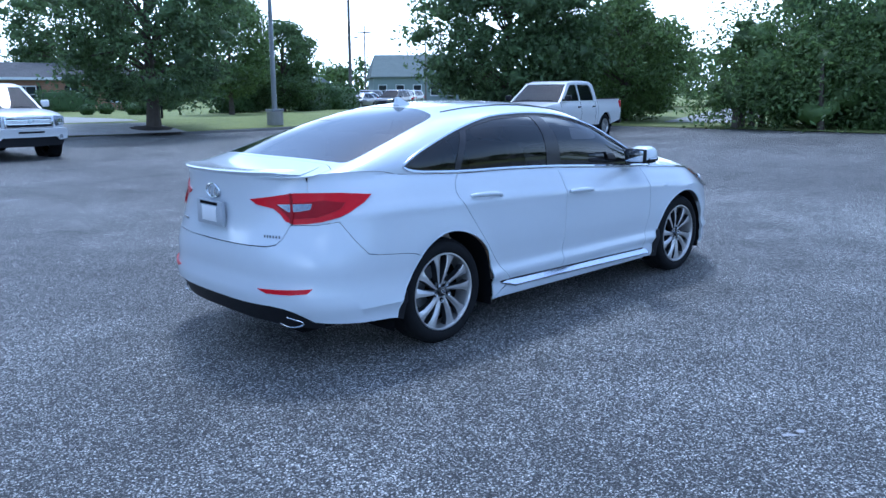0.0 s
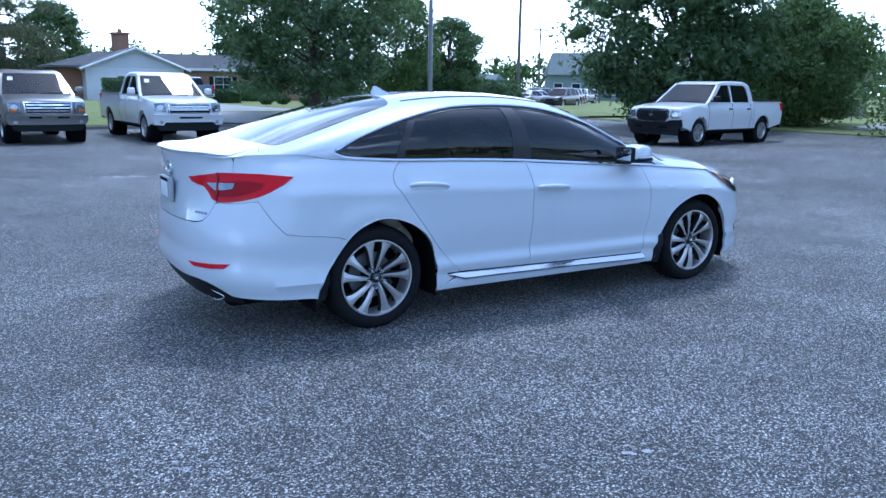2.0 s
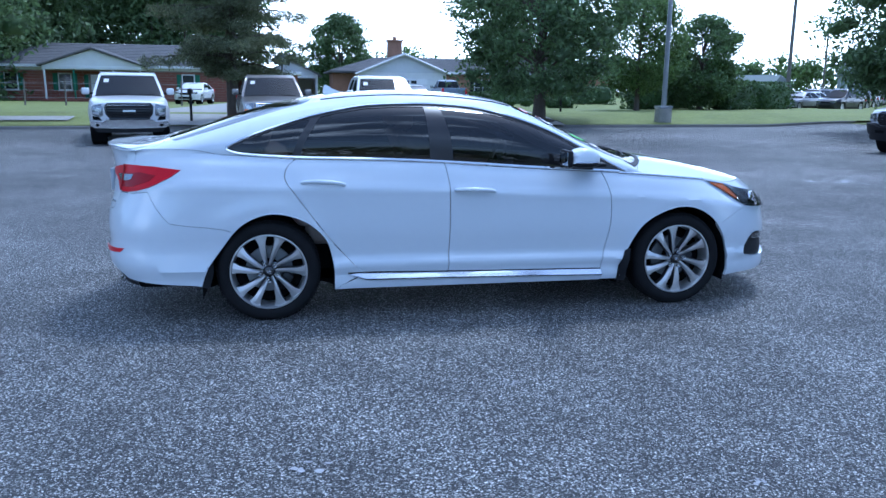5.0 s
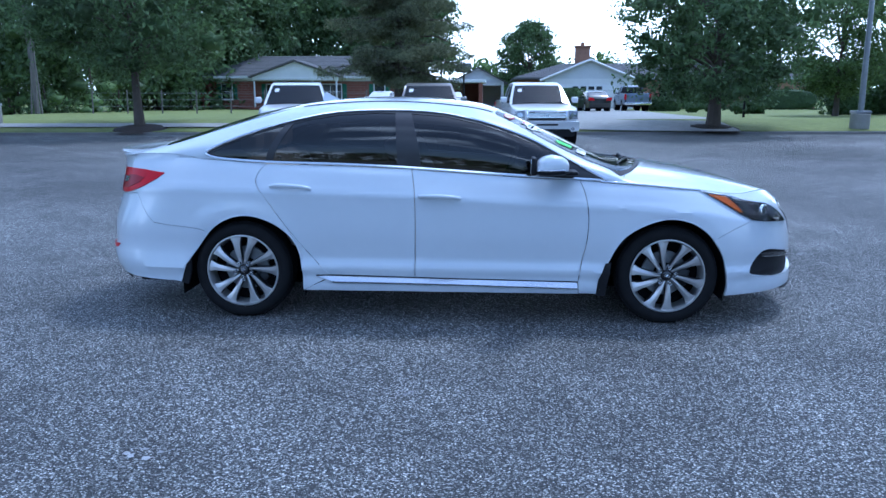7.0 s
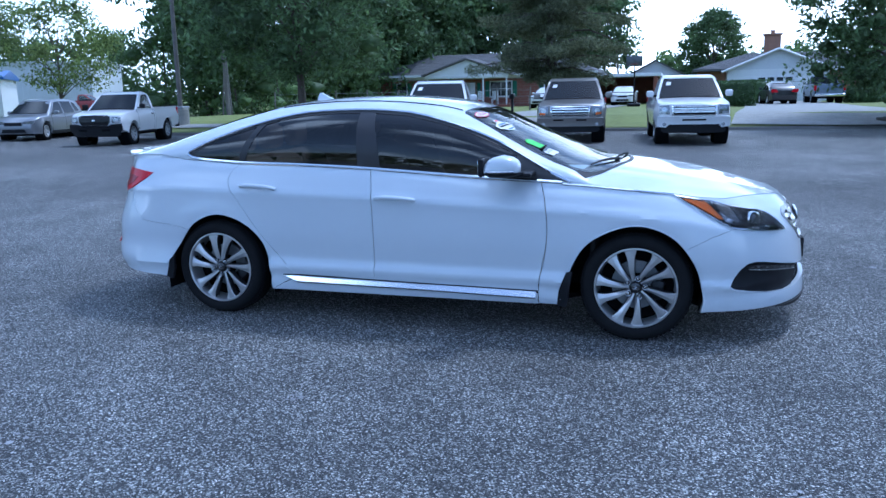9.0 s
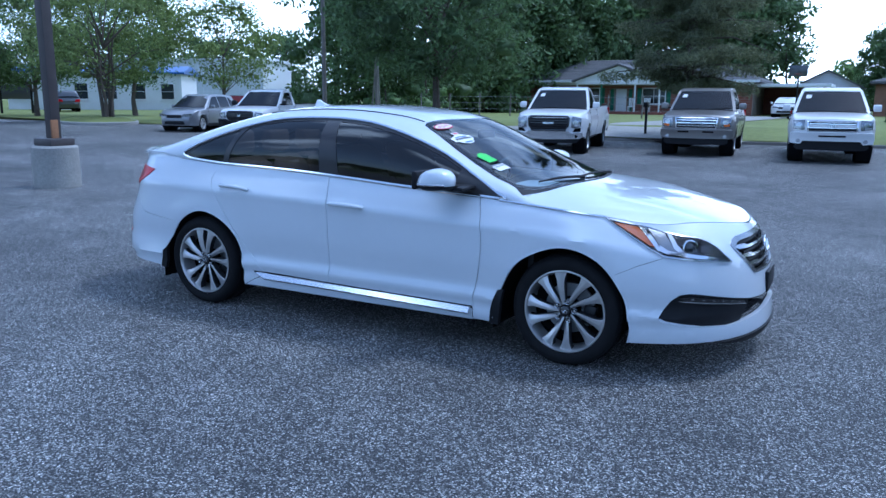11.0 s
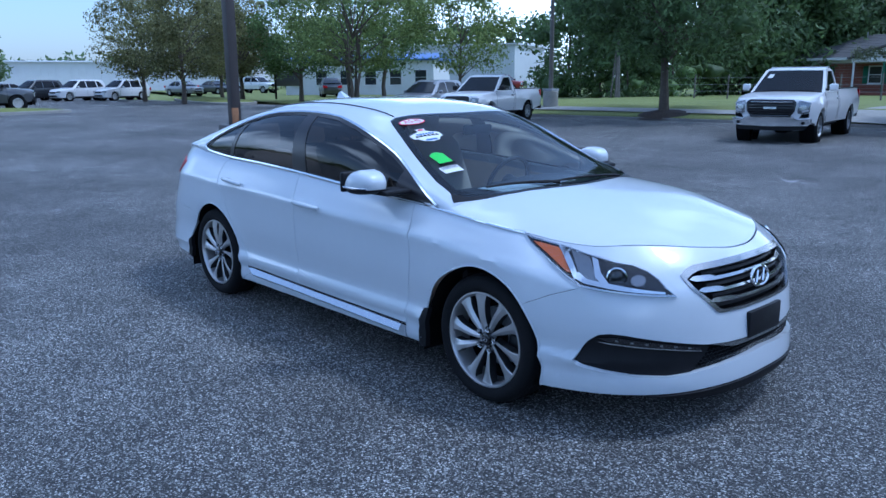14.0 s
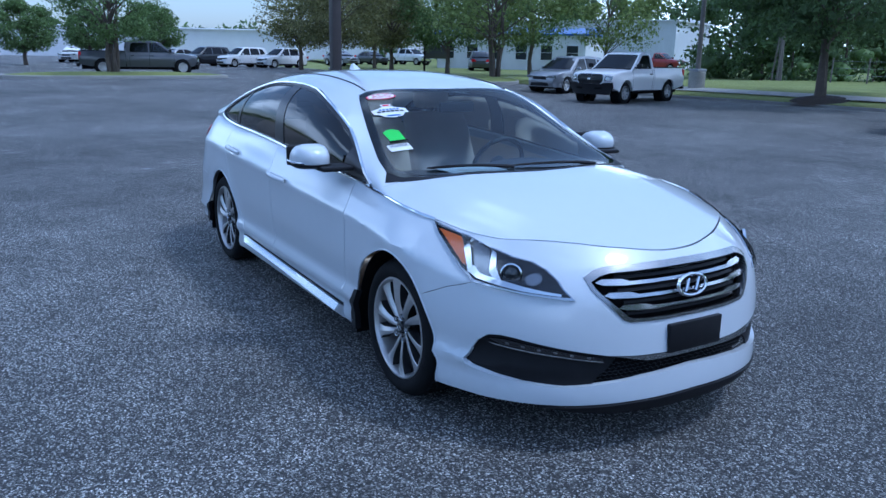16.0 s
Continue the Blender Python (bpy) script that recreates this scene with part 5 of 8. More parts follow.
    front("air_dam", mirrored([(0, 0.33), (0.86, 0.34), (0.94, 0.40), (0.90, dam + 0.05), (0, dam + 0.05)]), 0.06, 0.10, BLACK_PLASTIC, fb)
    for s in (-1, 1):
        lamp = [(s * u, z) for u, z in fas["lamp"]]
        hl = front("headlamp", lamp, 0.010, 0.04, CLEAR_REFL, label="clear headlamp")
        mu, mz = sum(u for u, _ in lamp) / len(lamp), sum(z for _, z in lamp) / len(lamp)
        inn = [(mu + (u - mu) * 0.86, mz + (z - mz) * 0.82) for u, z in lamp]
        front("lamp_rim", lamp, 0.020, 0.03, DARK_CHROME, hl, holes=[inn])
        front("lamp_bowl", ellipse_at(mu, mz, 0.085, 0.065), 0.018, 0.01, SATIN_CHROME, hl)
        lo, hi = (0.80, 0.97)
        front("turn_lens", [(s * lo, mz - 0.115), (s * hi, mz - 0.095), (s * hi, mz - 0.045), (s * lo, mz - 0.05)], 0.022, 0.01, AMBER if look_of == "framed" else TRUCK_LAMP, hl)
        front("bumper_slot", [(s * u, z) for u, z in fas["slot"]], 0.108 if look_of != "tall" else 0.012, 0.03, DARK, fb)
        if look_of in ("framed", "split"):
            front("fog_lamp", ellipse_at(s * 0.84, 0.56, 0.055, 0.048), 0.116, 0.03, TRUCK_LAMP, fb, "round fog lamp")
        if bump is CHROME and look_of == "tall":
            front("fog_lamp", ellipse_at(s * 0.86, 0.52, 0.05, 0.035), 0.112, 0.02, DARK, fb)
    cab_interior(root, -0.62, back, 0.86, 1.13, (-1.45,) if cab == "reg" else (-1.45, -2.35))
    return root


def ellipse_at(u, z, ru, rz, n=18):
    return [(u + ru * math.cos(2 * math.pi * k / n), z + rz * math.sin(2 * math.pi * k / n)) for k in range(n)]


def car_body(m, paint, label, kind="suv", L=4.6, H=1.65, name="car", group="parked cars"):
    """A smaller car or sport-utility; origin on the ground under the middle of the front axle, heading to +x."""
    root = empty(name, m, label, "car", group)
    wbs = {"suv": 2.70, "sedan": 2.75}[kind]
    fo = 0.88
    ro = L - wbs - fo
    r = 0.355 if kind == "suv" else 0.325
    belt = 0.98 if kind == "suv" else 0.90
    hood = 0.98 if kind == "suv" else 0.84
    tail = -wbs - ro

    def wbody(x, z):
        k = 0.885 + 0.035 * math.exp(-((z - 0.62) / 0.3) ** 2)
        if x > 0.2:
            k -= 0.22 * min(1, (x - 0.2) / 0.68) ** 2.4
        if x < -wbs - 0.2:
            k -= 0.14 * min(1, (-wbs - 0.2 - x) / 0.7) ** 2
        return k - 0.12 * max(0, z - 0.85)

    def wcab(x, z):
        return 0.86 - 0.24 * max(0, (z - belt) / (H - belt)) ** 1.1
    nose = spline([(fo - 0.05, 0.28), (fo, 0.45), (fo - 0.02, 0.68), (fo - 0.14, 0.80), (0.45, hood - 0.05), (-0.25, hood + 0.02)], 3)
    if kind == "suv":
        rear = [(tail + 0.12, belt + 0.04), (tail + 0.02, 0.85), (tail, 0.55), (tail + 0.08, 0.30)]
        cab = spline([(-0.22, hood), (-0.75, 1.33), (-1.15, H - 0.06), (-1.7, H), (tail + 0.7, H - 0.03), (tail + 0.35, H - 0.12), (tail + 0.10, belt)], 4)
    else:
        rear = [(tail + 0.10, 1.0), (tail + 0.01, 0.9), (tail, 0.55), (tail + 0.08, 0.30)]
        cab = spline([(-0.30, hood), (-0.85, 1.20), (-1.25, H - 0.04), (-1.75, H), (-2.3, H - 0.04), (-2.9, 1.16), (tail + 0.55, 0.96)], 4)
    def bow(p):
        f, k = max(0.0, min(1.0, (p.x - 0.1) / 0.75)), max(0.0, min(1.0, (-wbs - 0.1 - p.x) / 0.7))
        return Vector((p.x - 0.22 * f * abs(p.y / 0.85) ** 2.6 + 0.14 * k * abs(p.y / 0.85) ** 2.6, p.y, p.z + 0.02 * (1 - (p.y / 0.85) ** 2) * (p.z > hood - 0.2 and p.x > -0.3)))

    def cab_bow(p):
        f, k = max(0.0, min(1.0, (p.x + 1.5) / 0.8)), max(0.0, min(1.0, (-2.2 - p.x) / 0.8))
        return Vector((p.x - 0.08 * f * (p.y / 0.8) ** 2 + 0.05 * k * (p.y / 0.8) ** 2, p.y, p.z))
    out = nose + [(-wbs * 0.5, belt), (tail + 0.5, belt + 0.03)] + rear + arch(-wbs, r, 0.40, 0.26)[::-1] + arch(0, r, 0.40, 0.26)[::-1]
    part("body", hull(out, wbody, 0.07, 0.16, 0.1, 8, bow, lambda nx, nz: nz > 0.25 or abs(nx) > 0.6), paint, root, smooth=40)
    part("cabin", hull([(-0.2, hood - 0.06)] + cab + [(tail + 0.2, belt - 0.06)], wcab, 0.07, 0.16, 0.1, 8, cab_bow), paint, root, smooth=40)
    for s in (-1, 1):
        if kind == "suv":
            panes = [[(-0.62, belt + 0.05), (-1.20, H - 0.13), (-1.62, H - 0.10), (-1.62, belt + 0.05)], [(-1.70, belt + 0.05), (-1.70, H - 0.10), (-2.55, H - 0.12), (-2.62, belt + 0.07)], [(-2.72, belt + 0.08), (-2.66, H - 0.14), (tail + 0.75, H - 0.18), (tail + 0.5, belt + 0.14)]]
        else:
            panes = [[(-0.72, belt + 0.06), (-1.28, H - 0.11), (-1.72, H - 0.08), (-1.72, belt + 0.05)], [(-1.80, belt + 0.05), (-1.80, H - 0.08), (-2.25, H - 0.11), (-2.75, belt + 0.16), (-2.75, belt + 0.06)]]
        for p in panes:
            part("side_window", side_pane(p, wcab, 0.006, s), DARK_GLASS, root)
        for xx in (-0.5, -1.66, -2.62):
            part("door_seam", side_pane([(xx - 0.005, 0.36), (xx + 0.005, 0.36), (xx + 0.005, belt), (xx - 0.005, belt)], wbody, 0.002, s), DARK, root)
        for xx in (-1.52, -2.46):
            part("door_handle", boxed((xx - 0.1, s * wbody(xx, 0.85) - 0.02, 0.84), (xx + 0.1, s * wbody(xx, 0.85) + 0.025, 0.87), 0.01), paint, root)
        part("mirror", boxed((-0.85, s * 0.98 - 0.09, belt + 0.04), (-0.72, s * 0.98 + 0.09, belt + 0.18), 0.04, 3), paint, root)
        part("sill", side_pane([(-0.42, 0.24), (-wbs + 0.42, 0.24), (-wbs + 0.42, 0.36), (-0.42, 0.36)], wbody, 0.008, s), BLACK_PLASTIC, root)
        part("headlamp", skin(cut_grid([(0.42, 0.66), (0.98, 0.66), (0.98, 0.80), (0.5, 0.76)], 0.15, 0.1), lambda u, z: Vector((fo - 0.02 - 0.28 * max(0, u - 0.3) ** 1.5, s * u * 0.80, z)), 0.03, (-2, 0, 0.7)), CLEAR_REFL, root)
        part("tail_lamp", skin(cut_grid([(0.5, 0.78), (1.0, 0.78), (1.0, 1.0), (0.6, 0.96)], 0.15, 0.1), lambda u, z: Vector((tail - 0.03 + 0.16 * max(0, u - 0.5) ** 1.4, s * u * 0.82, z)), 0.05, (-2, 0, 0.7)), RED_LENS, root)
        for xx in (0, -wbs):
            truck_wheel(root, xx, s * 0.79, r, 0.22, s, "alloy", r * 0.66)
            part("wheel_well", cyl(bmesh.new(), (xx, s * 0.55, r), (xx, s * 0.86, r), 0.405, 0.405, 24, caps=False), DARK, root)

    def screen(x0, z0, x1, z1, push):
        return skin(cut_grid([(-1, 0.05), (1, 0.05), (1, 0.95), (-1, 0.95)], 0.25, 0.3), lambda u, v: Vector((x0 + (x1 - x0) * v + push - 0.07 * u * u * (1 if push > 0 else -0.7), u * (wcab(0, z0 + (z1 - z0) * v) - 0.07), z0 + (z1 - z0) * v + 0.012)), 0.006, (-1.6, 0, 0.6))
    if kind == "suv":
        part("windscreen", screen(-0.30, hood + 0.05, -1.12, H - 0.07, 0.03), DARK_GLASS, root)
        part("rear_window", screen(tail + 0.14, belt + 0.08, tail + 0.40, H - 0.14, -0.03), DARK_GLASS, root)
    else:
        part("windscreen", screen(-0.42, hood + 0.06, -1.22, H - 0.05, 0.03), DARK_GLASS, root)
        part("rear_window", screen(tail + 0.75, 1.02, -2.40, H - 0.06, -0.03), DARK_GLASS, root)
    part("grille", skin(cut_grid([(-0.45, 0.60), (0.45, 0.60), (0.42, 0.74), (-0.42, 0.74)], 0.2, 0.2), lambda u, z: Vector((fo + 0.0 - 0.06 * u * u, u * 0.8, z)), 0.04, (-2, 0, 0.7)), BLACK_PLASTIC, root)
    part("lower_grille", skin(cut_grid([(-0.6, 0.33), (0.6, 0.33), (0.55, 0.47), (-0.55, 0.47)], 0.2, 0.2), lambda u, z: Vector((fo + 0.01 - 0.08 * u * u, u * 0.8, z)), 0.04, (-2, 0, 0.7)), BLACK_PLASTIC, root)
    part("underbody", boxed((tail + 0.15, -0.7, 0.20), (fo - 0.2, 0.7, 0.45), 0.03), DARK, root)
    return root


def at(x, y, heading):
    """A place to park: on the asphalt, or on the drives beyond the kerb."""
    return pose(x, y, lot_z(x, y) if y < kerb_y(x) else lawn_z(x, y) + 0.04 if -26 < x < 26 else 0.05, 0, 0, heading)


pickup(at(3.26, 19.0, -85) @ Matrix.Scale(1.06, 4), TRUCK_WHITE, "white extended-cab pickup with chrome-barred grille", "ext", 3.65, "split", TRUCK_WHITE, trim=TRUCK_WHITE, sticker_on=True)
pickup(at(-0.32, 19.6, -85) @ Matrix.Scale(1.06, 4), SILVER, "bronze-silver crew-cab pickup with chrome-framed grille", "crew", 3.65, "framed", SILVER, trim=SILVER, sticker_on=True)
pickup(at(-4.3, 17.9, -80) @ Matrix.Scale(1.06, 4), TRUCK_WHITE, "white regular-cab pickup with black grille, chrome bumper", "reg", 3.55, "tall", CHROME, "steel", trim=TRUCK_WHITE, sticker_on=True)
pickup(at(16.8, 12.5, 189) @ Matrix.Scale(1.05, 4), TRUCK_WHITE, "white crew-cab pickup with black grille and bumper", "crew", 3.57, "cross", BLACK_PLASTIC)
pickup(at(-16.9, 18.4, -76), TRUCK_WHITE, "white regular-cab pickup with black grille and bumper", "reg", 3.10, "cross", BLACK_PLASTIC, "steel")
car_body(at(-22.6, 20.4, -74), SILVER_SUV, "silver compact sport-utility with dark lower trim", "suv", 4.5, 1.63)


# ---- trees, poles and far things ----
broad_tree(-12.55, 25.4, lawn_z(-12.55, 25.4) + 0.1, 9.5, 4.1, 3, LEAF_DARK, "large dark-green shade tree on a mulch ring", base=0.24, trunk=0.17, per=70, n=110, size=0.17)
conifer(-2.0, 25.8, lawn_z(-2.0, 25.8) + 0.1, 11.5, 3.1, 5, "dense blue-green cedar with level branches")
broad_tree(10.85, 27.4, lawn_z(10.85, 27.4) + 0.1, 9.0, 3.6, 8, LEAF_DARK, "large drooping dark-green tree on the lawn", base=0.16, trunk=0.24, per=75, n=110, size=0.16, droop=1.0)
broad_tree(19.7, 36.8, 0.3, 6.4, 2.3, 12, LEAF_OAK, "smaller leafy tree beside the hedge", base=0.2, trunk=0.14, n=110, size=0.15)
broad_tree(26.0, 41.2, 0.2, 5.6, 2.4, 13, LEAF_DARK, "dark leafy tree behind the lamp post", base=0.1, trunk=0.16, n=110, size=0.16)
for k, (x, y) in enumerate([(-12.55, 25.4), (-2.0, 25.8), (10.85, 27.4)]):
    bm = lathe(bmesh.new(), [(1.2, -0.06), (0.95, 0.03), (0.5, 0.11), (0.2, 0.16), (0.001, 0.16)], 28, "Z")
    for v in bm.verts:
        v.co += Vector((0.08 * noise.noise(v.co * 2), 0.08 * noise.noise(v.co * 2 + Vector((5, 0, 0))), 0.02 * noise.noise(v.co * 4) + lawn_z(x + v.co.x, y + v.co.y) - lawn_z(x, y)))
    o = finish(bm, "mulch_ring", MULCH)
    o.location = (x, y, lawn_z(x, y) + 0.01)
    tagged(o, "dark mound of mulch round a tree trunk", "mulch", kind="stuff")

# trees at the end of the car park
broad_tree(25.5, 20.8, 0, 10.5, 4.3, 21, LEAF_DARK, "tall dense dark-green tree behind the verge", base=0.06, trunk=0.22, per=75, n=190, size=0.18)
broad_tree(31.2, 18.2, 0, 5.7, 3.1, 22, LEAF_OAK, "dense leafy tree behind the parked pickup", base=0.06, trunk=0.2, per=75, n=100, size=0.18)
broad_tree(36.0, 21.5, 0, 5.2, 2.6, 23, LEAF_DARK, "dark tree beside the lane", base=0.15, trunk=0.2, n=90, size=0.2)
woods("shrub_belt", [(27.6, 11.6), (29.2, 6.0), (30.5, 0.0), (31, -8)], 5.6, 3.0, 24, LEAF_OAK, "thick green shrubs grown down to the ground", per=240, size=0.14, dens=1.3)
woods("shrub_belt", [(32, 11), (35, 0), (36, -12)], 12.5, 4, 25, LEAF_DARK, "tall dark thicket behind the shrubs", per=170, size=0.21, dens=0.8)

# dense woods behind the lawn on the west
woods("woods", [(-38, 52), (-33, 48), (-26, 46)], 15, 7, 31, LEAF_DARK, "dense dark-green woods behind the lawn", per=110, size=0.36, dens=0.42)
woods("woods", [(-28, 56), (-20, 76), (-4, 84)], 16, 6, 32, LEAF_DARK, "dark woods behind the brick house", per=100, size=0.42, dens=0.7)
woods("woods", [(-34, 44), (-26, 45), (-24, 52)], 3.4, 3, 33, LEAF_OAK, "low brush and saplings under the trees", per=60, size=0.18)
woods("far_trees", [(0, 120), (40, 125), (90, 110), (130, 80)], 8, 8, 34, LEAF_OAK, "hazy line of far trees", per=40, size=0.6, dens=0.5)
broad_tree(6.0, 88, 0, 9.4, 3.3, 35, LEAF_DARK, "dark cedar-shaped tree behind the houses", base=0.04, n=120, size=0.26)
broad_tree(26.5, 80, 0, 13, 6, 36, LEAF_DARK, "tall tree behind the tan-brick house", base=0.2, n=90, size=0.3)
# closing belt all round the place
woods("far_trees", [(130, 80), (150, 0), (120, -90), (0, -120), (-120, -95)], 11, 8, 37, LEAF_DARK, "far dark tree line round the car park", per=26, size=0.8)
woods("far_trees", [(-120, -95), (-150, 0), (-130, 60)], 6, 8, 38, LEAF_DARK, "far dark tree line beyond the car park", per=26, size=0.8)
woods("far_trees", [(-130, 60), (-90, 90), (-40, 100)], 13, 8, 39, LEAF_DARK, "far trees behind the white buildings", per=36, size=0.6)

# trees of the western car park
broad_tree(-31.6, 23.6, 0.15, 7.4, 3.9, 41, LEAF_LIGHT, "light-green crape myrtle with several stems", base=0.3, trunk=0.16, n=80, size=0.13, stems=4, per=70)
broad_tree(-28.6, 29.2, 0, 6.6, 2.9, 42, LEAF_LIGHT, "feathery light-green young tree", base=0.32, trunk=0.1, n=60, size=0.13, per=55)
broad_tree(-38.2, 4.3, 0.3, 5.6, 2.5, 43, LEAF_OAK, "small dark-green tree with several stems on the island", base=0.3, trunk=0.18, n=70, size=0.12, stems=4, per=60)
for k, (x, y, h, r, lf) in enumerate([(-46, 20, 7.5, 3.2, LEAF_OLIVE), (-49, 26, 7.8, 3.3, LEAF_OLIVE), (-44, 28, 7.6, 3.2, LEAF_OAK), (-40, 32.5, 8, 3.4, LEAF_OAK), (-55, 21, 7.6, 3.3, LEAF_OLIVE), (-60, 30, 8, 3.5, LEAF_OLIVE), (-66, 12, 4.8, 2.2, LEAF_OAK), (-74, 8, 4.6, 2.0, LEAF_OAK), (-64, 2, 4.6, 2.2, LEAF_OAK)]):
    broad_tree(x, y, 0.05, h, r, 50 + k, lf, "olive-green shade tree in the car park verge" if lf is LEAF_OLIVE else "green shade tree in the car park verge", base=0.26, trunk=0.15, n=75, size=0.16, per=55, group="verge trees")

light_pole(-7.6, 3.35, 0.36, 0.68, 0.17, 9.5, True, BRONZE, "dark bronze square light pole on a concrete base")
light_pole(16.95, 27.9, 0.38, 0.62, 0.24, 11.0, False, GALV, "grey tapered light pole on a concrete base", zg=lawn_z(16.95, 27.9) - 0.02)
light_pole(-19.1, 26.0, 0.36, 0.85, 0.22, 11.0, False, WOODPOLE, "grey round light pole on a concrete base", zg=0.1)
utility_pole(36.5, 47.5, 11, "wooden utility pole with a street-lamp arm", lamp=(2.2, -0.8))
utility_pole(-26.8, 42.4, 12, "wooden utility pole in front of the woods", lean=(-0.35, 0))
utility_pole(56, 70, 9, "grey street-lamp pole by the far car park", lamp=(-1.6, -0.4), r=0.12)
utility_pole(62, 66, 10, "plain wooden utility pole far away", r=0.12)
for dz in (0.0, 1.0):
    wire((-60, 46, 9.3 + dz), (-26.9, 42.4, 10.2 + dz), 0.5)
    wire((-26.9, 42.4, 10.2 + dz), (36.5, 47.5, 9.0 + dz), 1.0)
    wire((36.5, 47.5, 9.0 + dz), (110, 60, 9.5 + dz), 0.6)

# leaning stakes and an old wire fence at the edge of the woods
for x, y, dx, h in ((-26.5, 41.2, 0.35, 4.2), (-26.2, 41.3, 0.15, 4.4), (-25.8, 41.2, -0.25, 3.9)):
    st = empty("stake", pose(x, y, lawn_z(x, y) - 0.1), "tall pale leaning stake beside the woods", "stake", "leaning stakes")
    part("pole", cyl(bmesh.new(), (0, 0, 0), (dx, 0.1, h), 0.055, 0.045, 8), WOODPOLE, st)
fence = empty("wire_fence", pose(0, 0, 0), "old wire fence on thin pale posts", "fence")
FENCE_RUN = [(-23.0 + 2.1 * k, 42.0 + 0.25 * k) for k in range(9)]
for x, y in FENCE_RUN:
    part("post", cyl(bmesh.new(), (x, y, lawn_z(x, y) - 0.1), (x + 0.03, y, lawn_z(x, y) + 1.45), 0.05, 0.045, 8), WOODPOLE, fence)
for h in (0.45, 0.85, 1.25):
    part("fence_wire", tube(bmesh.new(), [(x, y - 0.05, lawn_z(x, y) + h) for x, y in FENCE_RUN], 0.008, 4), GALV, fence)
# basketball stand beside the carport
hoop = empty("basketball_stand", pose(-0.3, 52.0, lawn_z(-0.3, 52.0)), "black basketball stand with a weighted base", "basketball stand")
part("base", boxed((-0.45, -0.3, 0), (0.45, 0.5, 0.22), 0.08, 3), BLACK_PLASTIC, hoop)
part("pole", tube(bmesh.new(), [(0, 0.1, 0.2), (0, 0.1, 2.6), (0, -0.25, 3.05)], 0.05, 8), BLACK_PLASTIC, hoop)
part("backboard", boxed((-0.55, -0.32, 2.75), (0.55, -0.28, 3.45), 0.01), GREY_PAINT, hoop)
part("rim", tube(bmesh.new(), [(0.22 * math.cos(a), -0.56 + 0.22 * math.sin(a), 2.9) for a in np.linspace(0, 2 * math.pi, 17)[:-1]], 0.012, 6, closed=True), RED_PAINT, hoop)

# hedges and shrubs
for k, (x, y, sx, sy, sz) in enumerate([(19.6, 62.5, 4.6, 1.2, 1.7), (26, 61.5, 5.5, 1.2, 1.7), (15.4, 57, 1.8, 1.2, 0.9), (17.6, 44, 1.4, 1.0, 0.7), (6.0, 45, 2.2, 1.2, 1.5), (7.6, 56.0, 2.6, 1.4, 1.7), (14.6, 54.5, 2.0, 1.2, 1.0)]):
    shrub("hedge", x, y, lawn_z(x, y), sx, sy, sz, 60 + k, HEDGE, "clipped dark-green box hedge on the lawn", dens=1300, size=0.09)
for k, (x, y) in enumerate([(9.2, 30.4), (10.5, 31.0), (12.0, 30.8), (13.4, 31.5)]):
    shrub("shrub", x + 4.5, y + 12, lawn_z(x, y), 0.95, 0.95, 0.65, 70 + k, HEDGE, "small round clipped shrub on the lawn", boxy=False, dens=500, size=0.06, cat="shrub")
for k, (x, y, sx) in enumerate([(33.5, 45.0, 4.5), (29.0, 42.5, 4.0)]):
    shrub("hedge", x, y, 0, sx, 1.8, 2.1, 80 + k, HEDGE, "large clipped hedge beside the far car park", rz=35, dens=1500, size=0.12)

for k, (x, y, sx, sz) in enumerate([(22.6, 41.5, 3.6, 1.3), (25.6, 44.5, 4.2, 1.5)]):
    shrub("hedge", x, y, lawn_z(x, y), sx, 1.6, sz, 90 + k, HEDGE, "loose dark hedge under the trees", rz=30, dens=1300, size=0.11)

# far buildings
shed_hall("building", 60.9, 97.4, -52, 6.3, 8, 2.3, 1.3, GREEN_WALL, SHINGLE_G, "small grey building far beyond the lawn", bays=2)
shed_hall("building", 71.5, 87.5, -35, 13, 12, 3.6, 3.4, GREEN_WALL, SHINGLE_G, "low grey-green building with a shingled roof", bays=5)
shed_hall("building", 48.5, 26.5, 25, 10, 9, 4.0, 3.2, BLACK_PLASTIC, SHINGLE_G, "dark gabled building behind the lane", bays=0)
shed_hall("office", -64, 39, 38, 15, 10, 3.3, 0.7, WHITE_SIDING, BLUE_METAL, "low white office with a bright blue metal roof", bays=6)
shed_hall("warehouse", -81.2, 60.2, 27, 22, 16, 5.6, 0.3, METAL_SIDING, METAL_SIDING, "tall white metal-clad warehouse", ribs=40)
shed_hall("warehouse", -125, -2, 78, 60, 20, 4.2, 0.3, METAL_SIDING, METAL_SIDING, "long pale metal hall in the distance", ribs=60)

# sign board
sg = empty("sign_board", pose(-50.6, 31.0, 0.05, 0, 0, 62), "dark framed notice board on two posts", "sign")
for xx in (-1.0, 1.0):
    part("post", boxed((xx - 0.08, -0.08, -0.1), (xx + 0.08, 0.08, 2.3), 0.01), BLACK_PLASTIC, sg)
part("board", boxed((-0.92, -0.06, 1.0), (0.92, 0.06, 2.0), 0.02), GREY_PAINT, sg)
part("header", boxed((-0.92, -0.07, 2.05), (0.92, 0.07, 2.3), 0.02), BLACK_PLASTIC, sg)
for k in range(2):
    part("writing_bar", boxed((-0.6, -0.075, 2.10 + k * 0.08), (0.6, -0.068, 2.14 + k * 0.08)), STICKER_WHITE, sg)

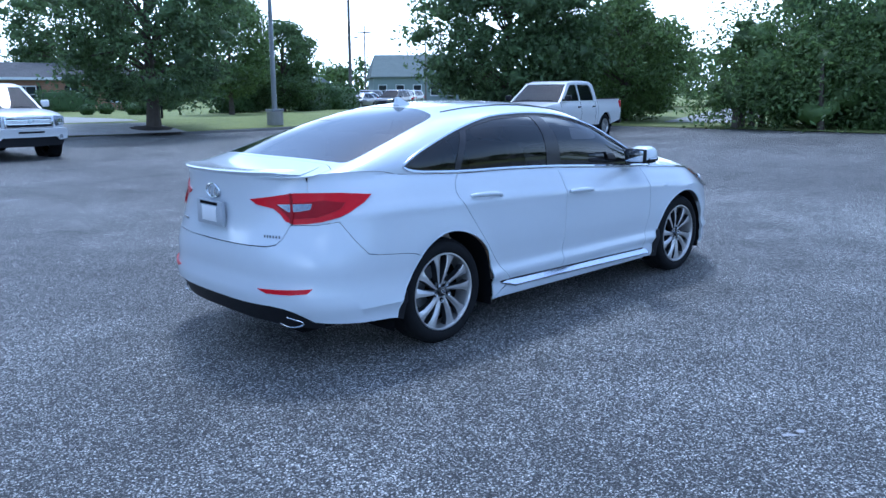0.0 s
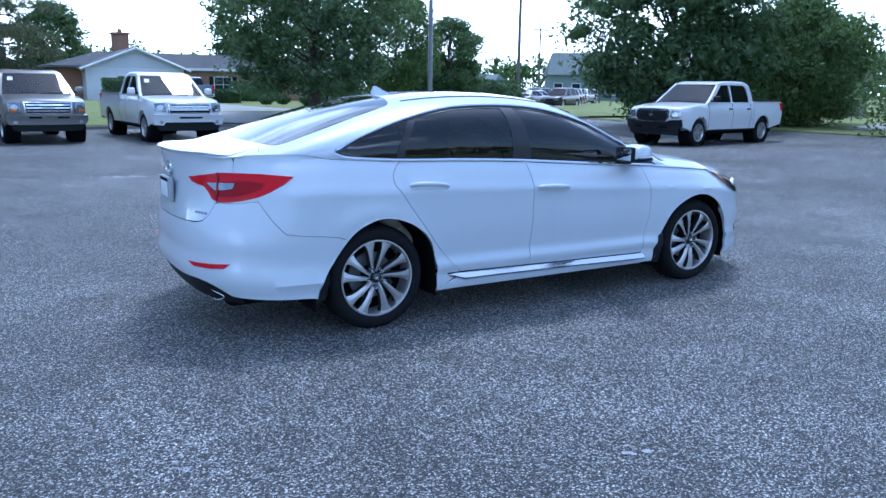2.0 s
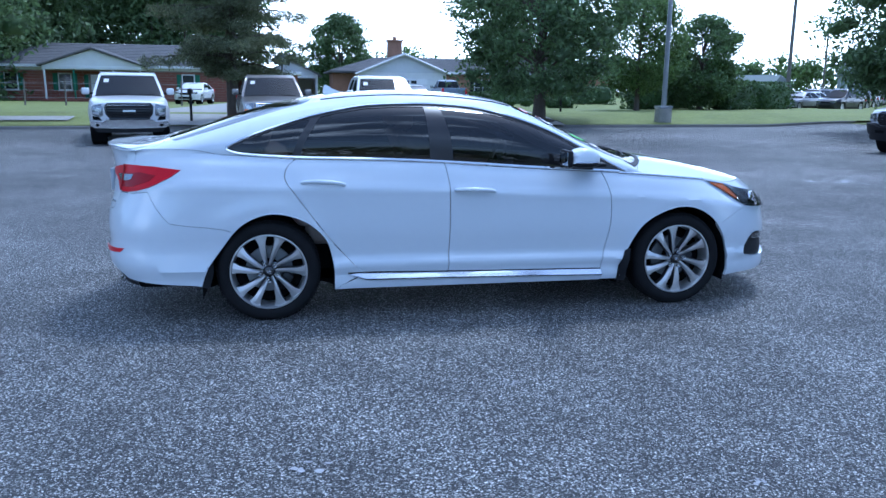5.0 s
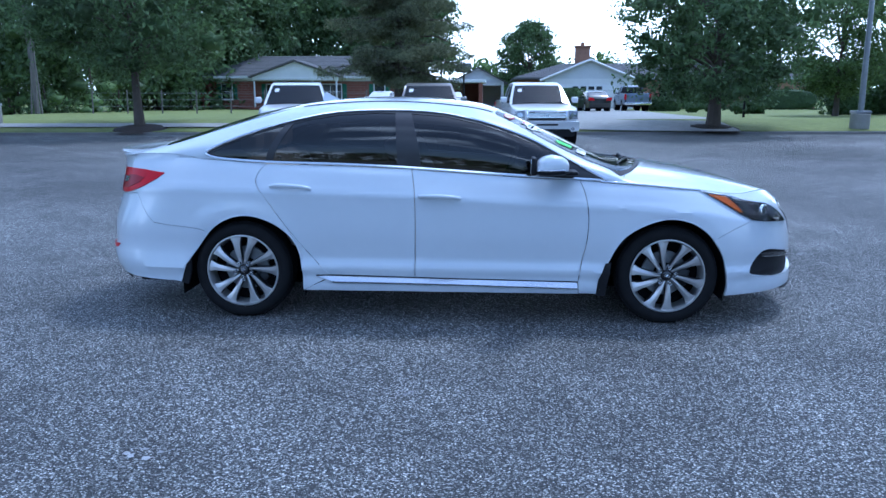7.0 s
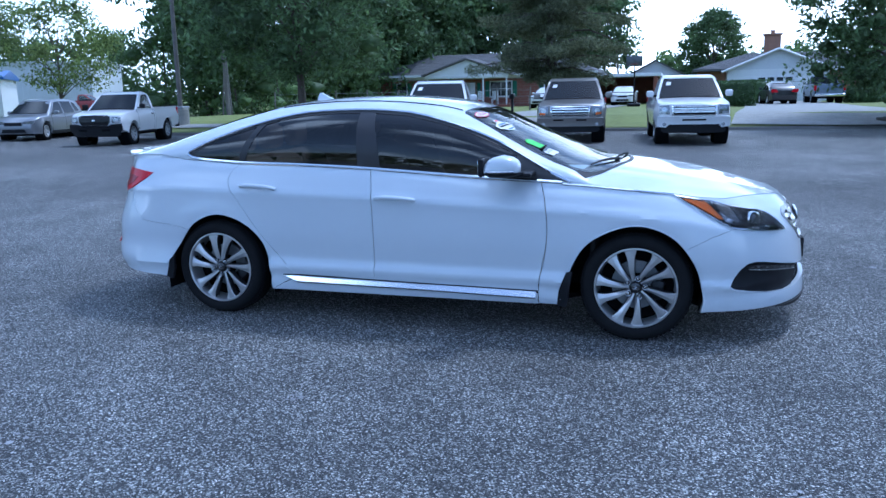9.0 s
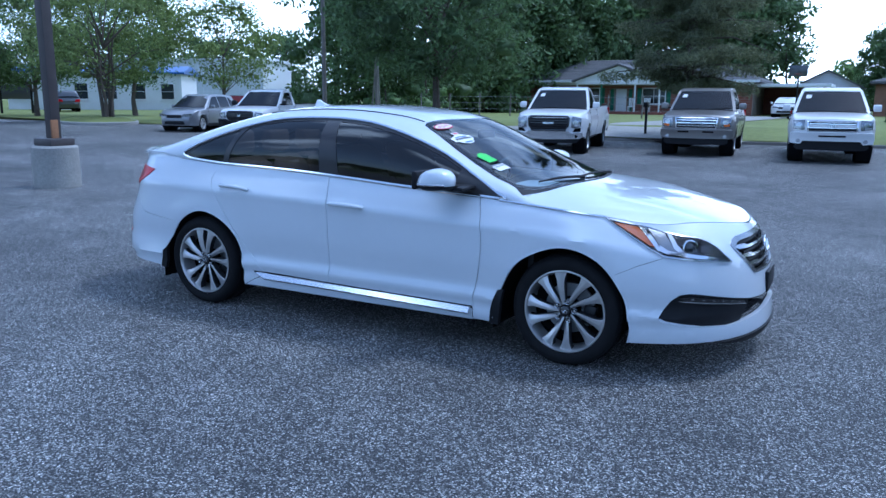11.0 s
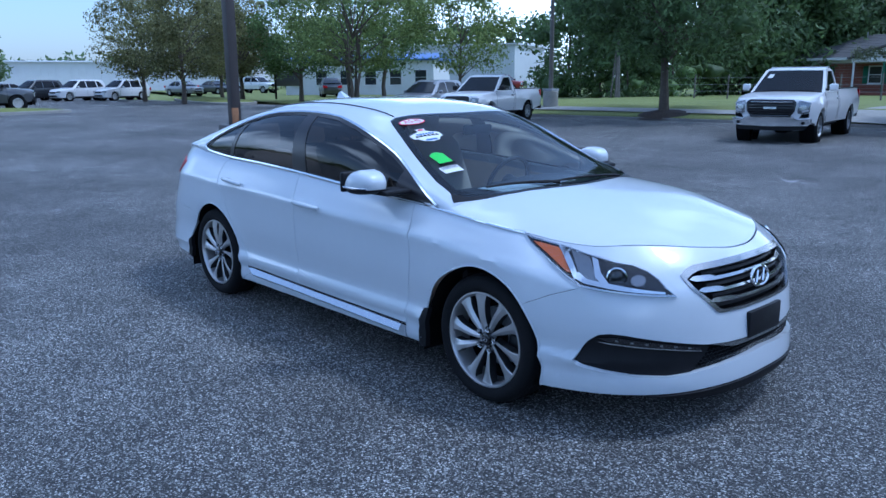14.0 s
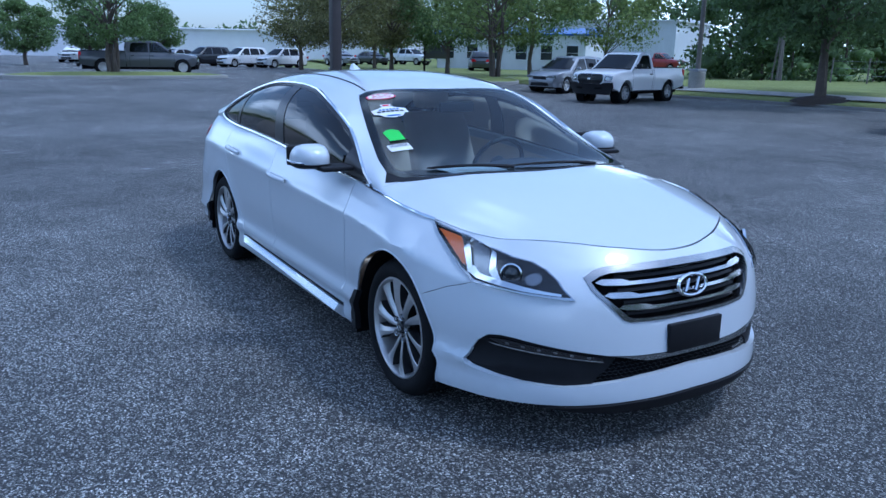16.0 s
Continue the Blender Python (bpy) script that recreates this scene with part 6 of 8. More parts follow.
# mailboxes
for x, y, mt, lb in ((13.8, 33.0, STICKER_WHITE, "white mailbox on a post by the kerb"), (-3.6, 26.2, BLACK_PLASTIC, "black mailbox on a post by the kerb")):
    mb = empty("mailbox", pose(x, y, lawn_z(x, y)), lb, "mailbox")
    part("post", boxed((-0.045, -0.045, -0.1), (0.045, 0.045, 1.05), 0.006), BLACK_PLASTIC, mb)
    part("body", boxed((-0.09, -0.24, 1.05), (0.09, 0.24, 1.27), 0.06, 3), mt, mb)

# vehicles far off
car_body(at(9.0, 54.0, 95), BLACK_PAINT, "dark saloon parked on the driveway", "sedan", 4.6, 1.45)
pickup(at(12.4, 57.5, 90), BLUE_PAINT, "old pale-blue pickup parked on the driveway", "reg", 3.3, "framed", CHROME, "steel")
car_body(at(-6.6, 51, -100), TRUCK_WHITE, "white saloon parked beside the brick house", "sedan", 4.5, 1.42)
car_body(at(-1.4, 57, -90), TRUCK_WHITE, "pale saloon in the carport", "sedan", 4.5, 1.42)
pickup(at(-42.0, 8.6, 83), GREY_PAINT, "dark-grey lifted crew-cab pickup parked side-on", "crew", 4.2, "tall", BLACK_PLASTIC, zr=0.45)
for k, (x, y, hd, pt, kd, lb) in enumerate([
        (-60, 20.0, -72, TRUCK_WHITE, "suv", "white sport-utility in the far row"), (-62, 17.2, -72, TRUCK_WHITE, "suv", "white sport-utility in the far row"),
        (-65, 14.8, -72, BLACK_PAINT, "suv", "black sport-utility in the far row"), (-68, 13.0, -72, SILVER_SUV, "sedan", "silver saloon in the far row"),
        (-77, 6.5, -24, TRUCK_WHITE, "sedan", "white saloon in the far row"), (-92, 0.5, 40, TRUCK_WHITE, "suv", "white vehicle far across the car park"), (-86, -2.5, 40, BLACK_PAINT, "sedan", "dark car far across the car park"),
        (-55, 38, 150, GREY_PAINT, "suv", "grey sport-utility beside the white office"), (-70, 32, 10, SILVER_SUV, "sedan", "silver car behind the verge trees"), (-75, 38, 10, BLACK_PAINT, "sedan", "dark car behind the verge trees"),
        (38.6, 50.2, 205, SILVER_SUV, "sedan", "silver car in the far row"), (41.0, 52.4, 205, TRUCK_WHITE, "sedan", "white car in the far row"), (40.2, 47.4, 205, BLACK_PAINT, "suv", "black car in the far row"), (43.4, 55.0, 205, GREY_PAINT, "suv", "grey car in the far row"), (50, 58, 205, SILVER_SUV, "sedan", "silver car in the far row"), (53, 61, 205, TRUCK_WHITE, "suv", "white car in the far row"), (44.5, 52, 205, BLACK_PAINT, "suv", "black car in the far row"), (47, 55, 205, GREY_PAINT, "sedan", "grey car in the far row"), (57, 64, 205, SILVER_SUV, "suv", "silver car in the far row")]):
    car_body(at(x, y, hd), pt, lb, kd, 4.6, 1.68 if kd == "suv" else 1.45)
pickup(at(-76, 44, 20), TRUCK_WHITE, "white pickup behind the verge trees", "crew", 3.6, "cross", CHROME)
pickup(at(-52, 60, 20), RED_PAINT, "red pickup beside the warehouse", "reg", 3.4, "tall", CHROME)

# pale scuffs on the asphalt
SCUFF = mat("pale_scuff", (0.34, 0.34, 0.35), 0.85, vary=0.35, scale=25, bump=0.3, bscale=120)
for k, (x, y, r) in enumerate([(0.231, -2.93, 0.055), (0.468, -1.71, 0.03), (-0.36, -1.2, 0.022), (1.18, -1.09, 0.03), (1.23, -2.19, 0.035), (0.074, -2.2, 0.03), (2.63, -3.6, 0.05), (3.5, -2.6, 0.035), (-1.5, -2.2, 0.03), (1.9, -3.35, 0.03), (-0.9, -3.2, 0.04), (4.6, 1.5, 0.05), (6.5, 0.6, 0.07), (0.0, 9.0, 0.2), (9.5, 6.0, 0.3), (-5.0, -0.5, 0.08)]):
    rng = np.random.default_rng(900 + k)
    bm = bmesh.new()
    for j in range(14):
        px, py = x + rng.normal() * r, y + rng.normal() * r * 0.7
        q = r * (0.10 + 0.28 * rng.random())
        n = 7
        a0 = rng.random() * 6
        bm.faces.new([bm.verts.new((px + q * (0.6 + 0.6 * rng.random()) * math.cos(a0 + 2 * math.pi * i / n), py + q * (0.6 + 0.6 * rng.random()) * math.sin(a0 + 2 * math.pi * i / n), lot_z(px, py) + 0.004 + 0.0003 * j)) for i in range(n)])
    tagged(finish(bm, "scuff_mark", SCUFF, smooth=None), "chalky pale scuff on the asphalt", "stain", "asphalt scuffs", kind="stuff")


# ---- the white saloon: its surface ----
# x runs to the nose from the rear axle, y to the car's left, z up
ZB = table([(-1.06, 1.035), (-0.84, 1.045), (-0.6, 1.058), (-0.35, 1.066), (-0.16, 1.058), (0.13, 1.04), (0.65, 1.028), (1.12, 1.008), (1.4, 0.99), (1.77, 0.965), (2.13, 0.945), (2.43, 0.928), (2.7, 0.908), (2.9, 0.889), (3.03, 0.872), (3.15, 0.842), (3.3, 0.803), (3.45, 0.783), (3.6, 0.775), (3.85, 0.74)])
ZT = table([(-1.08, 1.075), (-0.95, 1.09), (-0.81, 1.112), (-0.565, 1.178), (-0.274, 1.274), (0.078, 1.375), (0.339, 1.426), (0.682, 1.460), (1.02, 1.467), (1.36, 1.447), (1.569, 1.419), (1.737, 1.372), (1.99, 1.258), (2.2, 1.158), (2.414, 1.062), (2.55, 1.030), (2.695, 1.012), (3.042, 0.962), (3.378, 0.887), (3.55, 0.838), (3.632, 0.812), (3.7, 0.775), (3.8, 0.70)])
WB = table([(-1.06, 0.74), (-0.8, 0.765), (-0.5, 0.785), (-0.25, 0.795), (0.0, 0.81), (0.5, 0.833), (1.2, 0.845), (1.8, 0.838), (2.2, 0.822), (2.6, 0.83), (2.9, 0.85), (3.3, 0.86), (3.8, 0.86)])
PROF = table([(0, 0.914), (0.045, 0.921), (0.075, 0.913), (0.12, 0.902), (0.20, 0.906), (0.35, 0.920), (0.45, 0.9245), (0.60, 0.9275), (0.70, 0.9305), (0.755, 0.9330), (0.785, 0.9215), (0.85, 0.9020), (0.90, 0.888), (0.96, 0.866), (1.0, 0.845)])
LOW = table([(0.10, 0.80), (0.15, 0.862), (0.19, 0.892), (0.235, 0.908), (0.27, 0.904), (0.30, 0.900), (0.33, 0.912)])
NTOP = table([(-1.1, 2.4), (-0.6, 2.5), (-0.2, 2.8), (0.3, 3.0), (1.8, 3.0), (2.3, 2.9), (2.7, 3.6), (3.0, 4.2), (3.3, 4.4), (3.8, 3.6)])
XSF = table([(0.10, 2.97), (0.5, 2.95), (0.7, 2.8), (0.88, 2.62), (1.0, 2.6)])
XEF = table([(0.10, 3.66), (0.15, 3.77), (0.19, 3.81), (0.25, 3.82), (0.32, 3.812), (0.43, 3.80), (0.55, 3.785), (0.63, 3.768), (0.70, 3.735), (0.76, 3.695), (0.80, 3.655), (0.82, 3.63), (0.85, 3.58), (0.90, 3.50)])
XSR = table([(0.1, -0.42), (0.6, -0.38), (0.8, -0.34), (1.1, -0.30)])
XER = table([(0.15, -0.93), (0.22, -0.99), (0.32, -1.045), (0.44, -1.072), (0.465, -1.070), (0.485, -1.060), (0.58, -1.068), (0.70, -1.058), (0.78, -1.036), (0.90, -1.022), (1.0, -1.028), (1.06, -1.045), (1.10, -1.05)])
PR = table([(0.1, 3.0), (0.5, 3.0), (0.8, 2.6), (1.1, 2.5)])
QR = table([(0.1, 3.0), (0.5, 3.0), (0.8, 2.5), (1.1, 2.4)])
PF, QF = 2.2, 2.35
SF, SR = 4.4, -1.9
AXLE_F, AXLE_R, HUB, TYRE_R = 2.805, 0.0, 0.325, 0.328


def crown(x):
    """How far the section is a soft crown with a creased edge (hood) and not a rolled one."""
    t = max(0.0, min(1.0, (x - 2.36) / 0.26))
    return t * t * (3 - 2 * t)


def half_width(x, z):
    if z <= 0.33:
        w = LOW(z)
    else:
        h = min(1.0, (z - 0.33) / (ZB(x) - 0.33))
        w = PROF(h) - (0.845 - WB(x)) * h * h
    if x < -0.2:
        w += 0.011 * min(1.0, (-0.2 - x) / 0.12) * max(0.0, min(1.0, (0.485 - z) / 0.02)) * min(1.0, max(0.0, (z - 0.2) / 0.2))
    for ax in (AXLE_F, AXLE_R):
        d = math.hypot(x - ax, z - HUB)
        w += 0.010 * math.exp(-((d - 0.40) / 0.07) ** 2)
    return w


def ring(s, z):
    """The body's side, wrapped round both bumpers: x and half width at station s and height z."""
    xf, xr = XSF(z), XSR(z)
    if s > xf:
        t = min(1.0, (s - xf) / (SF - xf)) * math.pi / 2
        x = xf + (XEF(z) - xf) * math.sin(t) ** (2 / PF)
        return x, half_width(min(x, 3.3), z) * max(0.0, math.cos(t)) ** (2 / QF)
    if s < xr:
        t = min(1.0, (xr - s) / (xr - SR)) * math.pi / 2
        x = xr + (XER(z) - xr) * math.sin(t) ** (2 / PR(z))
        return x, half_width(x, z) * max(0.0, math.cos(t)) ** (2 / QR(z))
    return s, half_width(s, z)


def end_width(x, z):
    """Half width at x, with the ends rounded off."""
    xf, xr = XSF(z), XSR(z)
    w = half_width(min(x, 3.3), z)
    if x > xf:
        return w * max(0.0, 1 - min(1, (x - xf) / (XEF(z) - xf)) ** PF) ** (1 / QF)
    if x < xr:
        return w * max(0.0, 1 - min(1, (xr - x) / (xr - XER(z))) ** PR(z)) ** (1 / QR(z))
    return w


def dome_width(x):
    """Half width of the upper body's foot; the deck runs on past the rear edge, where the tail cuts it off."""
    z, xr = ZB(x), XSR(ZB(x))
    if x < xr:
        return half_width(x, z) * max(0.0, 1 - ((xr - x) / (xr + 1.45)) ** 2.6) ** (1 / 2.4)
    w = end_width(x, z)
    if x > 2.9:
        k = min(1.0, (x - 2.9) / 0.35)
        w += k * ((w ** 8 + 0.66 ** 8) ** 0.125 - w)
    return w


def top(x, y):
    """Height of the hood, glass, roof and deck."""
    zb, zt, n = ZB(x), ZT(x), NTOP(x)
    w = max(0.02, dome_width(x))
    g = max(0.0, 1 - min(1.0, abs(y) / w) ** n)
    return zb + (zt - zb) * (g ** (1 / n) * (1 - crown(x)) + g * crown(x))


def upper_half(x, z):
    """Half width of the glasshouse at height z."""
    zb, zt, n = ZB(x), ZT(x), NTOP(x)
    return dome_width(x) * max(0.0, 1 - max(0.0, min(1.0, (z - zb) / max(1e-6, zt - zb))) ** n) ** (1 / n)


def ztop(s):
    """Where the side ends and the top begins."""
    lo, hi = 0.5, 1.14
    for _ in range(30):
        mid = (lo + hi) / 2
        x, y = ring(s, mid)
        if top(x, y) > mid:
            lo = mid
        else:
            hi = mid
    return lo


def wrap(s, z, out=0.0):
    """A place on the body's side; past either bumper's middle it runs on along the car's left side."""
    sign = -1
    if s > SF:
        s, sign = 2 * SF - s, 1
    elif s < SR:
        s, sign = 2 * SR - s, 1
    x, y = ring(s, z)
    if out:
        e = 0.004
        xa, ya = ring(s + e, z); xb, yb = ring(s - e, z)
        xc, yc = ring(s, z + e); xd, yd = ring(s, z - e)
        n = Vector((xa - xb, ya - yb, 0)).cross(Vector((xc - xd, yc - yd, 2 * e)))
        if n.length > 1e-9:
            n.normalize()
            if n.dot(Vector((x - 1.4, y * 3, 0))) < 0:
                n = -n
            x, y, z = x + n.x * out, max(0.0, y + n.y * out) if abs(y) > 1e-6 else y, z + n.z * out
    return Vector((x, sign * y, z))


def phi_z(x, z):
    f = max(0.0, min(1.0, (z - ZB(x)) / (ZT(x) - ZB(x))))
    return math.asin(f ** (NTOP(x) / 2))


def phi_y(x, y):
    """The section angle at a plan place; the right side (y < 0) runs from 0, the left side to pi."""
    f = min(1.0, abs(y) / max(1e-4, dome_width(x)))
    a = math.acos(f ** (NTOP(x) / 2))
    return a if y <= 0 else math.pi - a


def dome(x, a, out=0.0):
    """A place on the upper body at x and section angle a."""
    sign = -1 if a <= math.pi / 2 else 1
    b = a if sign < 0 else math.pi - a
    b = max(0.0, min(math.pi / 2, b))
    zb, zt, n = ZB(x), ZT(x), NTOP(x)
    def lift(xx, bb):
        k, m = crown(xx), NTOP(xx)
        return ZB(xx) + (ZT(xx) - ZB(xx)) * ((1 - k) * math.sin(bb) ** (2 / m) + k * math.sin(bb) ** 2)
    y, z = dome_width(x) * math.cos(b) ** (2 / n), lift(x, b)
    if out:
        e = 0.01
        c = max(0.02, min(math.pi / 2 - 0.02, b))

        def q(xx, aa):
            m = NTOP(xx)
            return Vector((xx, dome_width(xx) * math.cos(aa) ** (2 / m), lift(xx, aa)))
        nrm = (q(x + e, c) - q(x - e, c)).cross(q(x, c + e) - q(x, c - e))
        nrm.normalize()
        if nrm.dot(Vector((0, 0.3, 1))) < 0:
            nrm = -nrm
        x, y, z = x + nrm.x * out, y + nrm.y * out * (1 if b < math.pi / 2 - 1e-3 else 0), z + nrm.z * out
    return Vector((x, sign * y, z))


def mid_of(c):
    return (max(-0.5, min(3.1, c.x)), 0, 0.62)


CAR = empty("saloon_car", pose(0, 0, 0), "white pearl four-door saloon with dark tinted windows, parked on asphalt", "car")


def side_panel(name, poly, material=None, out=0.0, thick=0.008, du=0.045, dv=0.045, holes=(), both=True, parent=None, label="", smooth=35):
    """A body panel on the right side, and its mirror on the left."""
    obs = []
    for flip in ((1, -1) if both else (1,)):
        def place(s, z):
            v = wrap(s, z, out)
            return Vector((v.x, v.y * flip, v.z))
        bm = skin(cut_grid(poly, du, dv, holes), place, thick, mid_of)
        obs.append(part(name, bm, material or PAINT, parent or CAR, label, smooth))
    return obs


def dome_panel(name, poly, material=None, out=0.0, thick=0.008, du=0.05, dv=0.06, holes=(), both=False, parent=None, label="", smooth=35):
    obs = []
    for flip in ((1, -1) if both else (1,)):
        def place(x, a):
            v = dome(x, a, out)
            return Vector((v.x, v.y * flip, v.z))
        bm = skin(cut_grid(poly, du, dv, holes), place, thick, mid_of)
        obs.append(part(name, bm, material or PAINT, parent or CAR, label, smooth))
    return obs


# panel edges, as (station, height)
B_LINE = spline([(1.138, 1.006), (1.161, 0.867), (1.167, 0.646), (1.163, 0.46), (1.160, 0.290)], 5)
R_EDGE = spline([(0.183, 1.034), (0.132, 0.987), (0.117, 0.913), (0.18, 0.82), (0.287, 0.671), (0.431, 0.483), (0.541, 0.362), (0.61, 0.302)], 5)
F_EDGE = spline([(2.231, 0.938), (2.264, 0.838), (2.283, 0.692), (2.274, 0.544), (2.243, 0.394), (2.228, 0.275)], 5)
ARCH_R = spline([(0.418, 0.204), (0.412, 0.368), (0.360, 0.54), (0.220, 0.66), (0.024, 0.705), (-0.16, 0.635), (-0.295, 0.475), (-0.375, 0.36), (-0.41, 0.252)], 6)
ARCH_F = spline([(2.361, 0.204), (2.415, 0.413), (2.533, 0.601), (2.778, 0.706), (2.985, 0.648), (3.13, 0.478), (3.178, 0.292), (3.168, 0.202)], 6)
G = 0.0022


def belt(x0, x1, drop=0.004, n=16):
    return [(x, ZB(x) - drop) for x in np.linspace(x0, x1, n)]


def shoulder(s0, s1, drop=0.003, n=30):
    return [(s, ztop(s) - drop) for s in np.linspace(s0, s1, n)]


rear_door = side_panel("rear_door", [(a + G, b) for a, b in R_EDGE] + [(x, 0.302 - 0.013 * (x - 0.61) / 0.55) for x in (0.8, 1.0)] + [(a - G, b) for a, b in B_LINE[::-1]] + belt(1.13, 0.19)[1:-1], dv=0.024)
front_door = side_panel("front_door", [(a + G, b) for a, b in B_LINE] + [(1.4, 0.287), (1.8, 0.281), (2.1, 0.277)] + [(a - G, b) for a, b in F_EDGE[::-1]] + belt(2.22, 1.15)[1:-1], dv=0.024)
i_f = next(i for i, p in enumerate(ARCH_F) if p[0] > 3.06)
FEND_FRONT = [(3.10, 0.590), (3.22, 0.640), (3.376, 0.684), (3.286, 0.723), (3.196, 0.775), (3.095, 0.841), (3.06, 0.874)]
side_panel("front_fender", [(a + G, b) for a, b in F_EDGE] + [(2.235, 0.206)] + ARCH_F[:i_f + 1] + FEND_FRONT + shoulder(3.04, 2.24, 0.003, 16), dv=0.024)
LAMP_SEAM = [(-0.235, 0.600), (-0.27, 0.612), (-0.40, 0.630), (-0.56, 0.651), (-0.70, 0.745), (-0.82, 0.838), (-1.0, 0.822), (-1.2, 0.820), (-1.12, 0.90), (-1.02, 0.985), (-0.966, 1.044)]
i_r = next(i for i, p in enumerate(ARCH_R) if p[0] < -0.20)
side_panel("rear_quarter_panel", [(a - G, b) for a, b in R_EDGE[1:]] + [(0.60, 0.298), (0.50, 0.250), (0.424, 0.206)] + ARCH_R[1:i_r + 1] + LAMP_SEAM + shoulder(-0.95, 0.175, 0.003, 24), dv=0.026)
side_panel("sill", [(0.424, 0.204), (1.0, 0.204), (1.7, 0.204), (2.230, 0.204), (2.226, 0.268), (1.8, 0.276), (1.16, 0.285), (0.62, 0.296), (0.50, 0.245)], out=0.004, du=0.1)
MOULD = spline([(0.508, 0.299), (0.56, 0.305), (0.652, 0.303), (1.0, 0.296)], 3) + [(1.405, 0.288), (1.8, 0.283), (2.219, 0.277), (2.222, 0.247), (1.8, 0.252), (1.406, 0.258), (1.0, 0.263), (0.615, 0.266)]
for flip in (1, -1):
    # the moulding leans out towards its foot
    bm = skin(cut_grid(MOULD, 0.1, 0.02), lambda s, z: Vector((1, flip, 1)) * wrap(s, z, 0.008 + 0.75 * (0.305 - z)), 0.014, mid_of)
    part("sill_moulding", bm, mat("brushed_sill_metal", (0.78, 0.79, 0.81), 0.16, 1.0, vary=0.06, scale=20), CAR, "polished sill moulding", 35)
# black strip stands in for the shadow line along the moulding's top edge
side_panel("sill_shadow_strip", [(0.50, 0.309), (0.652, 0.311), (1.0, 0.304), (1.405, 0.296), (1.8, 0.291), (2.225, 0.285), (2.225, 0.277), (1.8, 0.283), (1.405, 0.288), (1.0, 0.296), (0.652, 0.303), (0.50, 0.296)], BLACK_PLASTIC, out=0.003, thick=0.004, du=0.1, dv=0)

# rear bumper, trunk lid, valance
TRUNK_LOW = [(-0.966, 1.044), (-1.02, 0.985), (-1.12, 0.90), (-1.223, 0.815), (-1.286, 0.742), (-1.345, 0.710), (-1.43, 0.697), (-1.65, 0.692), (-1.9, 0.690)]


def both_ways(half, mid):
    """A right-hand run of points to the middle, carried on over the left."""
    return half + [(2 * mid - a, b) for a, b in half[::-1]]


VAL_TOP = [(-0.43, 0.258), (-0.75, 0.272), (-1.0, 0.283), (-1.071, 0.289), (-1.16, 0.32), (-1.252, 0.346), (-1.35, 0.362), (-1.462, 0.368), (-1.70, 0.362), (-1.9, 0.360)]
seam_low = [(a - 0.001, b - 0.003) for a, b in LAMP_SEAM[:-3]]
trunk_low = [(a, b - 0.003) for a, b in TRUNK_LOW[3:]]
up = seam_low + trunk_low
lo = ARCH_R[i_r:] + VAL_TOP
poly = [(a, b) for a, b in up] + [(2 * SR - a, b) for a, b in up[::-1]] + [(2 * SR - a, b) for a, b in lo[:-1]] + [(a, b) for a, b in lo[::-1]]
REFL = [(-1.04, 0.479), (-1.20, 0.472), (-1.555, 0.460), (-1.47, 0.440), (-1.25, 0.444), (-1.095, 0.454)]
rb = side_panel("rear_bumper", poly, both=False, thick=0.012, du=0.05, dv=0.05)[0]
side_panel("reflector", REFL, RED_LENS, out=0.004, thick=0.006, du=0.05, dv=0, parent=rb, label="slim red reflector")
low = [(a, b - 0.004) for a, b in VAL_TOP[2:]]
side_panel("rear_valance", both_ways(low, SR) + [(2 * SR - low[0][0], 0.235)] + [(s, 0.235) for s in np.linspace(2 * SR - low[0][0] + 0.1, low[0][0] - 0.1, 18)][::1] + [(low[0][0], 0.235)], BLACK_PLASTIC, out=-0.018, both=False, label="black rear valance")
for sgn in (-1, 1):
    # oval exhaust tips, set into the valance
    c = Vector((-0.925, sgn * 0.60, 0.272))
    ring_pts = [Vector((c.x - 0.02 + 0.045 * abs(math.cos(a)) ** 2 * (1 if sgn * math.cos(a) > 0 else 0), c.y + 0.095 * math.cos(a), c.z + 0.026 * math.sin(a))) for a in np.linspace(0, 2 * math.pi, 25)[:-1]]
    ex = part("exhaust_tip", tube(bmesh.new(), ring_pts, 0.005, 8, closed=True), SATIN_CHROME, CAR, "oval chrome exhaust tip")
    bm = bmesh.new()
    q = [bm.verts.new(v + Vector((0.03, 0, 0))) for v in ring_pts]
    bm.faces.new(q)
    part("pipe", bm, DARK, ex)
face = [(a - 0.001, b + 0.002) for a, b in TRUNK_LOW]
tops = [(s, ztop(s) - 0.002) for s in np.linspace(SR, -0.98, 18)]
trunk = side_panel("trunk_lid", face[:-1] + [(SR, 0.693)] + [(2 * SR - a, b) for a, b in face[:-1][::-1]] + [(2 * SR - a, b) for a, b in tops[::-1]][:-1] + tops, both=False, du=0.05, dv=0.05)[0]

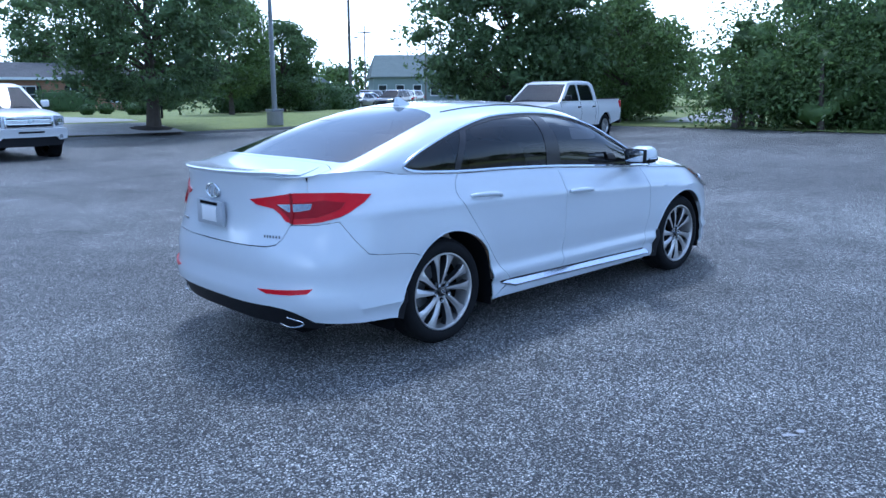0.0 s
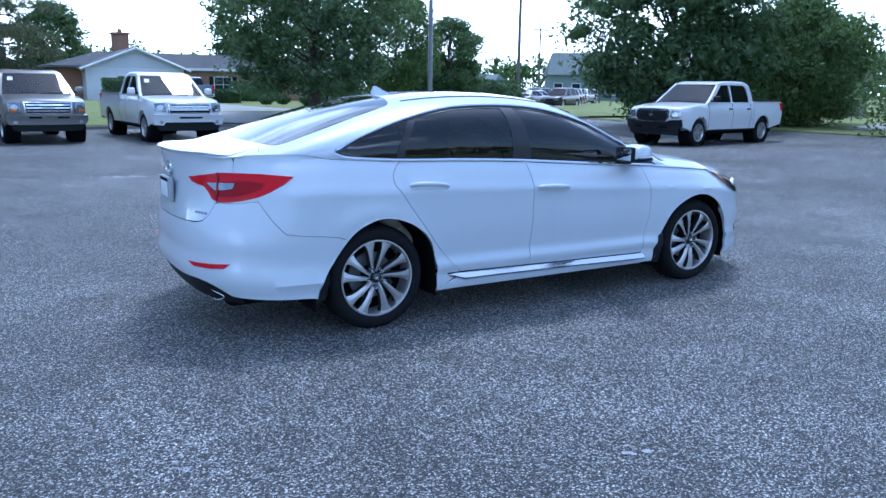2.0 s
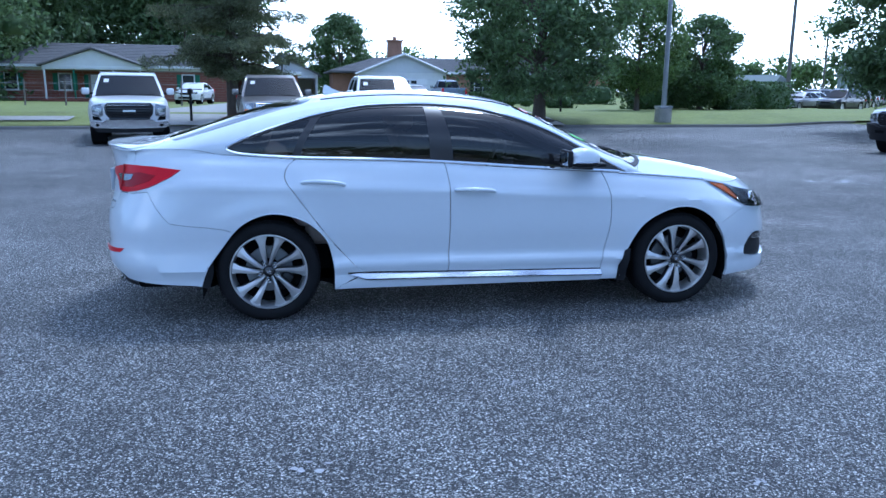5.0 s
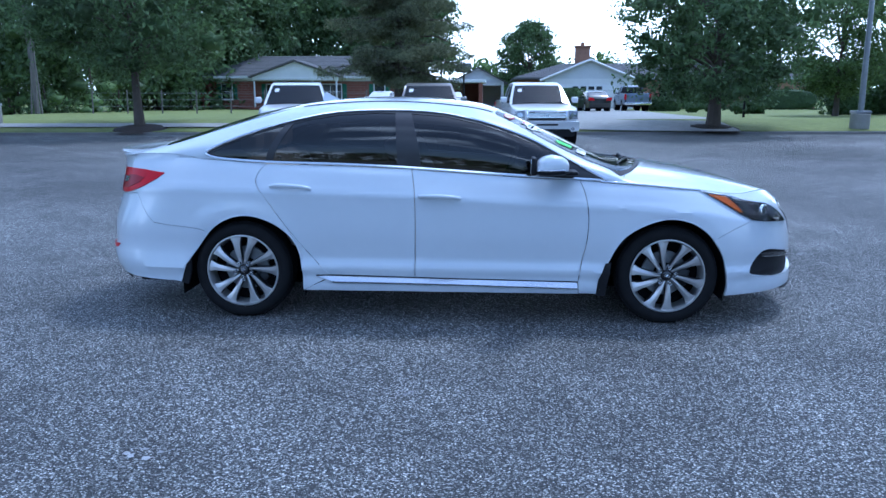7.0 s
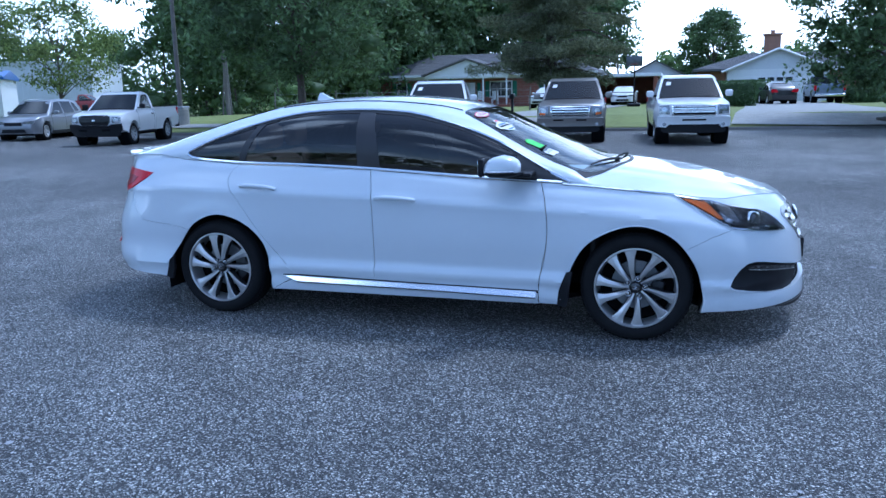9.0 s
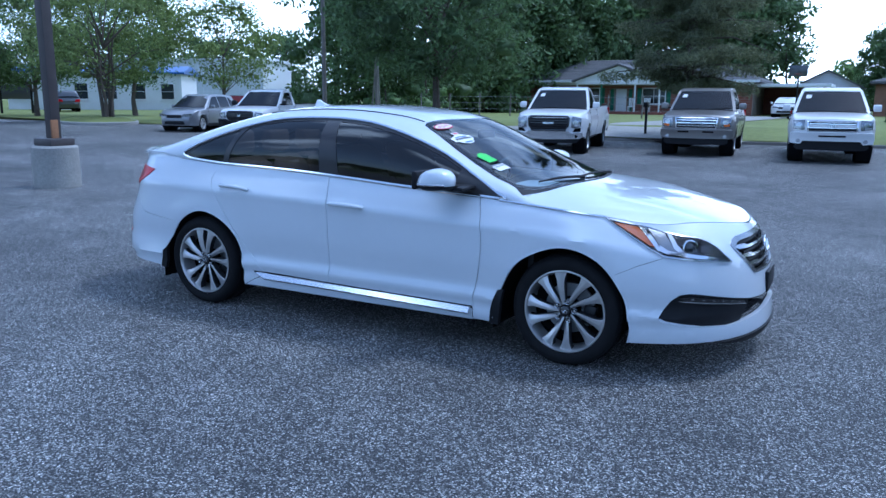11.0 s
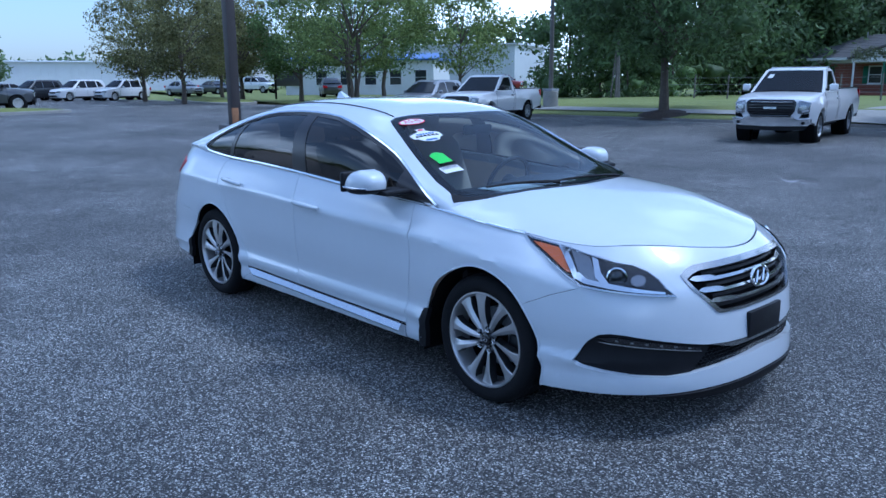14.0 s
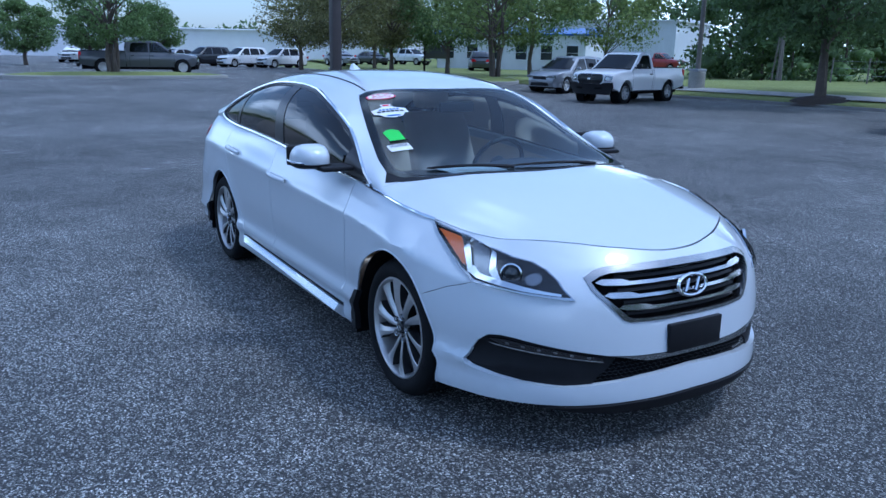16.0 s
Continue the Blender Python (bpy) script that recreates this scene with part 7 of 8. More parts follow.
# upper body: one shell with openings for glass and trunk
DLO_TOP = [(-0.234, 1.113), (-0.106, 1.172), (0.08, 1.238), (0.266, 1.293), (0.452, 1.337), (0.638, 1.367), (0.865, 1.379), (1.11, 1.378), (1.354, 1.358), (1.579, 1.310), (1.765, 1.252), (1.951, 1.176), (2.134, 1.081), (2.314, 0.987)]
DLO = spline(DLO_TOP, 2) + [(2.404, 0.945)] + [(x, ZB(x) + 0.010) for x in np.linspace(2.36, -0.10, 20)] + [(-0.165, 1.072), (-0.21, 1.083), (-0.238, 1.098)]
dlo_a = [(x, phi_z(x, z)) for x, z in DLO]
WS_HALF = [(2.702, 0.0), (2.693, -0.15), (2.665, -0.30), (2.622, -0.486), (2.565, -0.61), (2.505, -0.705), (2.43, -0.752), (2.30, -0.733), (2.10, -0.681), (1.90, -0.626), (1.75, -0.580), (1.69, -0.552), (1.675, -0.50), (1.69, -0.40), (1.715, -0.20), (1.725, 0.0)]
BL_HALF = [(-0.645, 0.0), (-0.64, -0.2), (-0.627, -0.38), (-0.60, -0.55), (-0.575, -0.63), (-0.545, -0.658), (-0.50, -0.662), (-0.30, -0.640), (-0.05, -0.600), (0.15, -0.560), (0.235, -0.530), (0.275, -0.49), (0.31, -0.38), (0.345, -0.2), (0.355, 0.0)]
CO_HALF = [(2.724, 0.0), (2.715, -0.16), (2.687, -0.32), (2.645, -0.495), (2.586, -0.635), (2.527, -0.735), (2.490, -0.79)]


def plan(half):
    """A closed outline in (x, angle) from its right half in plan."""
    r = [(x, phi_y(x, y)) for x, y in half]
    return r + [(x, math.pi - a) for x, a in r[::-1] if abs(a - math.pi / 2) > 1e-4]


def grow(poly, d):
    """Moves a plan half-outline outward from its middle, by about d."""
    cx = sum(p[0] for p in poly) / len(poly)
    return [(x + d * (1 if x > cx else -1) * (0.5 if abs(y) > 0.5 else 1), y - d * (1 if abs(y) > 0.45 else abs(y))) for x, y in poly]


DECK_HALF = [(-1.02, -0.28), (-0.985, -0.40), (-0.93, -0.53), (-0.865, -0.625), (-0.78, -0.672), (-0.66, -0.672), (-0.632, -0.60), (-0.655, -0.40), (-0.668, -0.2), (-0.672, 0.0)]
deck_r = [(x, phi_y(x, y)) for x, y in DECK_HALF]
outer = [(2.490, 0.0)] + [(x, phi_y(x, y)) for x, y in CO_HALF[::-1][1:]]
outer = outer + [(x, math.pi - a) for x, a in outer[::-1][1:]]
tail = [ring(s, ztop(s)) for s in np.linspace(-0.34, SR, 34)]
tail = [(x, phi_y(x, -y)) for x, y in tail[:-1]] + [(tail[-1][0], math.pi / 2)]
outer += [(x, math.pi) for x in np.linspace(2.3, -0.30, 20)] + [(x, math.pi - a) for x, a in tail] + [(x, a) for x, a in tail[::-1][1:]] + [(x, 0.0) for x in np.linspace(-0.30, 2.3, 20)]
shell = dome_panel("roof_shell", outer, holes=[dlo_a, [(x, math.pi - a) for x, a in dlo_a[::-1]], plan(WS_HALF), plan(BL_HALF), [(x, a) for x, a in deck_r] + [(-0.672, math.pi / 2)] + [(x, math.pi - a) for x, a in deck_r[::-1]] + [(-1.2, math.pi - deck_r[0][1]), (-1.2, deck_r[0][1])]], du=0.05, dv=0.07, label="white roof with slim pillars")[0]
deck_in = [(x + (0.003 if x < -0.8 else -0.003), a + 0.01) for x, a in deck_r[:-1]]
rim = [(x - 0.004, phi_y(x - 0.004, -y)) for x, y in [ring(s, ztop(s)) for s in np.linspace(-1.42, SR, 10)]]
deck_poly = deck_in + [(-0.675, math.pi / 2)] + [(x, math.pi - a) for x, a in deck_in[::-1]] + [(x, math.pi - a) for x, a in rim[:-1]] + [(rim[-1][0], math.pi / 2)] + [(x, a) for x, a in rim[:-1][::-1]]
dome_panel("deck", deck_poly, parent=trunk, du=0.04, dv=0.08)
# lip spoiler along the trunk's rear edge
bm = bmesh.new()
rows = []
for s_ in np.linspace(-1.0, 2 * SR + 1.0, 45):
    p_ = wrap(s_, ztop(s_ if s_ > SR else 2 * SR - s_))
    k = min(1.0, (0.9 - abs(s_ - SR)) / 0.25)
    h = 0.026 * (0.25 + 0.75 * max(0.0, k)) * (1 - 0.2 * abs(p_.y / 0.65) ** 2)
    inw = Vector((1.0, -0.35 * p_.y, 0)).normalized()
    row = []
    for a, b in ((0.15, 0.001), (0.10, h * 0.30), (0.05, h * 0.72), (0.0, h), (-0.016, h * 0.97), (-0.020, h * 0.80), (-0.006, h * 0.25), (0.004, -0.012)):
        q = p_ + inw * a
        q.z = (top(q.x, q.y) if a > 0.02 else p_.z) + b
        row.append(bm.verts.new(q))
    rows.append(row)
for p, q in zip(rows, rows[1:]):
    for k in range(len(p) - 1):
        bm.faces.new((p[k], q[k], q[k + 1], p[k + 1]))
bm.faces.new(rows[0][::-1]); bm.faces.new(rows[-1])
bmesh.ops.recalc_face_normals(bm, faces=bm.faces)
part("spoiler", bm, PAINT, trunk, "white lip spoiler", 50)

# hood
hood_r = []
for s in np.linspace(2.49, SF, 46):
    x, y = ring(s, ztop(s))
    hood_r.append((x - (0.004 if s > 3.6 else 0), -y))
hood_a = [(x, max(0.012, phi_y(x, y))) for x, y in hood_r[:-1]]
co_a = [(x + 0.004, phi_y(x, y)) for x, y in CO_HALF[:-1]]
hood_half = hood_a + [(hood_r[-1][0], math.pi / 2)]
hood_poly = hood_half + [(x, math.pi - a) for x, a in hood_a[::-1]] + [(x, math.pi - a) for x, a in co_a[::-1]][:-1] + [(x, a) for x, a in co_a]
dome_panel("hood", hood_poly, du=0.05, dv=0.08, label="white bonnet")
dome_panel("cowl", [(x, phi_y(x, y)) for x, y in WS_HALF[:7]] [::-1] + [(x, math.pi - phi_y(x, y)) for x, y in WS_HALF[1:7]] + [(x, math.pi - a) for x, a in [(x, phi_y(x, y)) for x, y in CO_HALF[::-1]]][:-1] + [(x, phi_y(x, y)) for x, y in CO_HALF], BLACK_PLASTIC, out=0.002, du=0.08, dv=0.1, label="black scuttle panel")

# glass
dome_panel("windscreen", plan(WS_HALF), CLEAR, out=-0.002, thick=0, du=0.08, dv=0.1, label="raked windscreen mirroring blue sky")[0].visible_shadow = False
dome_panel("rear_window", plan(BL_HALF), BACK_TINT, out=-0.002, thick=0, du=0.08, dv=0.1, label="dark tinted rear window mirroring the clouds")[0].visible_shadow = False
# black borders printed on the screens
for nm, half, w in (("windscreen_border", WS_HALF, 0.035), ("rear_window_border", BL_HALF, 0.03)):
    cx, s = (2.2, 0.93) if half is WS_HALF else (-0.15, 0.95)
    innr = [(cx + (x - cx) * s, y * s) for x, y in half]
    dome_panel(nm, plan(half), GLOSS_BLACK, out=-0.005, thick=0, du=0.08, dv=0.1, holes=[plan(innr)])


def dlo_top(x):
    return float(np.interp(x, [p[0] for p in DLO_TOP] + [2.404], [p[1] for p in DLO_TOP] + [0.945]))


def pane_poly(lo, hi, e=0.014):
    """A side window between two slanted edges, each given at its foot and its head."""
    (a0, a1), (b0, b1) = lo, hi
    foot = [(x, ZB(x) + 0.010 + e * 0.5) for x in np.linspace(a0, b0, 10)]
    head = [(x, dlo_top(x) - e) for x in np.linspace(b1, a1, 14)]
    return foot + head


q_poly = [(-0.205, 1.100), (-0.10, 1.158)] + [(x, dlo_top(x) - 0.014) for x in np.linspace(0.0, 0.285, 7)] + [(x, ZB(x) + 0.017) for x in np.linspace(0.165, -0.10, 6)] + [(-0.165, 1.086)]
r_poly = pane_poly((0.215, 0.345), (1.044, 1.019))
f_poly = [(x, ZB(x) + 0.017) for x in np.linspace(1.199, 2.06, 10)] + [(x, dlo_top(x) - 0.014) for x in np.linspace(2.075, 1.124, 18)]
panes = [[(x, phi_z(x, z)) for x, z in p] for p in (q_poly, r_poly, f_poly)]
dome_panel("window_frame", dlo_a, PILLAR, out=-0.003, thick=0.01, holes=panes, both=True, du=0.1, dv=0.08, label="black window pillars")
for nm, p in zip(("quarter_window", "rear_door_window", "front_door_window"), panes):
    for ob in dome_panel(nm, p, TINT, out=-0.006, thick=0, both=True, du=0.1, dv=0.08, label="dark tinted side window"):
        ob.visible_shadow = False
for flip in (1, -1):
    pts = []
    for x, a in dlo_a:
        v = dome(x, a, 0.003)
        pts.append((v.x, v.y * flip, v.z))
    part("window_chrome", tube(bmesh.new(), pts, 0.0095, 6, closed=True), CHROME, CAR, "chrome strip round the side windows")
    # chrome strip from the mirror to the headlamp
    pts = []
    for s in np.linspace(2.36, 3.06, 14):
        v = wrap(s, ztop(s) - 0.003, 0.003)
        pts.append((v.x, v.y * flip, v.z))
    part("fender_chrome", tube(bmesh.new(), pts, 0.0085, 8), CHROME, CAR)

# front bumper with its openings
GRILLE = [(3.898, 0.728), (3.94, 0.752), (3.993, 0.764), (4.2, 0.770), (4.4, 0.772)]
GRILLE_LOW = [(4.4, 0.553), (4.25, 0.552), (4.115, 0.555), (4.085, 0.565), (4.03, 0.612), (3.96, 0.668)]
GR = GRILLE + [(2 * SF - a, b) for a, b in GRILLE[::-1][1:]] + [(2 * SF - a, b) for a, b in GRILLE_LOW[::-1]] + GRILLE_LOW[1:]
POCKET_UP = [(3.344, 0.355), (3.37, 0.40), (3.415, 0.45), (3.47, 0.482), (3.53, 0.489), (3.60, 0.484), (3.80, 0.455), (4.02, 0.424), (4.15, 0.416), (4.4, 0.412)]
POCKET_LOW = [(4.4, 0.340), (4.2, 0.326), (3.924, 0.300), (3.82, 0.294), (3.62, 0.300), (3.479, 0.310), (3.39, 0.322), (3.355, 0.335)]
PK = POCKET_UP + [(2 * SF - a, b) for a, b in POCKET_UP[::-1][1:]] + [(2 * SF - a, b) for a, b in POCKET_LOW[::-1]] + POCKET_LOW[1:]
edge = ARCH_F[i_f:]
fb_half = [(a + 0.0015, b - 0.002) for a, b in FEND_FRONT] + [(s, ztop(s) - 0.003) for s in np.linspace(3.09, SF, 40)]
fb_low = [(3.30, 0.204), (3.45, 0.206), (3.828, 0.215), (4.1, 0.226), (SF, 0.234)]
right = [p for p in edge[::-1]] + fb_half
left = [(2 * SF - a, b) for a, b in right[::-1]][1:]
bottom = [(2 * SF - a, b) for a, b in fb_low[:-1]] + [(SF, 0.234)] + fb_low[:-1][::-1]
fb = side_panel("front_bumper", right + left + bottom, both=False, holes=[GR, PK], thick=0.03, du=0.05, dv=0.04)[0]
side_panel("splitter", both_ways([(3.70, 0.205), (3.9, 0.212), (4.15, 0.222), (SF, 0.228)], SF)[0:] + both_ways([(SF * 2 - 3.74, 0.185), (SF * 2 - 4.0, 0.178), (SF, 0.176)], SF)[0:5], BLACK_PLASTIC, out=0.008, both=False, thick=0.03, parent=fb, label="black front lip")
# grille: dark backing, frame and bars
gr = side_panel("grille", GR, DARK, out=-0.055, thick=0.004, both=False, du=0.1, dv=0.05, label="black grille with chrome bars")[0]


def shrink(poly, k, c):
    return [(c[0] + (a - c[0]) * k, c[1] + (b - c[1]) * k) for a, b in poly]


side_panel("grille_frame", GR, DARK_CHROME, out=0.004, thick=0.035, both=False, du=0.08, dv=0.05, holes=[[(c[0] + (a - c[0]) * 0.925, c[1] + (b - c[1]) * 0.83 - 0.006) for a, b in GR for c in ((SF, 0.664),)]], parent=gr, label="dark chrome grille surround")
GRILLE_CHROME = mat("smoked_chrome", (0.46, 0.47, 0.49), 0.2, 1.0, vary=0.08, scale=15)
for z in (0.610, 0.660, 0.710):
    # each bar swells to a blade at its outer ends
    s0 = float(np.interp(z, [0.555, 0.612, 0.668, 0.728, 0.752], [4.10, 4.03, 3.96, 3.915, 3.95])) + 0.03
    half_bar = [(s0, z + 0.002), (s0 + 0.03, z + 0.014), (s0 + 0.13, z + 0.013), (s0 + 0.17, z + 0.003), (SF, z + 0.003)]
    low_bar = [(SF, z - 0.009), (s0 + 0.15, z - 0.011), (s0 + 0.04, z - 0.008)]
    bar = half_bar + [(2 * SF - a, b) for a, b in half_bar[::-1][1:]] + [(2 * SF - a, b) for a, b in low_bar[::-1]] + low_bar[1:]
    side_panel("grille_bar", bar, GRILLE_CHROME, out=-0.010, thick=0.02, both=False, du=0.1, dv=0, parent=gr, label="chrome grille bar")
for k in range(4):
    z = 0.585 + 0.050 * k
    bar = [(4.12 - 0.02 * k, z - 0.006), (SF, z - 0.006), (2 * SF - 4.12 + 0.02 * k, z - 0.006), (2 * SF - 4.12 + 0.02 * k, z + 0.006), (SF, z + 0.006), (4.12 - 0.02 * k, z + 0.006)]
    side_panel("grille_slat", bar, BLACK_PLASTIC, out=-0.028, thick=0.02, both=False, du=0.1, dv=0, parent=gr)


def oval_badge(name, c, nx, w, h, parent):
    """A plain chrome oval with two slanted strokes inside, facing nx."""
    pts = [Vector((0, w / 2 * math.cos(a), h / 2 * math.sin(a))) for a in np.linspace(0, 2 * math.pi, 33)[:-1]]
    bm = tube(bmesh.new(), pts, 0.0075, 8, closed=True)
    for y0, y1 in ((-0.26, -0.10), (0.10, 0.26)):
        tube(bm, [(0, y0 * w * nx, -0.30 * h), (0, y1 * w * nx, 0.30 * h)], 0.008, 6)
    ob = part(name, bm, CHROME, parent, "plain oval chrome badge")
    ob.location = c
    return ob


p = wrap(SF - 0.001, 0.672)
oval_badge("front_badge", (p.x + 0.008, 0, 0.672), 1, 0.165, 0.088, gr).rotation_euler = (0, radians(-12), 0)
# lower opening: backing, black wings, mesh and grey bar
pk = side_panel("lower_intake", PK, DARK, out=-0.06, thick=0.004, both=False, du=0.1, dv=0.06, label="black lower intake with mesh")[0]
WING = [(3.344, 0.355), (3.37, 0.40), (3.415, 0.45), (3.47, 0.482), (3.53, 0.489), (3.60, 0.484), (3.80, 0.455), (4.02, 0.424), (4.06, 0.405), (4.02, 0.36), (3.95, 0.303), (3.82, 0.294), (3.62, 0.300), (3.479, 0.310), (3.39, 0.322), (3.355, 0.335)]
side_panel("intake_wing", WING, BLACK_PLASTIC, out=-0.022, thick=0.01, du=0.06, dv=0.04, parent=pk, label="black fog-lamp surround")
side_panel("fog_lamp", [(3.46, 0.462), (3.55, 0.468), (3.80, 0.440), (4.00, 0.410), (4.0, 0.398), (3.80, 0.420), (3.52, 0.445)], GLOSS_BLACK, out=-0.012, thick=0.012, du=0.06, dv=0, parent=pk, label="slim running-light strip")
for k in range(6):
    s0 = 3.56 + 0.075 * k
    zl = float(np.interp(s0, [3.52, 3.80, 4.0], [0.457, 0.431, 0.405]))
    side_panel("running_light", [(s0 - 0.009, zl - 0.004), (s0 + 0.009, zl - 0.005), (s0 + 0.009, zl + 0.004), (s0 - 0.009, zl + 0.005)], DARK_CHROME, out=-0.009, thick=0.004, du=0.05, dv=0, parent=pk)
side_panel("running_light_edge", [(3.46, 0.446), (3.52, 0.4435), (3.80, 0.419), (4.0, 0.397), (4.0, 0.393), (3.80, 0.414), (3.50, 0.4385)], SATIN_CHROME, out=-0.008, thick=0.01, du=0.06, dv=0, parent=pk)
side_panel("intake_bar", both_ways([(4.04, 0.420), (4.15, 0.412), (4.4, 0.408)], SF) + both_ways([(2 * SF - 4.02, 0.385), (2 * SF - 4.2, 0.388), (SF, 0.390)], SF)[0:5], DARK_CHROME, out=-0.004, thick=0.03, both=False, du=0.08, dv=0, parent=pk, label="grey cross bar")
bm = bmesh.new()
for r_ in range(5):
    for c_ in range(34):
        s = 3.97 + c_ * 0.0253 + (0.0126 if r_ % 2 else 0)
        z = 0.312 + r_ * 0.0155 + 0.018 * min(1, max(0, (s - 3.97) / 0.3)) * (1 if s < SF else 1)
        if s > SF:
            z = 0.312 + r_ * 0.0155 + 0.018 * min(1, max(0, (2 * SF - 3.97 - s) / 0.3))
        a, b, c2 = wrap(s - 0.011, z, -0.03), wrap(s, z + 0.008, -0.03), wrap(s + 0.011, z, -0.03)
        tube(bm, [a, b, c2], 0.0022, 4)
ob = part("mesh_grid", bm, BLACK_PLASTIC, pk); ob["kind"] = "stuff"
# number plate holder, plain black
part("plate_holder", boxed((3.775, -0.155, 0.405), (3.800, 0.155, 0.530), 0.006), BLACK_PLASTIC, CAR, "blank black number-plate holder").location = (0.005, 0, 0)

MIRROR = mat("mirror_silver", (0.55, 0.57, 0.60), 0.02, 1.0)
# headlamps
HL = [(3.055, 0.874), (3.12, 0.862), (3.20, 0.850), (3.281, 0.838), (3.40, 0.806), (3.536, 0.783), (3.643, 0.772), (3.72, 0.748), (3.785, 0.712), (3.863, 0.645), (3.816, 0.646), (3.633, 0.659), (3.495, 0.672), (3.376, 0.684), (3.286, 0.723), (3.196, 0.775), (3.095, 0.841)]
HL_IN = [(3.45 + (a - 3.45) * 0.955, 0.75 + (b - 0.75) * 0.90) for a, b in HL]
for flip in (1, -1):
    def lamp_part(name, poly, material, out, thick, parent=None, holes=(), label=""):
        bm = skin(cut_grid(poly, 0.05, 0.05, holes), lambda s, z: Vector((1, flip, 1)) * wrap(s, z, out), thick, mid_of)
        return part(name, bm, material, parent or CAR, label)
    hl = lamp_part("headlamp", HL, GLOSS_BLACK, 0.002, 0.01, label="swept headlamp with amber corner")
    lamp_part("headlamp_rim", HL, SATIN_CHROME, 0.008, 0.008, hl, [HL_IN])
    lamp_part("lower_blade", [(3.330, 0.716), (3.392, 0.694), (3.495, 0.684), (3.633, 0.671), (3.80, 0.658), (3.80, 0.668), (3.64, 0.684), (3.50, 0.699), (3.40, 0.712), (3.352, 0.738)], CHROME, 0.014, 0.008, hl, label="bright lower blade")
    lamp_part("inner_lamp", ellipse_at(3.665, 0.712, 0.040, 0.022), CLEAR_REFL, 0.010, 0.006, hl)
    lamp_part("turn_signal", [(3.105, 0.848), (3.15, 0.842), (3.235, 0.828), (3.275, 0.80), (3.315, 0.735), (3.29, 0.738), (3.20, 0.792)], AMBER, 0.008, 0.006, hl, label="amber turn signal")
    lamp_part("chrome_blade", [(3.236, 0.838), (3.272, 0.830), (3.316, 0.775), (3.352, 0.722), (3.338, 0.707), (3.284, 0.772)], CHROME, 0.012, 0.01, hl)
    lamp_part("reflector_panel", [(3.30, 0.822), (3.40, 0.795), (3.46, 0.70), (3.40, 0.702), (3.345, 0.745)], CLEAR_REFL, 0.007, 0.005, hl)
    lamp_part("chrome_blade", [(3.412, 0.794), (3.445, 0.786), (3.466, 0.74), (3.520, 0.694), (3.492, 0.688), (3.440, 0.722)], CHROME, 0.012, 0.01, hl)
    c = Vector((1, flip, 1)) * wrap(3.55, 0.727, 0.002)
    nrm = (Vector((1, flip, 1)) * wrap(3.55, 0.727, 0.02) - c).normalized()
    bm = lathe(bmesh.new(), [(0.046, 0.0), (0.046, 0.014), (0.040, 0.016), (0.036, 0.008), (0.034, 0.004)], 28, "Z")
    ob = part("lamp_ring", bm, CHROME, hl); ob.matrix_world = Matrix.Translation(c) @ Vector((nrm.x, nrm.y * 0.9, 0.1)).to_track_quat("Z", "Y").to_matrix().to_4x4()
    bm = lathe(bmesh.new(), [(0.036, 0.0), (0.030, 0.010), (0.018, 0.016), (0.001, 0.018)], 28, "Z")
    ob2 = part("projector_lens", bm, WINDOW_DARK, hl); ob2.matrix_world = ob.matrix_world.copy()
    lamp_part("headlamp_lens", HL, LENS, 0.016, 0, hl, label="clear lens").visible_shadow = False
    # tail lamps
    TL = [(-0.515, 0.972), (-0.60, 0.978), (-0.763, 0.988), (-1.021, 0.990), (-1.126, 0.989), (-1.30, 0.972), (-1.543, 0.947), (-1.489, 0.920), (-1.342, 0.902), (-1.30, 0.875), (-1.259, 0.838), (-1.189, 0.822), (-1.08, 0.826), (-0.956, 0.838), (-0.83, 0.860), (-0.72, 0.888), (-0.593, 0.932)]
    tl = lamp_part("tail_lamp", TL, RED_LENS, 0.006, 0.012, label="wide red wraparound tail lamp")
    lamp_part("tail_lamp_core", [(-1.31, 0.925), (-0.90, 0.948), (-0.74, 0.935), (-0.80, 0.90), (-1.0, 0.862), (-1.22, 0.850)], RED_DEEP, 0.0085, 0.004, tl)
    lamp_part("reversing_light", [(-1.300, 0.926), (-1.12, 0.930), (-1.005, 0.932), (-1.035, 0.900), (-1.12, 0.890), (-1.22, 0.886)], CLEAR_REFL, 0.011, 0.004, tl, label="clear reversing light")
    lamp_part("lamp_divider", [(-1.165, 0.988), (-1.145, 0.989), (-1.20, 0.825), (-1.22, 0.827)], RED_DEEP, 0.013, 0.004, tl)
    # door handles
    for x0, x1, z0, z1 in ((0.218, 0.485, 0.893, 0.877), (1.194, 1.456, 0.838, 0.826)):
        pts = []
        for t in np.linspace(0, 1, 13):
            q = wrap(x0 + (x1 - x0) * t, z0 + (z1 - z0) * t, 0.006 + 0.032 * math.sin(math.pi * t) ** 0.5)
            pts.append((q.x, q.y * flip, q.z))
        door = (rear_door if x0 < 1 else front_door)[0 if flip > 0 else 1]
        part("door_handle", tube(bmesh.new(), pts, [0.013 + 0.005 * math.sin(math.pi * t) for t in np.linspace(0, 1, 13)], 10, flat=0.9), PAINT, door, "body-colour door handle", 60)
        cup = [(x0 + 0.05 + 0.10 * (1 + math.cos(a)) - 0.02, (z0 + z1) / 2 + 0.008 + 0.034 * math.sin(a)) for a in np.linspace(0, 2 * math.pi, 25)[:-1]]
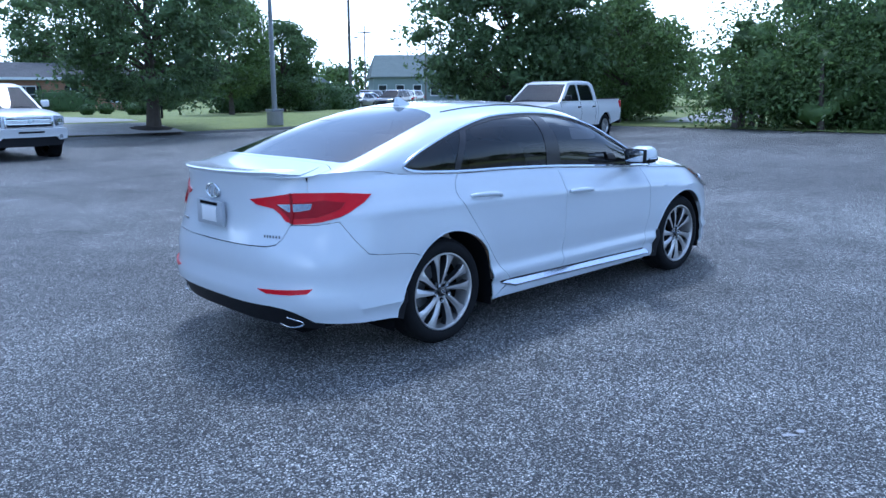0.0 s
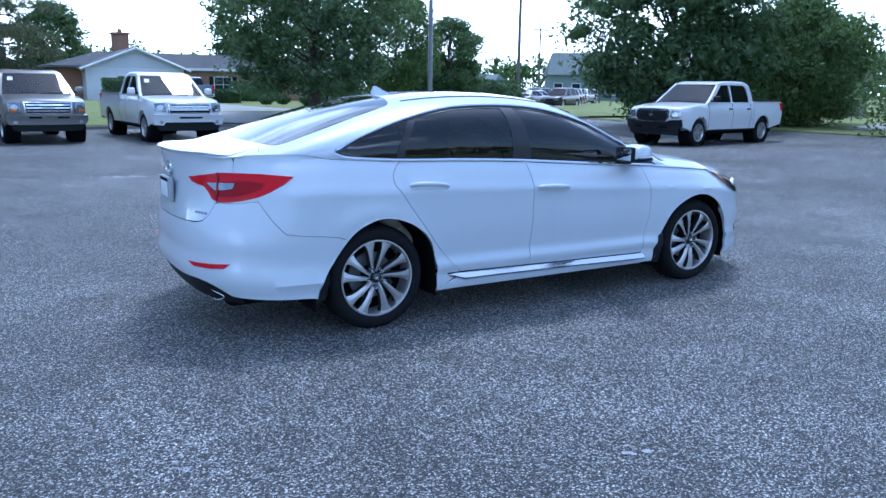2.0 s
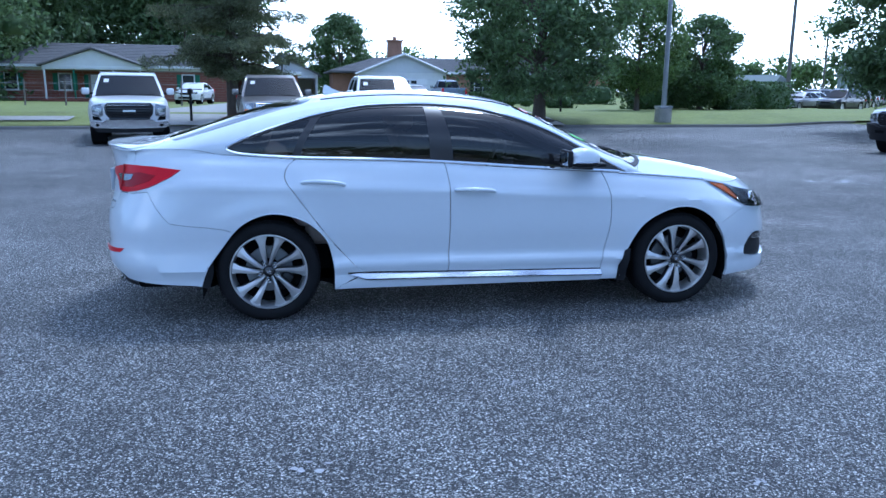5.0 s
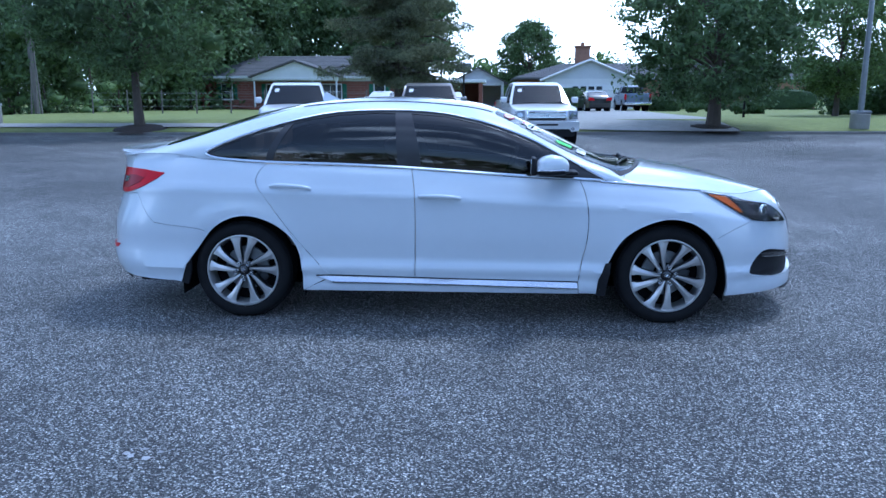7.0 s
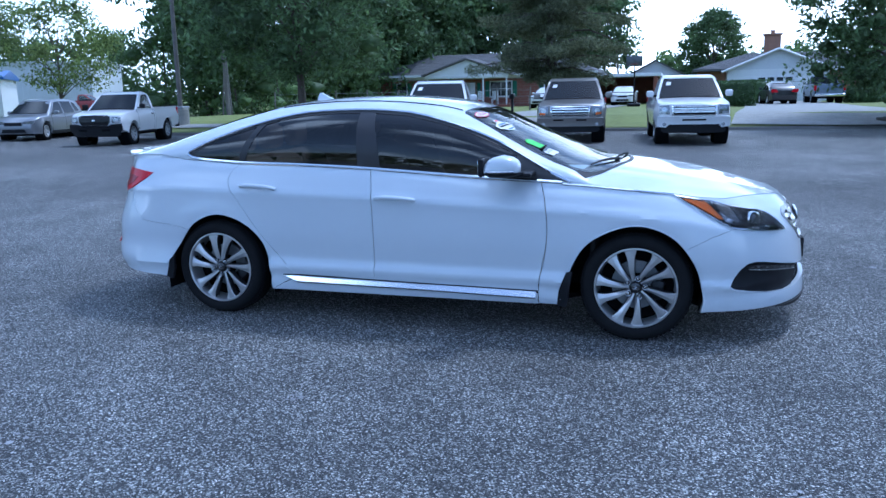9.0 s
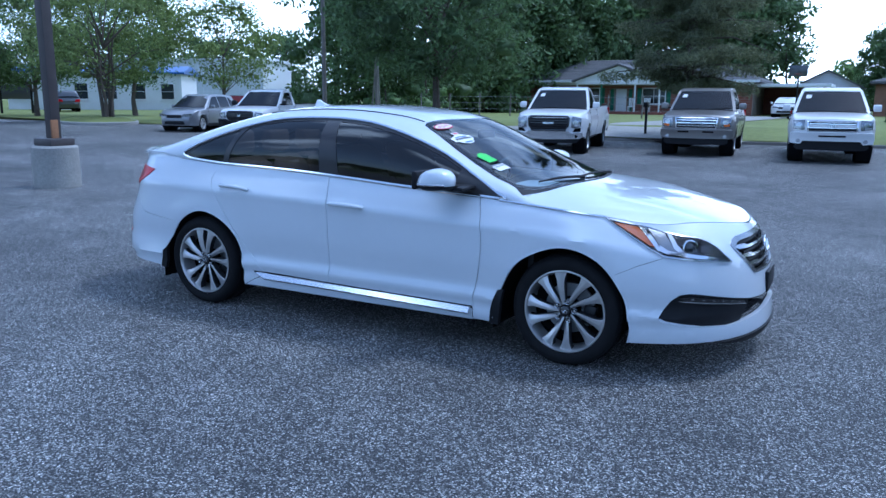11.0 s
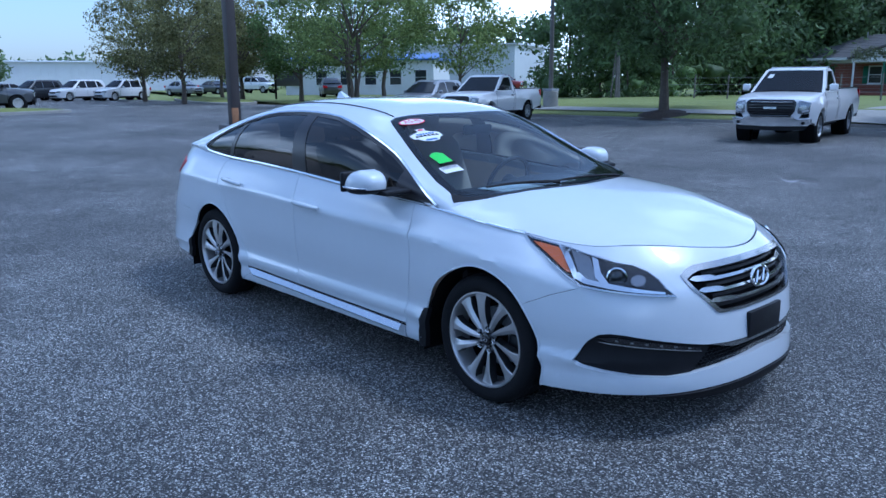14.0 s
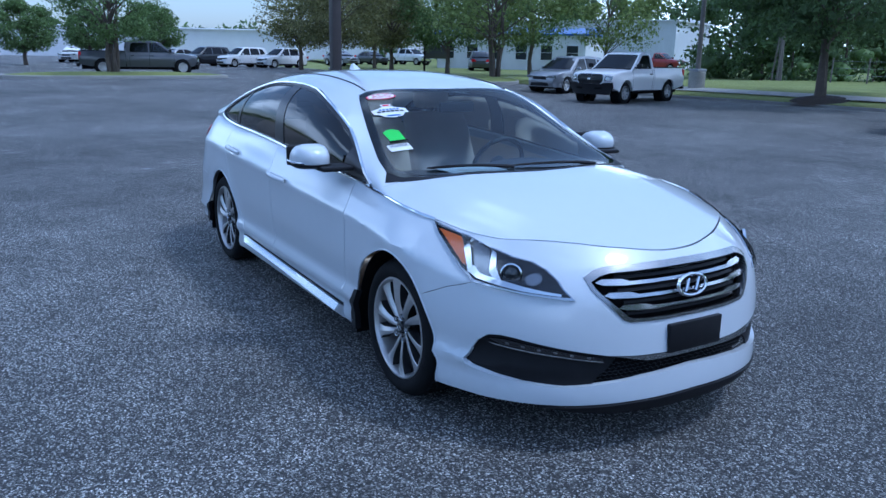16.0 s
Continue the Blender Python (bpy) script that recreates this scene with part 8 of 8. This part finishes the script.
        part("handle_cup", skin(cut_grid(cup, 0.04, 0.03), lambda s, z: Vector((1, flip, 1)) * wrap(s, z, 0.0015), 0.001, mid_of), PAINT, door)
    # door mirror
    root = part("mirror_arm", boxed((2.05, flip * -0.93 - 0.07, 0.985), (2.20, flip * -0.93 + 0.11, 1.012), 0.012), BLACK_PLASTIC, CAR, "black mirror arm")
    for nm, mt, za, zb_, lab in (("mirror_cap", PAINT, 1.018, 1.115, "white mirror cap"), ("mirror_base", BLACK_PLASTIC, 0.985, 1.018, "black lower mirror shell")):
        bm = bmesh.new()
        rings = []
        m_ = 9
        for k in range(m_):
            t = k / (m_ - 1)
            z = za + (zb_ - za) * t
            f = (1 - (t if nm == "mirror_cap" else 1 - t) ** 2.6) ** 0.5
            f = max(0.06, f)
            ringv = []
            for j in range(28):
                a = 2 * math.pi * j / 28
                cx, cy = math.cos(a), math.sin(a)
                px = 2.012 + 0.02 * t + (0.125 if cx > 0 else 0.098) * f * (abs(cx) ** (0.9 if cx > 0 else 0.55)) * (1 if cx > 0 else -1)
                py = 0.995 + 0.098 * (0.45 + 0.55 * f) * (abs(cy) ** 0.8) * (1 if cy > 0 else -1)
                ringv.append(bm.verts.new((px, -flip * py, z)))
            rings.append(ringv)
        for p_, q_ in zip(rings, rings[1:]):
            for j in range(28):
                bm.faces.new((p_[j], p_[(j + 1) % 28], q_[(j + 1) % 28], q_[j]))
        bm.faces.new(rings[0]); bm.faces.new(rings[-1])
        bmesh.ops.recalc_face_normals(bm, faces=bm.faces)
        part(nm, bm, mt, root, lab, 50)
    part("mirror_signal", tube(bmesh.new(), [(2.13, -flip * 1.02, 1.024), (2.10, -flip * 1.075, 1.024), (2.03, -flip * 1.094, 1.024), (1.95, -flip * 1.092, 1.024)], 0.007, 6), SATIN_CHROME, root, "slim mirror turn signal")
    part("mirror_bezel", boxed((1.902, -flip * 0.995 - 0.090, 0.992), (1.935, -flip * 0.995 + 0.090, 1.100), 0.012, 3), BLACK_PLASTIC, root, "black mirror bezel")
    part("mirror_glass", boxed((1.898, -flip * 0.995 - 0.076, 1.003), (1.903, -flip * 0.995 + 0.076, 1.088), 0.002), MIRROR, root)

GREY_PLATE = mat("pale_plate_frame", (0.40, 0.42, 0.45), 0.4, vary=0.1, scale=20)
# rear badge, plate and lettering bars
p = wrap(SR + 0.001, 0.972)
oval_badge("rear_badge", (p.x - 0.006, 0, 0.972), -1, 0.15, 0.078, trunk)
pl = part("plate", boxed((-1.064, -0.15, 0.772), (-1.040, 0.15, 0.918), 0.005), GREY_PLATE, trunk, "grey dealer plate frame")
part("plate_insert", boxed((-1.068, -0.085, 0.795), (-1.063, 0.085, 0.885), 0.003), STICKER_WHITE, pl, "blank white paper tag")
part("plate_writing", boxed((-1.068, -0.10, 0.893), (-1.064, 0.10, 0.910)), DARK, pl)
for y0, y1, z0 in ((0.36, 0.48, 0.765), (-0.58, -0.47, 0.752)):
    n = 6
    for k in range(n):
        yy = y0 + (y1 - y0) * (k + 0.5) / n
        xx = -end_width(-0.9, z0)
        s_lo, s_hi = SR, -0.4
        for _ in range(30):
            mid = (s_lo + s_hi) / 2
            if ring(mid, z0)[1] < abs(yy):
                s_lo = mid
            else:
                s_hi = mid
        q = wrap(s_lo, z0, 0.003)
        part("lettering_bar", boxed((-0.002, -0.006, -0.008), (0.002, 0.006, 0.008), 0.001), SATIN_CHROME, trunk).location = (q.x, yy, z0)

# shark-fin aerial
bm = bmesh.new()
prof = [(0.0, 0.0), (-0.15, 0.0), (-0.155, 0.012), (-0.145, 0.058), (-0.13, 0.062), (-0.08, 0.034), (-0.02, 0.008)]
L_, R_ = [], []
for x, z in prof:
    w = 0.028 * (1 - z / 0.075) + 0.003
    L_.append(bm.verts.new((x, -w, z))); R_.append(bm.verts.new((x, w, z)))
bm.faces.new(L_); bm.faces.new(R_[::-1])
for k in range(len(prof)):
    bm.faces.new((L_[k], R_[k], R_[(k + 1) % len(prof)], L_[(k + 1) % len(prof)]))
bmesh.ops.recalc_face_normals(bm, faces=bm.faces)
part("roof_aerial", bm, PAINT, CAR, "white shark-fin aerial", 25).location = (0.55, 0, ZT(0.48) - 0.008)
for sgn in (-1, 1):
    pts = [(x, sgn * 0.50 * end_width(x, ZB(x)) / 0.84, top(x, 0.50 * end_width(x, ZB(x)) / 0.84) + 0.001) for x in np.linspace(0.36, 1.66, 20)]
    part("roof_ditch", tube(bmesh.new(), pts, 0.005, 6), PILLAR, CAR, "dark roof seam")

# wipers
for a, b in (((2.655, 0.42), (2.615, -0.10)), ((2.64, -0.12), (2.50, -0.56))):
    pts = [(a[0] + (b[0] - a[0]) * t, a[1] + (b[1] - a[1]) * t, top(a[0] + (b[0] - a[0]) * t, a[1] + (b[1] - a[1]) * t) + 0.008 + 0.006 * math.sin(math.pi * t)) for t in np.linspace(0, 1, 9)]
    part("wiper", tube(bmesh.new(), pts, [0.010, 0.010, 0.009, 0.008, 0.008, 0.007, 0.007, 0.006, 0.005], 6), BLACK_PLASTIC, CAR, "black wiper blade")

# wheels
RIM_R = 0.238


def rim_mesh():
    bm = bmesh.new()
    R = RIM_R
    lathe(bm, [(R + 0.006, 0.004), (R + 0.004, -0.002), (R - 0.003, -0.003), (R - 0.008, 0.004), (R - 0.013, 0.03), (R - 0.022, 0.11)], 72)
    return bm


def spoke_mesh(face):
    """Ten swirled blades that flare into the rim; face: the two machined facets of each, else the dark flanks."""
    bm = bmesh.new()
    R = RIM_R - 0.006
    for k in range(10):
        a0 = 2 * math.pi * k / 10 + (0.05 if k % 2 else -0.05)
        rows = []
        for t in np.linspace(0, 1, 10):
            r = 0.038 + (R - 0.038) * t
            tw = a0 + 0.14 * (1 - t) ** 1.4
            hw = 0.0095 + 0.0155 * t + 0.016 * max(0.0, t - 0.72) ** 1.5 / 0.148
            y = 0.026 - 0.014 * t - 0.010 * math.sin(math.pi * t)
            c, s = math.cos(tw), math.sin(tw)
            # a ridge parts the flat bright facet from the one that falls back
            pts = [(r * c - u * hw * s, y + dy, r * s + u * hw * c) for u, dy in ((-1.0, 0.016 - 0.006 * t), (-0.12, 0.001), (0.0, 0.0), (0.88, 0.0), (1.0, 0.004))]
            back = [(r * c + hw * 1.1 * s, y + 0.05, r * s - hw * 1.1 * c), (r * c - hw * 1.1 * s, y + 0.05, r * s + hw * 1.1 * c)]
            rows.append((pts, back))
        if face:
            vs = [[bm.verts.new(p) for p in pts] for pts, _ in rows]
            for p, q in zip(vs, vs[1:]):
                for j in range(4):
                    bm.faces.new((p[j], q[j], q[j + 1], p[j + 1]))
        else:
            vs = [[bm.verts.new(pts[0]), bm.verts.new(back[0]), bm.verts.new(back[1]), bm.verts.new(pts[4])] for pts, back in rows]
            for p, q in zip(vs, vs[1:]):
                for j in range(3):
                    bm.faces.new((p[j], p[j + 1], q[j + 1], q[j]))
    bmesh.ops.recalc_face_normals(bm, faces=bm.faces)
    return bm


TYRE_PROF = [(0.236, 0.008), (0.243, 0.002), (0.250, -0.003), (0.264, -0.010), (0.280, -0.012), (0.297, -0.008), (0.312, 0.004), (0.3195, 0.016), (0.3205, 0.020), (TYRE_R - 0.003, 0.034), (TYRE_R, 0.06), (TYRE_R, 0.16), (TYRE_R - 0.003, 0.186), (0.316, 0.21), (0.29, 0.222), (0.24, 0.215)]


def hero_wheel(x, side, turn):
    w = new("wheel"); w.parent = CAR
    w.matrix_local = pose(x, side * 0.888, HUB) @ (pose(0, 0, 0) if side < 0 else pose(0, 0, 0, 0, 0, 180)) @ pose(0, 0, 0, 0, turn, 0)
    w["label"] = "ten-spoke alloy wheel"
    bm = lathe(bmesh.new(), TYRE_PROF, 64)
    ty = part("tyre", bm, RUBBER, w, "black road tyre")
    bm = bmesh.new()
    for k in range(72):
        a = 2 * math.pi * k / 72
        for h0, h1 in ((0.038, 0.070), (0.152, 0.184)):
            m = Matrix.Rotation(-a, 4, "Y") @ Matrix.Translation((TYRE_R - 0.001, (h0 + h1) / 2, 0)) @ Matrix.Diagonal((0.007, h1 - h0, 0.016, 1))
            bmesh.ops.create_cube(bm, size=1, matrix=m)
    ob = part("tread_block", bm, RUBBER, ty); ob["kind"] = "stuff"
    rm = part("rim", rim_mesh(), ALLOY, w, "machined alloy rim")
    part("barrel", lathe(bmesh.new(), [(0.220, 0.10), (0.212, 0.13), (0.16, 0.14), (0.001, 0.14)], 40), DARK, w)
    part("spoke_face", spoke_mesh(True), ALLOY, rm, "bright spoke faces", 14)
    part("spoke_flank", spoke_mesh(False), ALLOY_DARK, rm, "dark painted spoke flanks")
    part("hub", lathe(bmesh.new(), [(0.001, 0.024), (0.030, 0.024), (0.036, 0.032), (0.040, 0.05), (0.045, 0.09)], 32), ALLOY_DARK, rm)
    part("hub_cap", lathe(bmesh.new(), [(0.001, 0.010), (0.024, 0.011), (0.029, 0.014), (0.031, 0.024)], 28), GLOSS_BLACK, rm, "black hub cap")
    bm = tube(bmesh.new(), [(0.016 * math.cos(a), 0.009, 0.010 * math.sin(a)) for a in np.linspace(0, 2 * math.pi, 17)[:-1]], 0.0022, 5, closed=True)
    tube(bm, [(-0.005, 0.009, -0.007), (0.005, 0.009, 0.007)], 0.0025, 5)
    part("cap_badge", bm, CHROME, rm)
    for k in range(5):
        a = 2 * math.pi * (k + 0.25) / 5
        bm = lathe(bmesh.new(), [(0.001, 0.008), (0.008, 0.009), (0.0095, 0.013), (0.0095, 0.03)], 12)
        lathe(bm, [(0.0135, 0.014), (0.0165, 0.012), (0.0165, 0.034)], 14)
        ob = part("wheel_nut", bm, SATIN_CHROME, rm); ob.location = (0.056 * math.cos(a), 0.004, 0.056 * math.sin(a))
        part("nut_recess", lathe(bmesh.new(), [(0.001, 0.017), (0.0155, 0.017)], 14), DARK, rm).location = ob.location
    part("brake_disc", lathe(bmesh.new(), [(0.07, 0.105), (0.148, 0.105), (0.148, 0.128), (0.07, 0.128)], 40), GALV, w, "steel brake disc")
    part("brake_caliper", boxed((0.085, 0.085, -0.06), (0.16, 0.135, 0.06), 0.015), ALLOY_DARK, w)
    return w


for x, side, turn in ((AXLE_F, -1, 12), (AXLE_R, -1, 40), (AXLE_F, 1, 70), (AXLE_R, 1, 5)):
    hero_wheel(x, side, turn)
for x, arc in ((AXLE_F, ARCH_F), (AXLE_R, ARCH_R)):
    for sgn in (-1, 1):
        bm = bmesh.new()
        rows = []
        for a, b in [(arc[0][0], 0.16)] + arc + [(arc[-1][0], 0.16)]:
            rows.append([bm.verts.new((a, sgn * w, b)) for w in (0.60, 0.80, min(0.892, end_width(a, max(b, 0.2)) - 0.012))])
        for p, q in zip(rows, rows[1:]):
            for k in range(2):
                bm.faces.new((p[k], q[k], q[k + 1], p[k + 1]))
        c = bm.verts.new((x, sgn * 0.60, 0.3))
        for p, q in zip(rows, rows[1:]):
            bm.faces.new((p[0], q[0], c))
        part("wheel_arch_liner", bm, DARK, CAR, "black wheel-arch liner")
# painted lips round the arches
for arc in (ARCH_F, ARCH_R):
    for flip in (1, -1):
        pts = [Vector((1, flip, 1)) * wrap(a, b, 0.0) for a, b in arc]
        part("arch_lip", tube(bmesh.new(), pts, 0.0045, 8), PAINT, CAR, "", 60)
# mud flaps behind the wheels
side_panel("mud_flap", [(-0.365, 0.235), (-0.335, 0.34), (-0.335, 0.40), (-0.372, 0.372), (-0.41, 0.25)], BLACK_PLASTIC, out=0.004, thick=0.03, du=0.1, dv=0.1, label="black mud flap")
side_panel("mud_flap", [(2.405, 0.20), (2.435, 0.42), (2.40, 0.41), (2.358, 0.30), (2.345, 0.20)], BLACK_PLASTIC, out=0.012, thick=0.03, du=0.1, dv=0.1, label="black mud flap")

# lining, floor and underbody
LINE = [(-0.60, 0.78), (0.47, 0.78), (0.50, 0.40), (2.28, 0.40), (2.28, 0.78), (2.50, 0.80), (2.50, 0.89), (2.2, 0.92), (1.2, 0.99), (0.2, 1.02), (-0.60, 1.02)]
side_panel("door_lining", LINE, LEATHER, out=-0.055, thick=0.004, du=0.12, dv=0.1, label="beige inner door lining")
part("underbody", boxed((-0.85, -0.60, 0.175), (3.55, 0.60, 0.30), 0.03), DARK, CAR, "dark underbody")
part("underbody_side", boxed((0.46, -0.84, 0.19), (2.33, 0.84, 0.28), 0.02), DARK, CAR)
part("cabin_floor", boxed((0.50, -0.80, 0.30), (2.28, 0.80, 0.36), 0.01), LEATHER, CAR)
part("bulkhead", boxed((2.52, -0.76, 0.36), (2.56, 0.76, 0.88), 0.01), DASH, CAR)
part("engine_bay", boxed((2.60, -0.55, 0.30), (3.50, 0.55, 0.62), 0.02), DARK, CAR)
part("boot_floor", boxed((-0.92, -0.60, 0.40), (-0.40, 0.60, 0.60), 0.02), DARK, CAR)
roof_lin = [(0.42, 0.62), (0.42, math.pi - 0.62), (1.62, math.pi - 0.62), (1.62, 0.62)]
dome_panel("headliner", roof_lin, mat("headliner", (0.5, 0.47, 0.43), 0.9, vary=0.08), out=-0.035, thick=0.004, du=0.15, dv=0.15, label="pale headliner")
# dash, wheel and seats
bm = bmesh.new()
rows = []
for y in np.linspace(-0.74, 0.74, 13):
    prof = [(2.52, 0.90), (2.40, 0.945), (2.16, 0.955), (1.98, 0.93), (1.93, 0.87), (1.98, 0.70), (2.05, 0.55)]
    rows.append([bm.verts.new((x, y, z + (0.035 * math.exp(-((y - 0.36) / 0.2) ** 2) if 1.95 < x < 2.3 else 0) - (0.02 if abs(y) > 0.65 else 0))) for x, z in prof])
for p, q in zip(rows, rows[1:]):
    for k in range(len(p) - 1):
        bm.faces.new((p[k], p[k + 1], q[k + 1], q[k]))
bmesh.ops.recalc_face_normals(bm, faces=bm.faces)
part("dashboard", bm, DASH, CAR, "dark dashboard", 50)
part("dash_papers", boxed((2.20, -0.32, 0.962), (2.42, 0.02, 0.966)), STICKER_WHITE, CAR, "loose white papers on the dashboard")
sw = [(1.80 + 0.07 * math.sin(a) * 0.9, 0.37 + 0.185 * math.cos(a), 0.90 + 0.17 * math.sin(a)) for a in np.linspace(0, 2 * math.pi, 33)[:-1]]
st = part("steering_wheel", tube(bmesh.new(), sw, 0.015, 8, closed=True), DASH, CAR, "black steering wheel")
bm = bmesh.new()
for dy in (-0.17, 0.17):
    tube(bm, [(1.83, 0.37, 0.90), (1.80, 0.37 + dy, 0.90)], 0.016, 6)
tube(bm, [(1.83, 0.37, 0.90), (1.76, 0.37, 0.75)], 0.016, 6)
cyl(bm, (1.79, 0.37, 0.90), (1.98, 0.37, 0.85), 0.06, 0.045, 16)
part("steering_hub", bm, DASH, st)


def seat(x, y, w, parent, back_h=0.62, rest=True):
    s = new("seat"); s.parent = parent
    s.matrix_local = pose(x, y, 0)
    s["label"] = "beige leather seat"
    bm = boxed((-0.02, -w / 2, 0.44), (0.52, w / 2, 0.60), 0.06, 4)
    part("cushion", bm, LEATHER, s)
    bm = bmesh.new()
    box(bm, (-0.10, -w / 2, 0.56), (0.06, w / 2, 0.56 + back_h), 0.06, 4)
    for v in bm.verts:
        h = (v.co.z - 0.56) / back_h
        v.co.x -= 0.22 * h
        v.co.y *= 1 - 0.22 * max(0, h - 0.45) ** 1.2
        v.co.x += 0.05 * (abs(v.co.y) / (w / 2)) ** 3 * (1 if v.co.x > -0.15 else 0)
    part("backrest", bm, LEATHER, s, smooth=60)
    if rest:
        bm = boxed((-0.07, -0.135, 0.0), (0.04, 0.135, 0.19), 0.05, 4)
        hr = part("headrest", bm, LEATHER, s, smooth=60); hr.location = (-0.27, 0, 0.56 + back_h + 0.02)
        bm = bmesh.new()
        for yy in (-0.06, 0.06):
            cyl(bm, (-0.27, yy, 0.56 + back_h - 0.03), (-0.275, yy, 0.56 + back_h + 0.06), 0.006, 0.006, 8)
        part("headrest_post", bm, CHROME, s)
    return s


for y in (-0.37, 0.37):
    seat(1.22, y, 0.52, CAR)
for y in (-0.42, 0.0, 0.42):
    seat(0.25, y, 0.44, CAR, 0.50, rest=True)
part("parcel_shelf", boxed((-0.58, -0.60, 1.0), (0.10, 0.60, 1.03), 0.01), DASH, CAR)
part("centre_console", boxed((1.15, -0.12, 0.36), (2.05, 0.12, 0.62), 0.03, 3), DASH, CAR)
part("rear_view_mirror", boxed((1.86, -0.12, 1.245), (1.89, 0.12, 1.305), 0.012), DASH, CAR)


# windscreen stickers
def glass_map(x0, y0):
    def f(u, v, out):
        x, y = x0 - v * 1.05 + u * 0.16, y0 + u
        p = Vector((x, y, top(x, y)))
        return p + Vector((0.42, 0, 0.9)) * out
    return f


def sticker(name, poly, x0, y0, material, out, label="", parent=None):
    f = glass_map(x0, y0)
    bm = skin(cut_grid(poly, 0.03, 0.03), lambda u, v: f(u, v, out), 0, (1.5, 0, 0.5))
    return part(name, bm, material, parent or CAR, label)


def ellipse(w, h, n=32, cx=0, cy=0):
    return [(cx + w / 2 * math.cos(a), cy + h / 2 * math.sin(a)) for a in np.linspace(0, 2 * math.pi, n + 1)[:-1]]


def letters(name, text, size, x0, y0, dv, out, material, parent):
    cu = bpy.data.curves.new("letters", "FONT")
    cu.body, cu.size, cu.align_x, cu.align_y = text, size, "CENTER", "CENTER"
    tmp = new("letters", cu)
    me = bpy.data.meshes.new_from_object(tmp.evaluated_get(bpy.context.evaluated_depsgraph_get()))
    bpy.data.objects.remove(tmp); bpy.data.curves.remove(cu)
    f = glass_map(x0, y0)
    for v in me.vertices:
        v.co = f(v.co.x, v.co.y + dv, out)
    me.materials.clear(); me.materials.append(material)
    ob = new(name, me); ob.parent = parent
    return ob


st1 = sticker("price_sticker", ellipse(0.175, 0.066), 1.775, -0.455, STICKER_RED, 0.003, "red-rimmed oval sticker reading AS-IS")
sticker("sticker_face", ellipse(0.158, 0.053), 1.775, -0.455, STICKER_WHITE, 0.0045, parent=st1)
letters("sticker_letters", "AS-IS", 0.052, 1.775, -0.455, 0, 0.006, STICKER_RED, st1)
st2 = sticker("report_sticker", [(0.83 * u, 0.83 * v) for u, v in ((-0.12, -0.015), (-0.09, -0.022), (-0.06, -0.055), (0, -0.068), (0.06, -0.055), (0.09, -0.022), (0.12, -0.015), (0.12, 0.03), (0.06, 0.045), (0.03, 0.06), (0.04, 0.085), (-0.04, 0.085), (-0.03, 0.06), (-0.06, 0.045), (-0.12, 0.03))], 1.935, -0.475, STICKER_WHITE, 0.003, "white shield-shaped sticker with blue and red bars")
for k, (w, dv, mt) in enumerate(((0.124, 0.020, STICKER_BLUE), (0.158, 0.002, DARK), (0.083, -0.038, STICKER_BLUE), (0.042, 0.058, STICKER_RED))):
    n = 6 if k < 2 else 1
    for j in range(n):
        a, b = -w / 2 + w * j / n + 0.003, -w / 2 + w * (j + 1) / n - 0.003
        sticker("writing_bar", [(a, dv - 0.0065), (b, dv - 0.0065), (b, dv + 0.0065), (a, dv + 0.0065)], 1.935, -0.475, mt, 0.0045, parent=st2)
st3 = sticker("inspection_tag", [(-0.043, -0.055), (0.043, -0.055), (0.045, 0.03), (0.026, 0.034), (0.022, 0.045), (-0.022, 0.045), (-0.026, 0.034), (-0.045, 0.03)], 2.135, -0.562, STICKER_GREEN, 0.003, "bright green tag on the windscreen")
sticker("tag_strip", [(-0.052, -0.068), (0.052, -0.068), (0.052, -0.055), (-0.052, -0.055)], 2.135, -0.562, DARK, 0.003, parent=st3)
st4 = sticker("barcode_tag", [(-0.06, -0.03), (0.06, -0.03), (0.06, 0.028), (-0.06, 0.028)], 2.255, -0.585, STICKER_WHITE, 0.003, "small white paper tag with writing")
for k in range(3):
    sticker("writing_bar", [(-0.05, 0.004 + 0.008 * k), (0.05, 0.004 + 0.008 * k), (0.05, 0.007 + 0.008 * k), (-0.05, 0.007 + 0.008 * k)], 2.255, -0.585, GREY_PAINT, 0.0045, parent=st4)
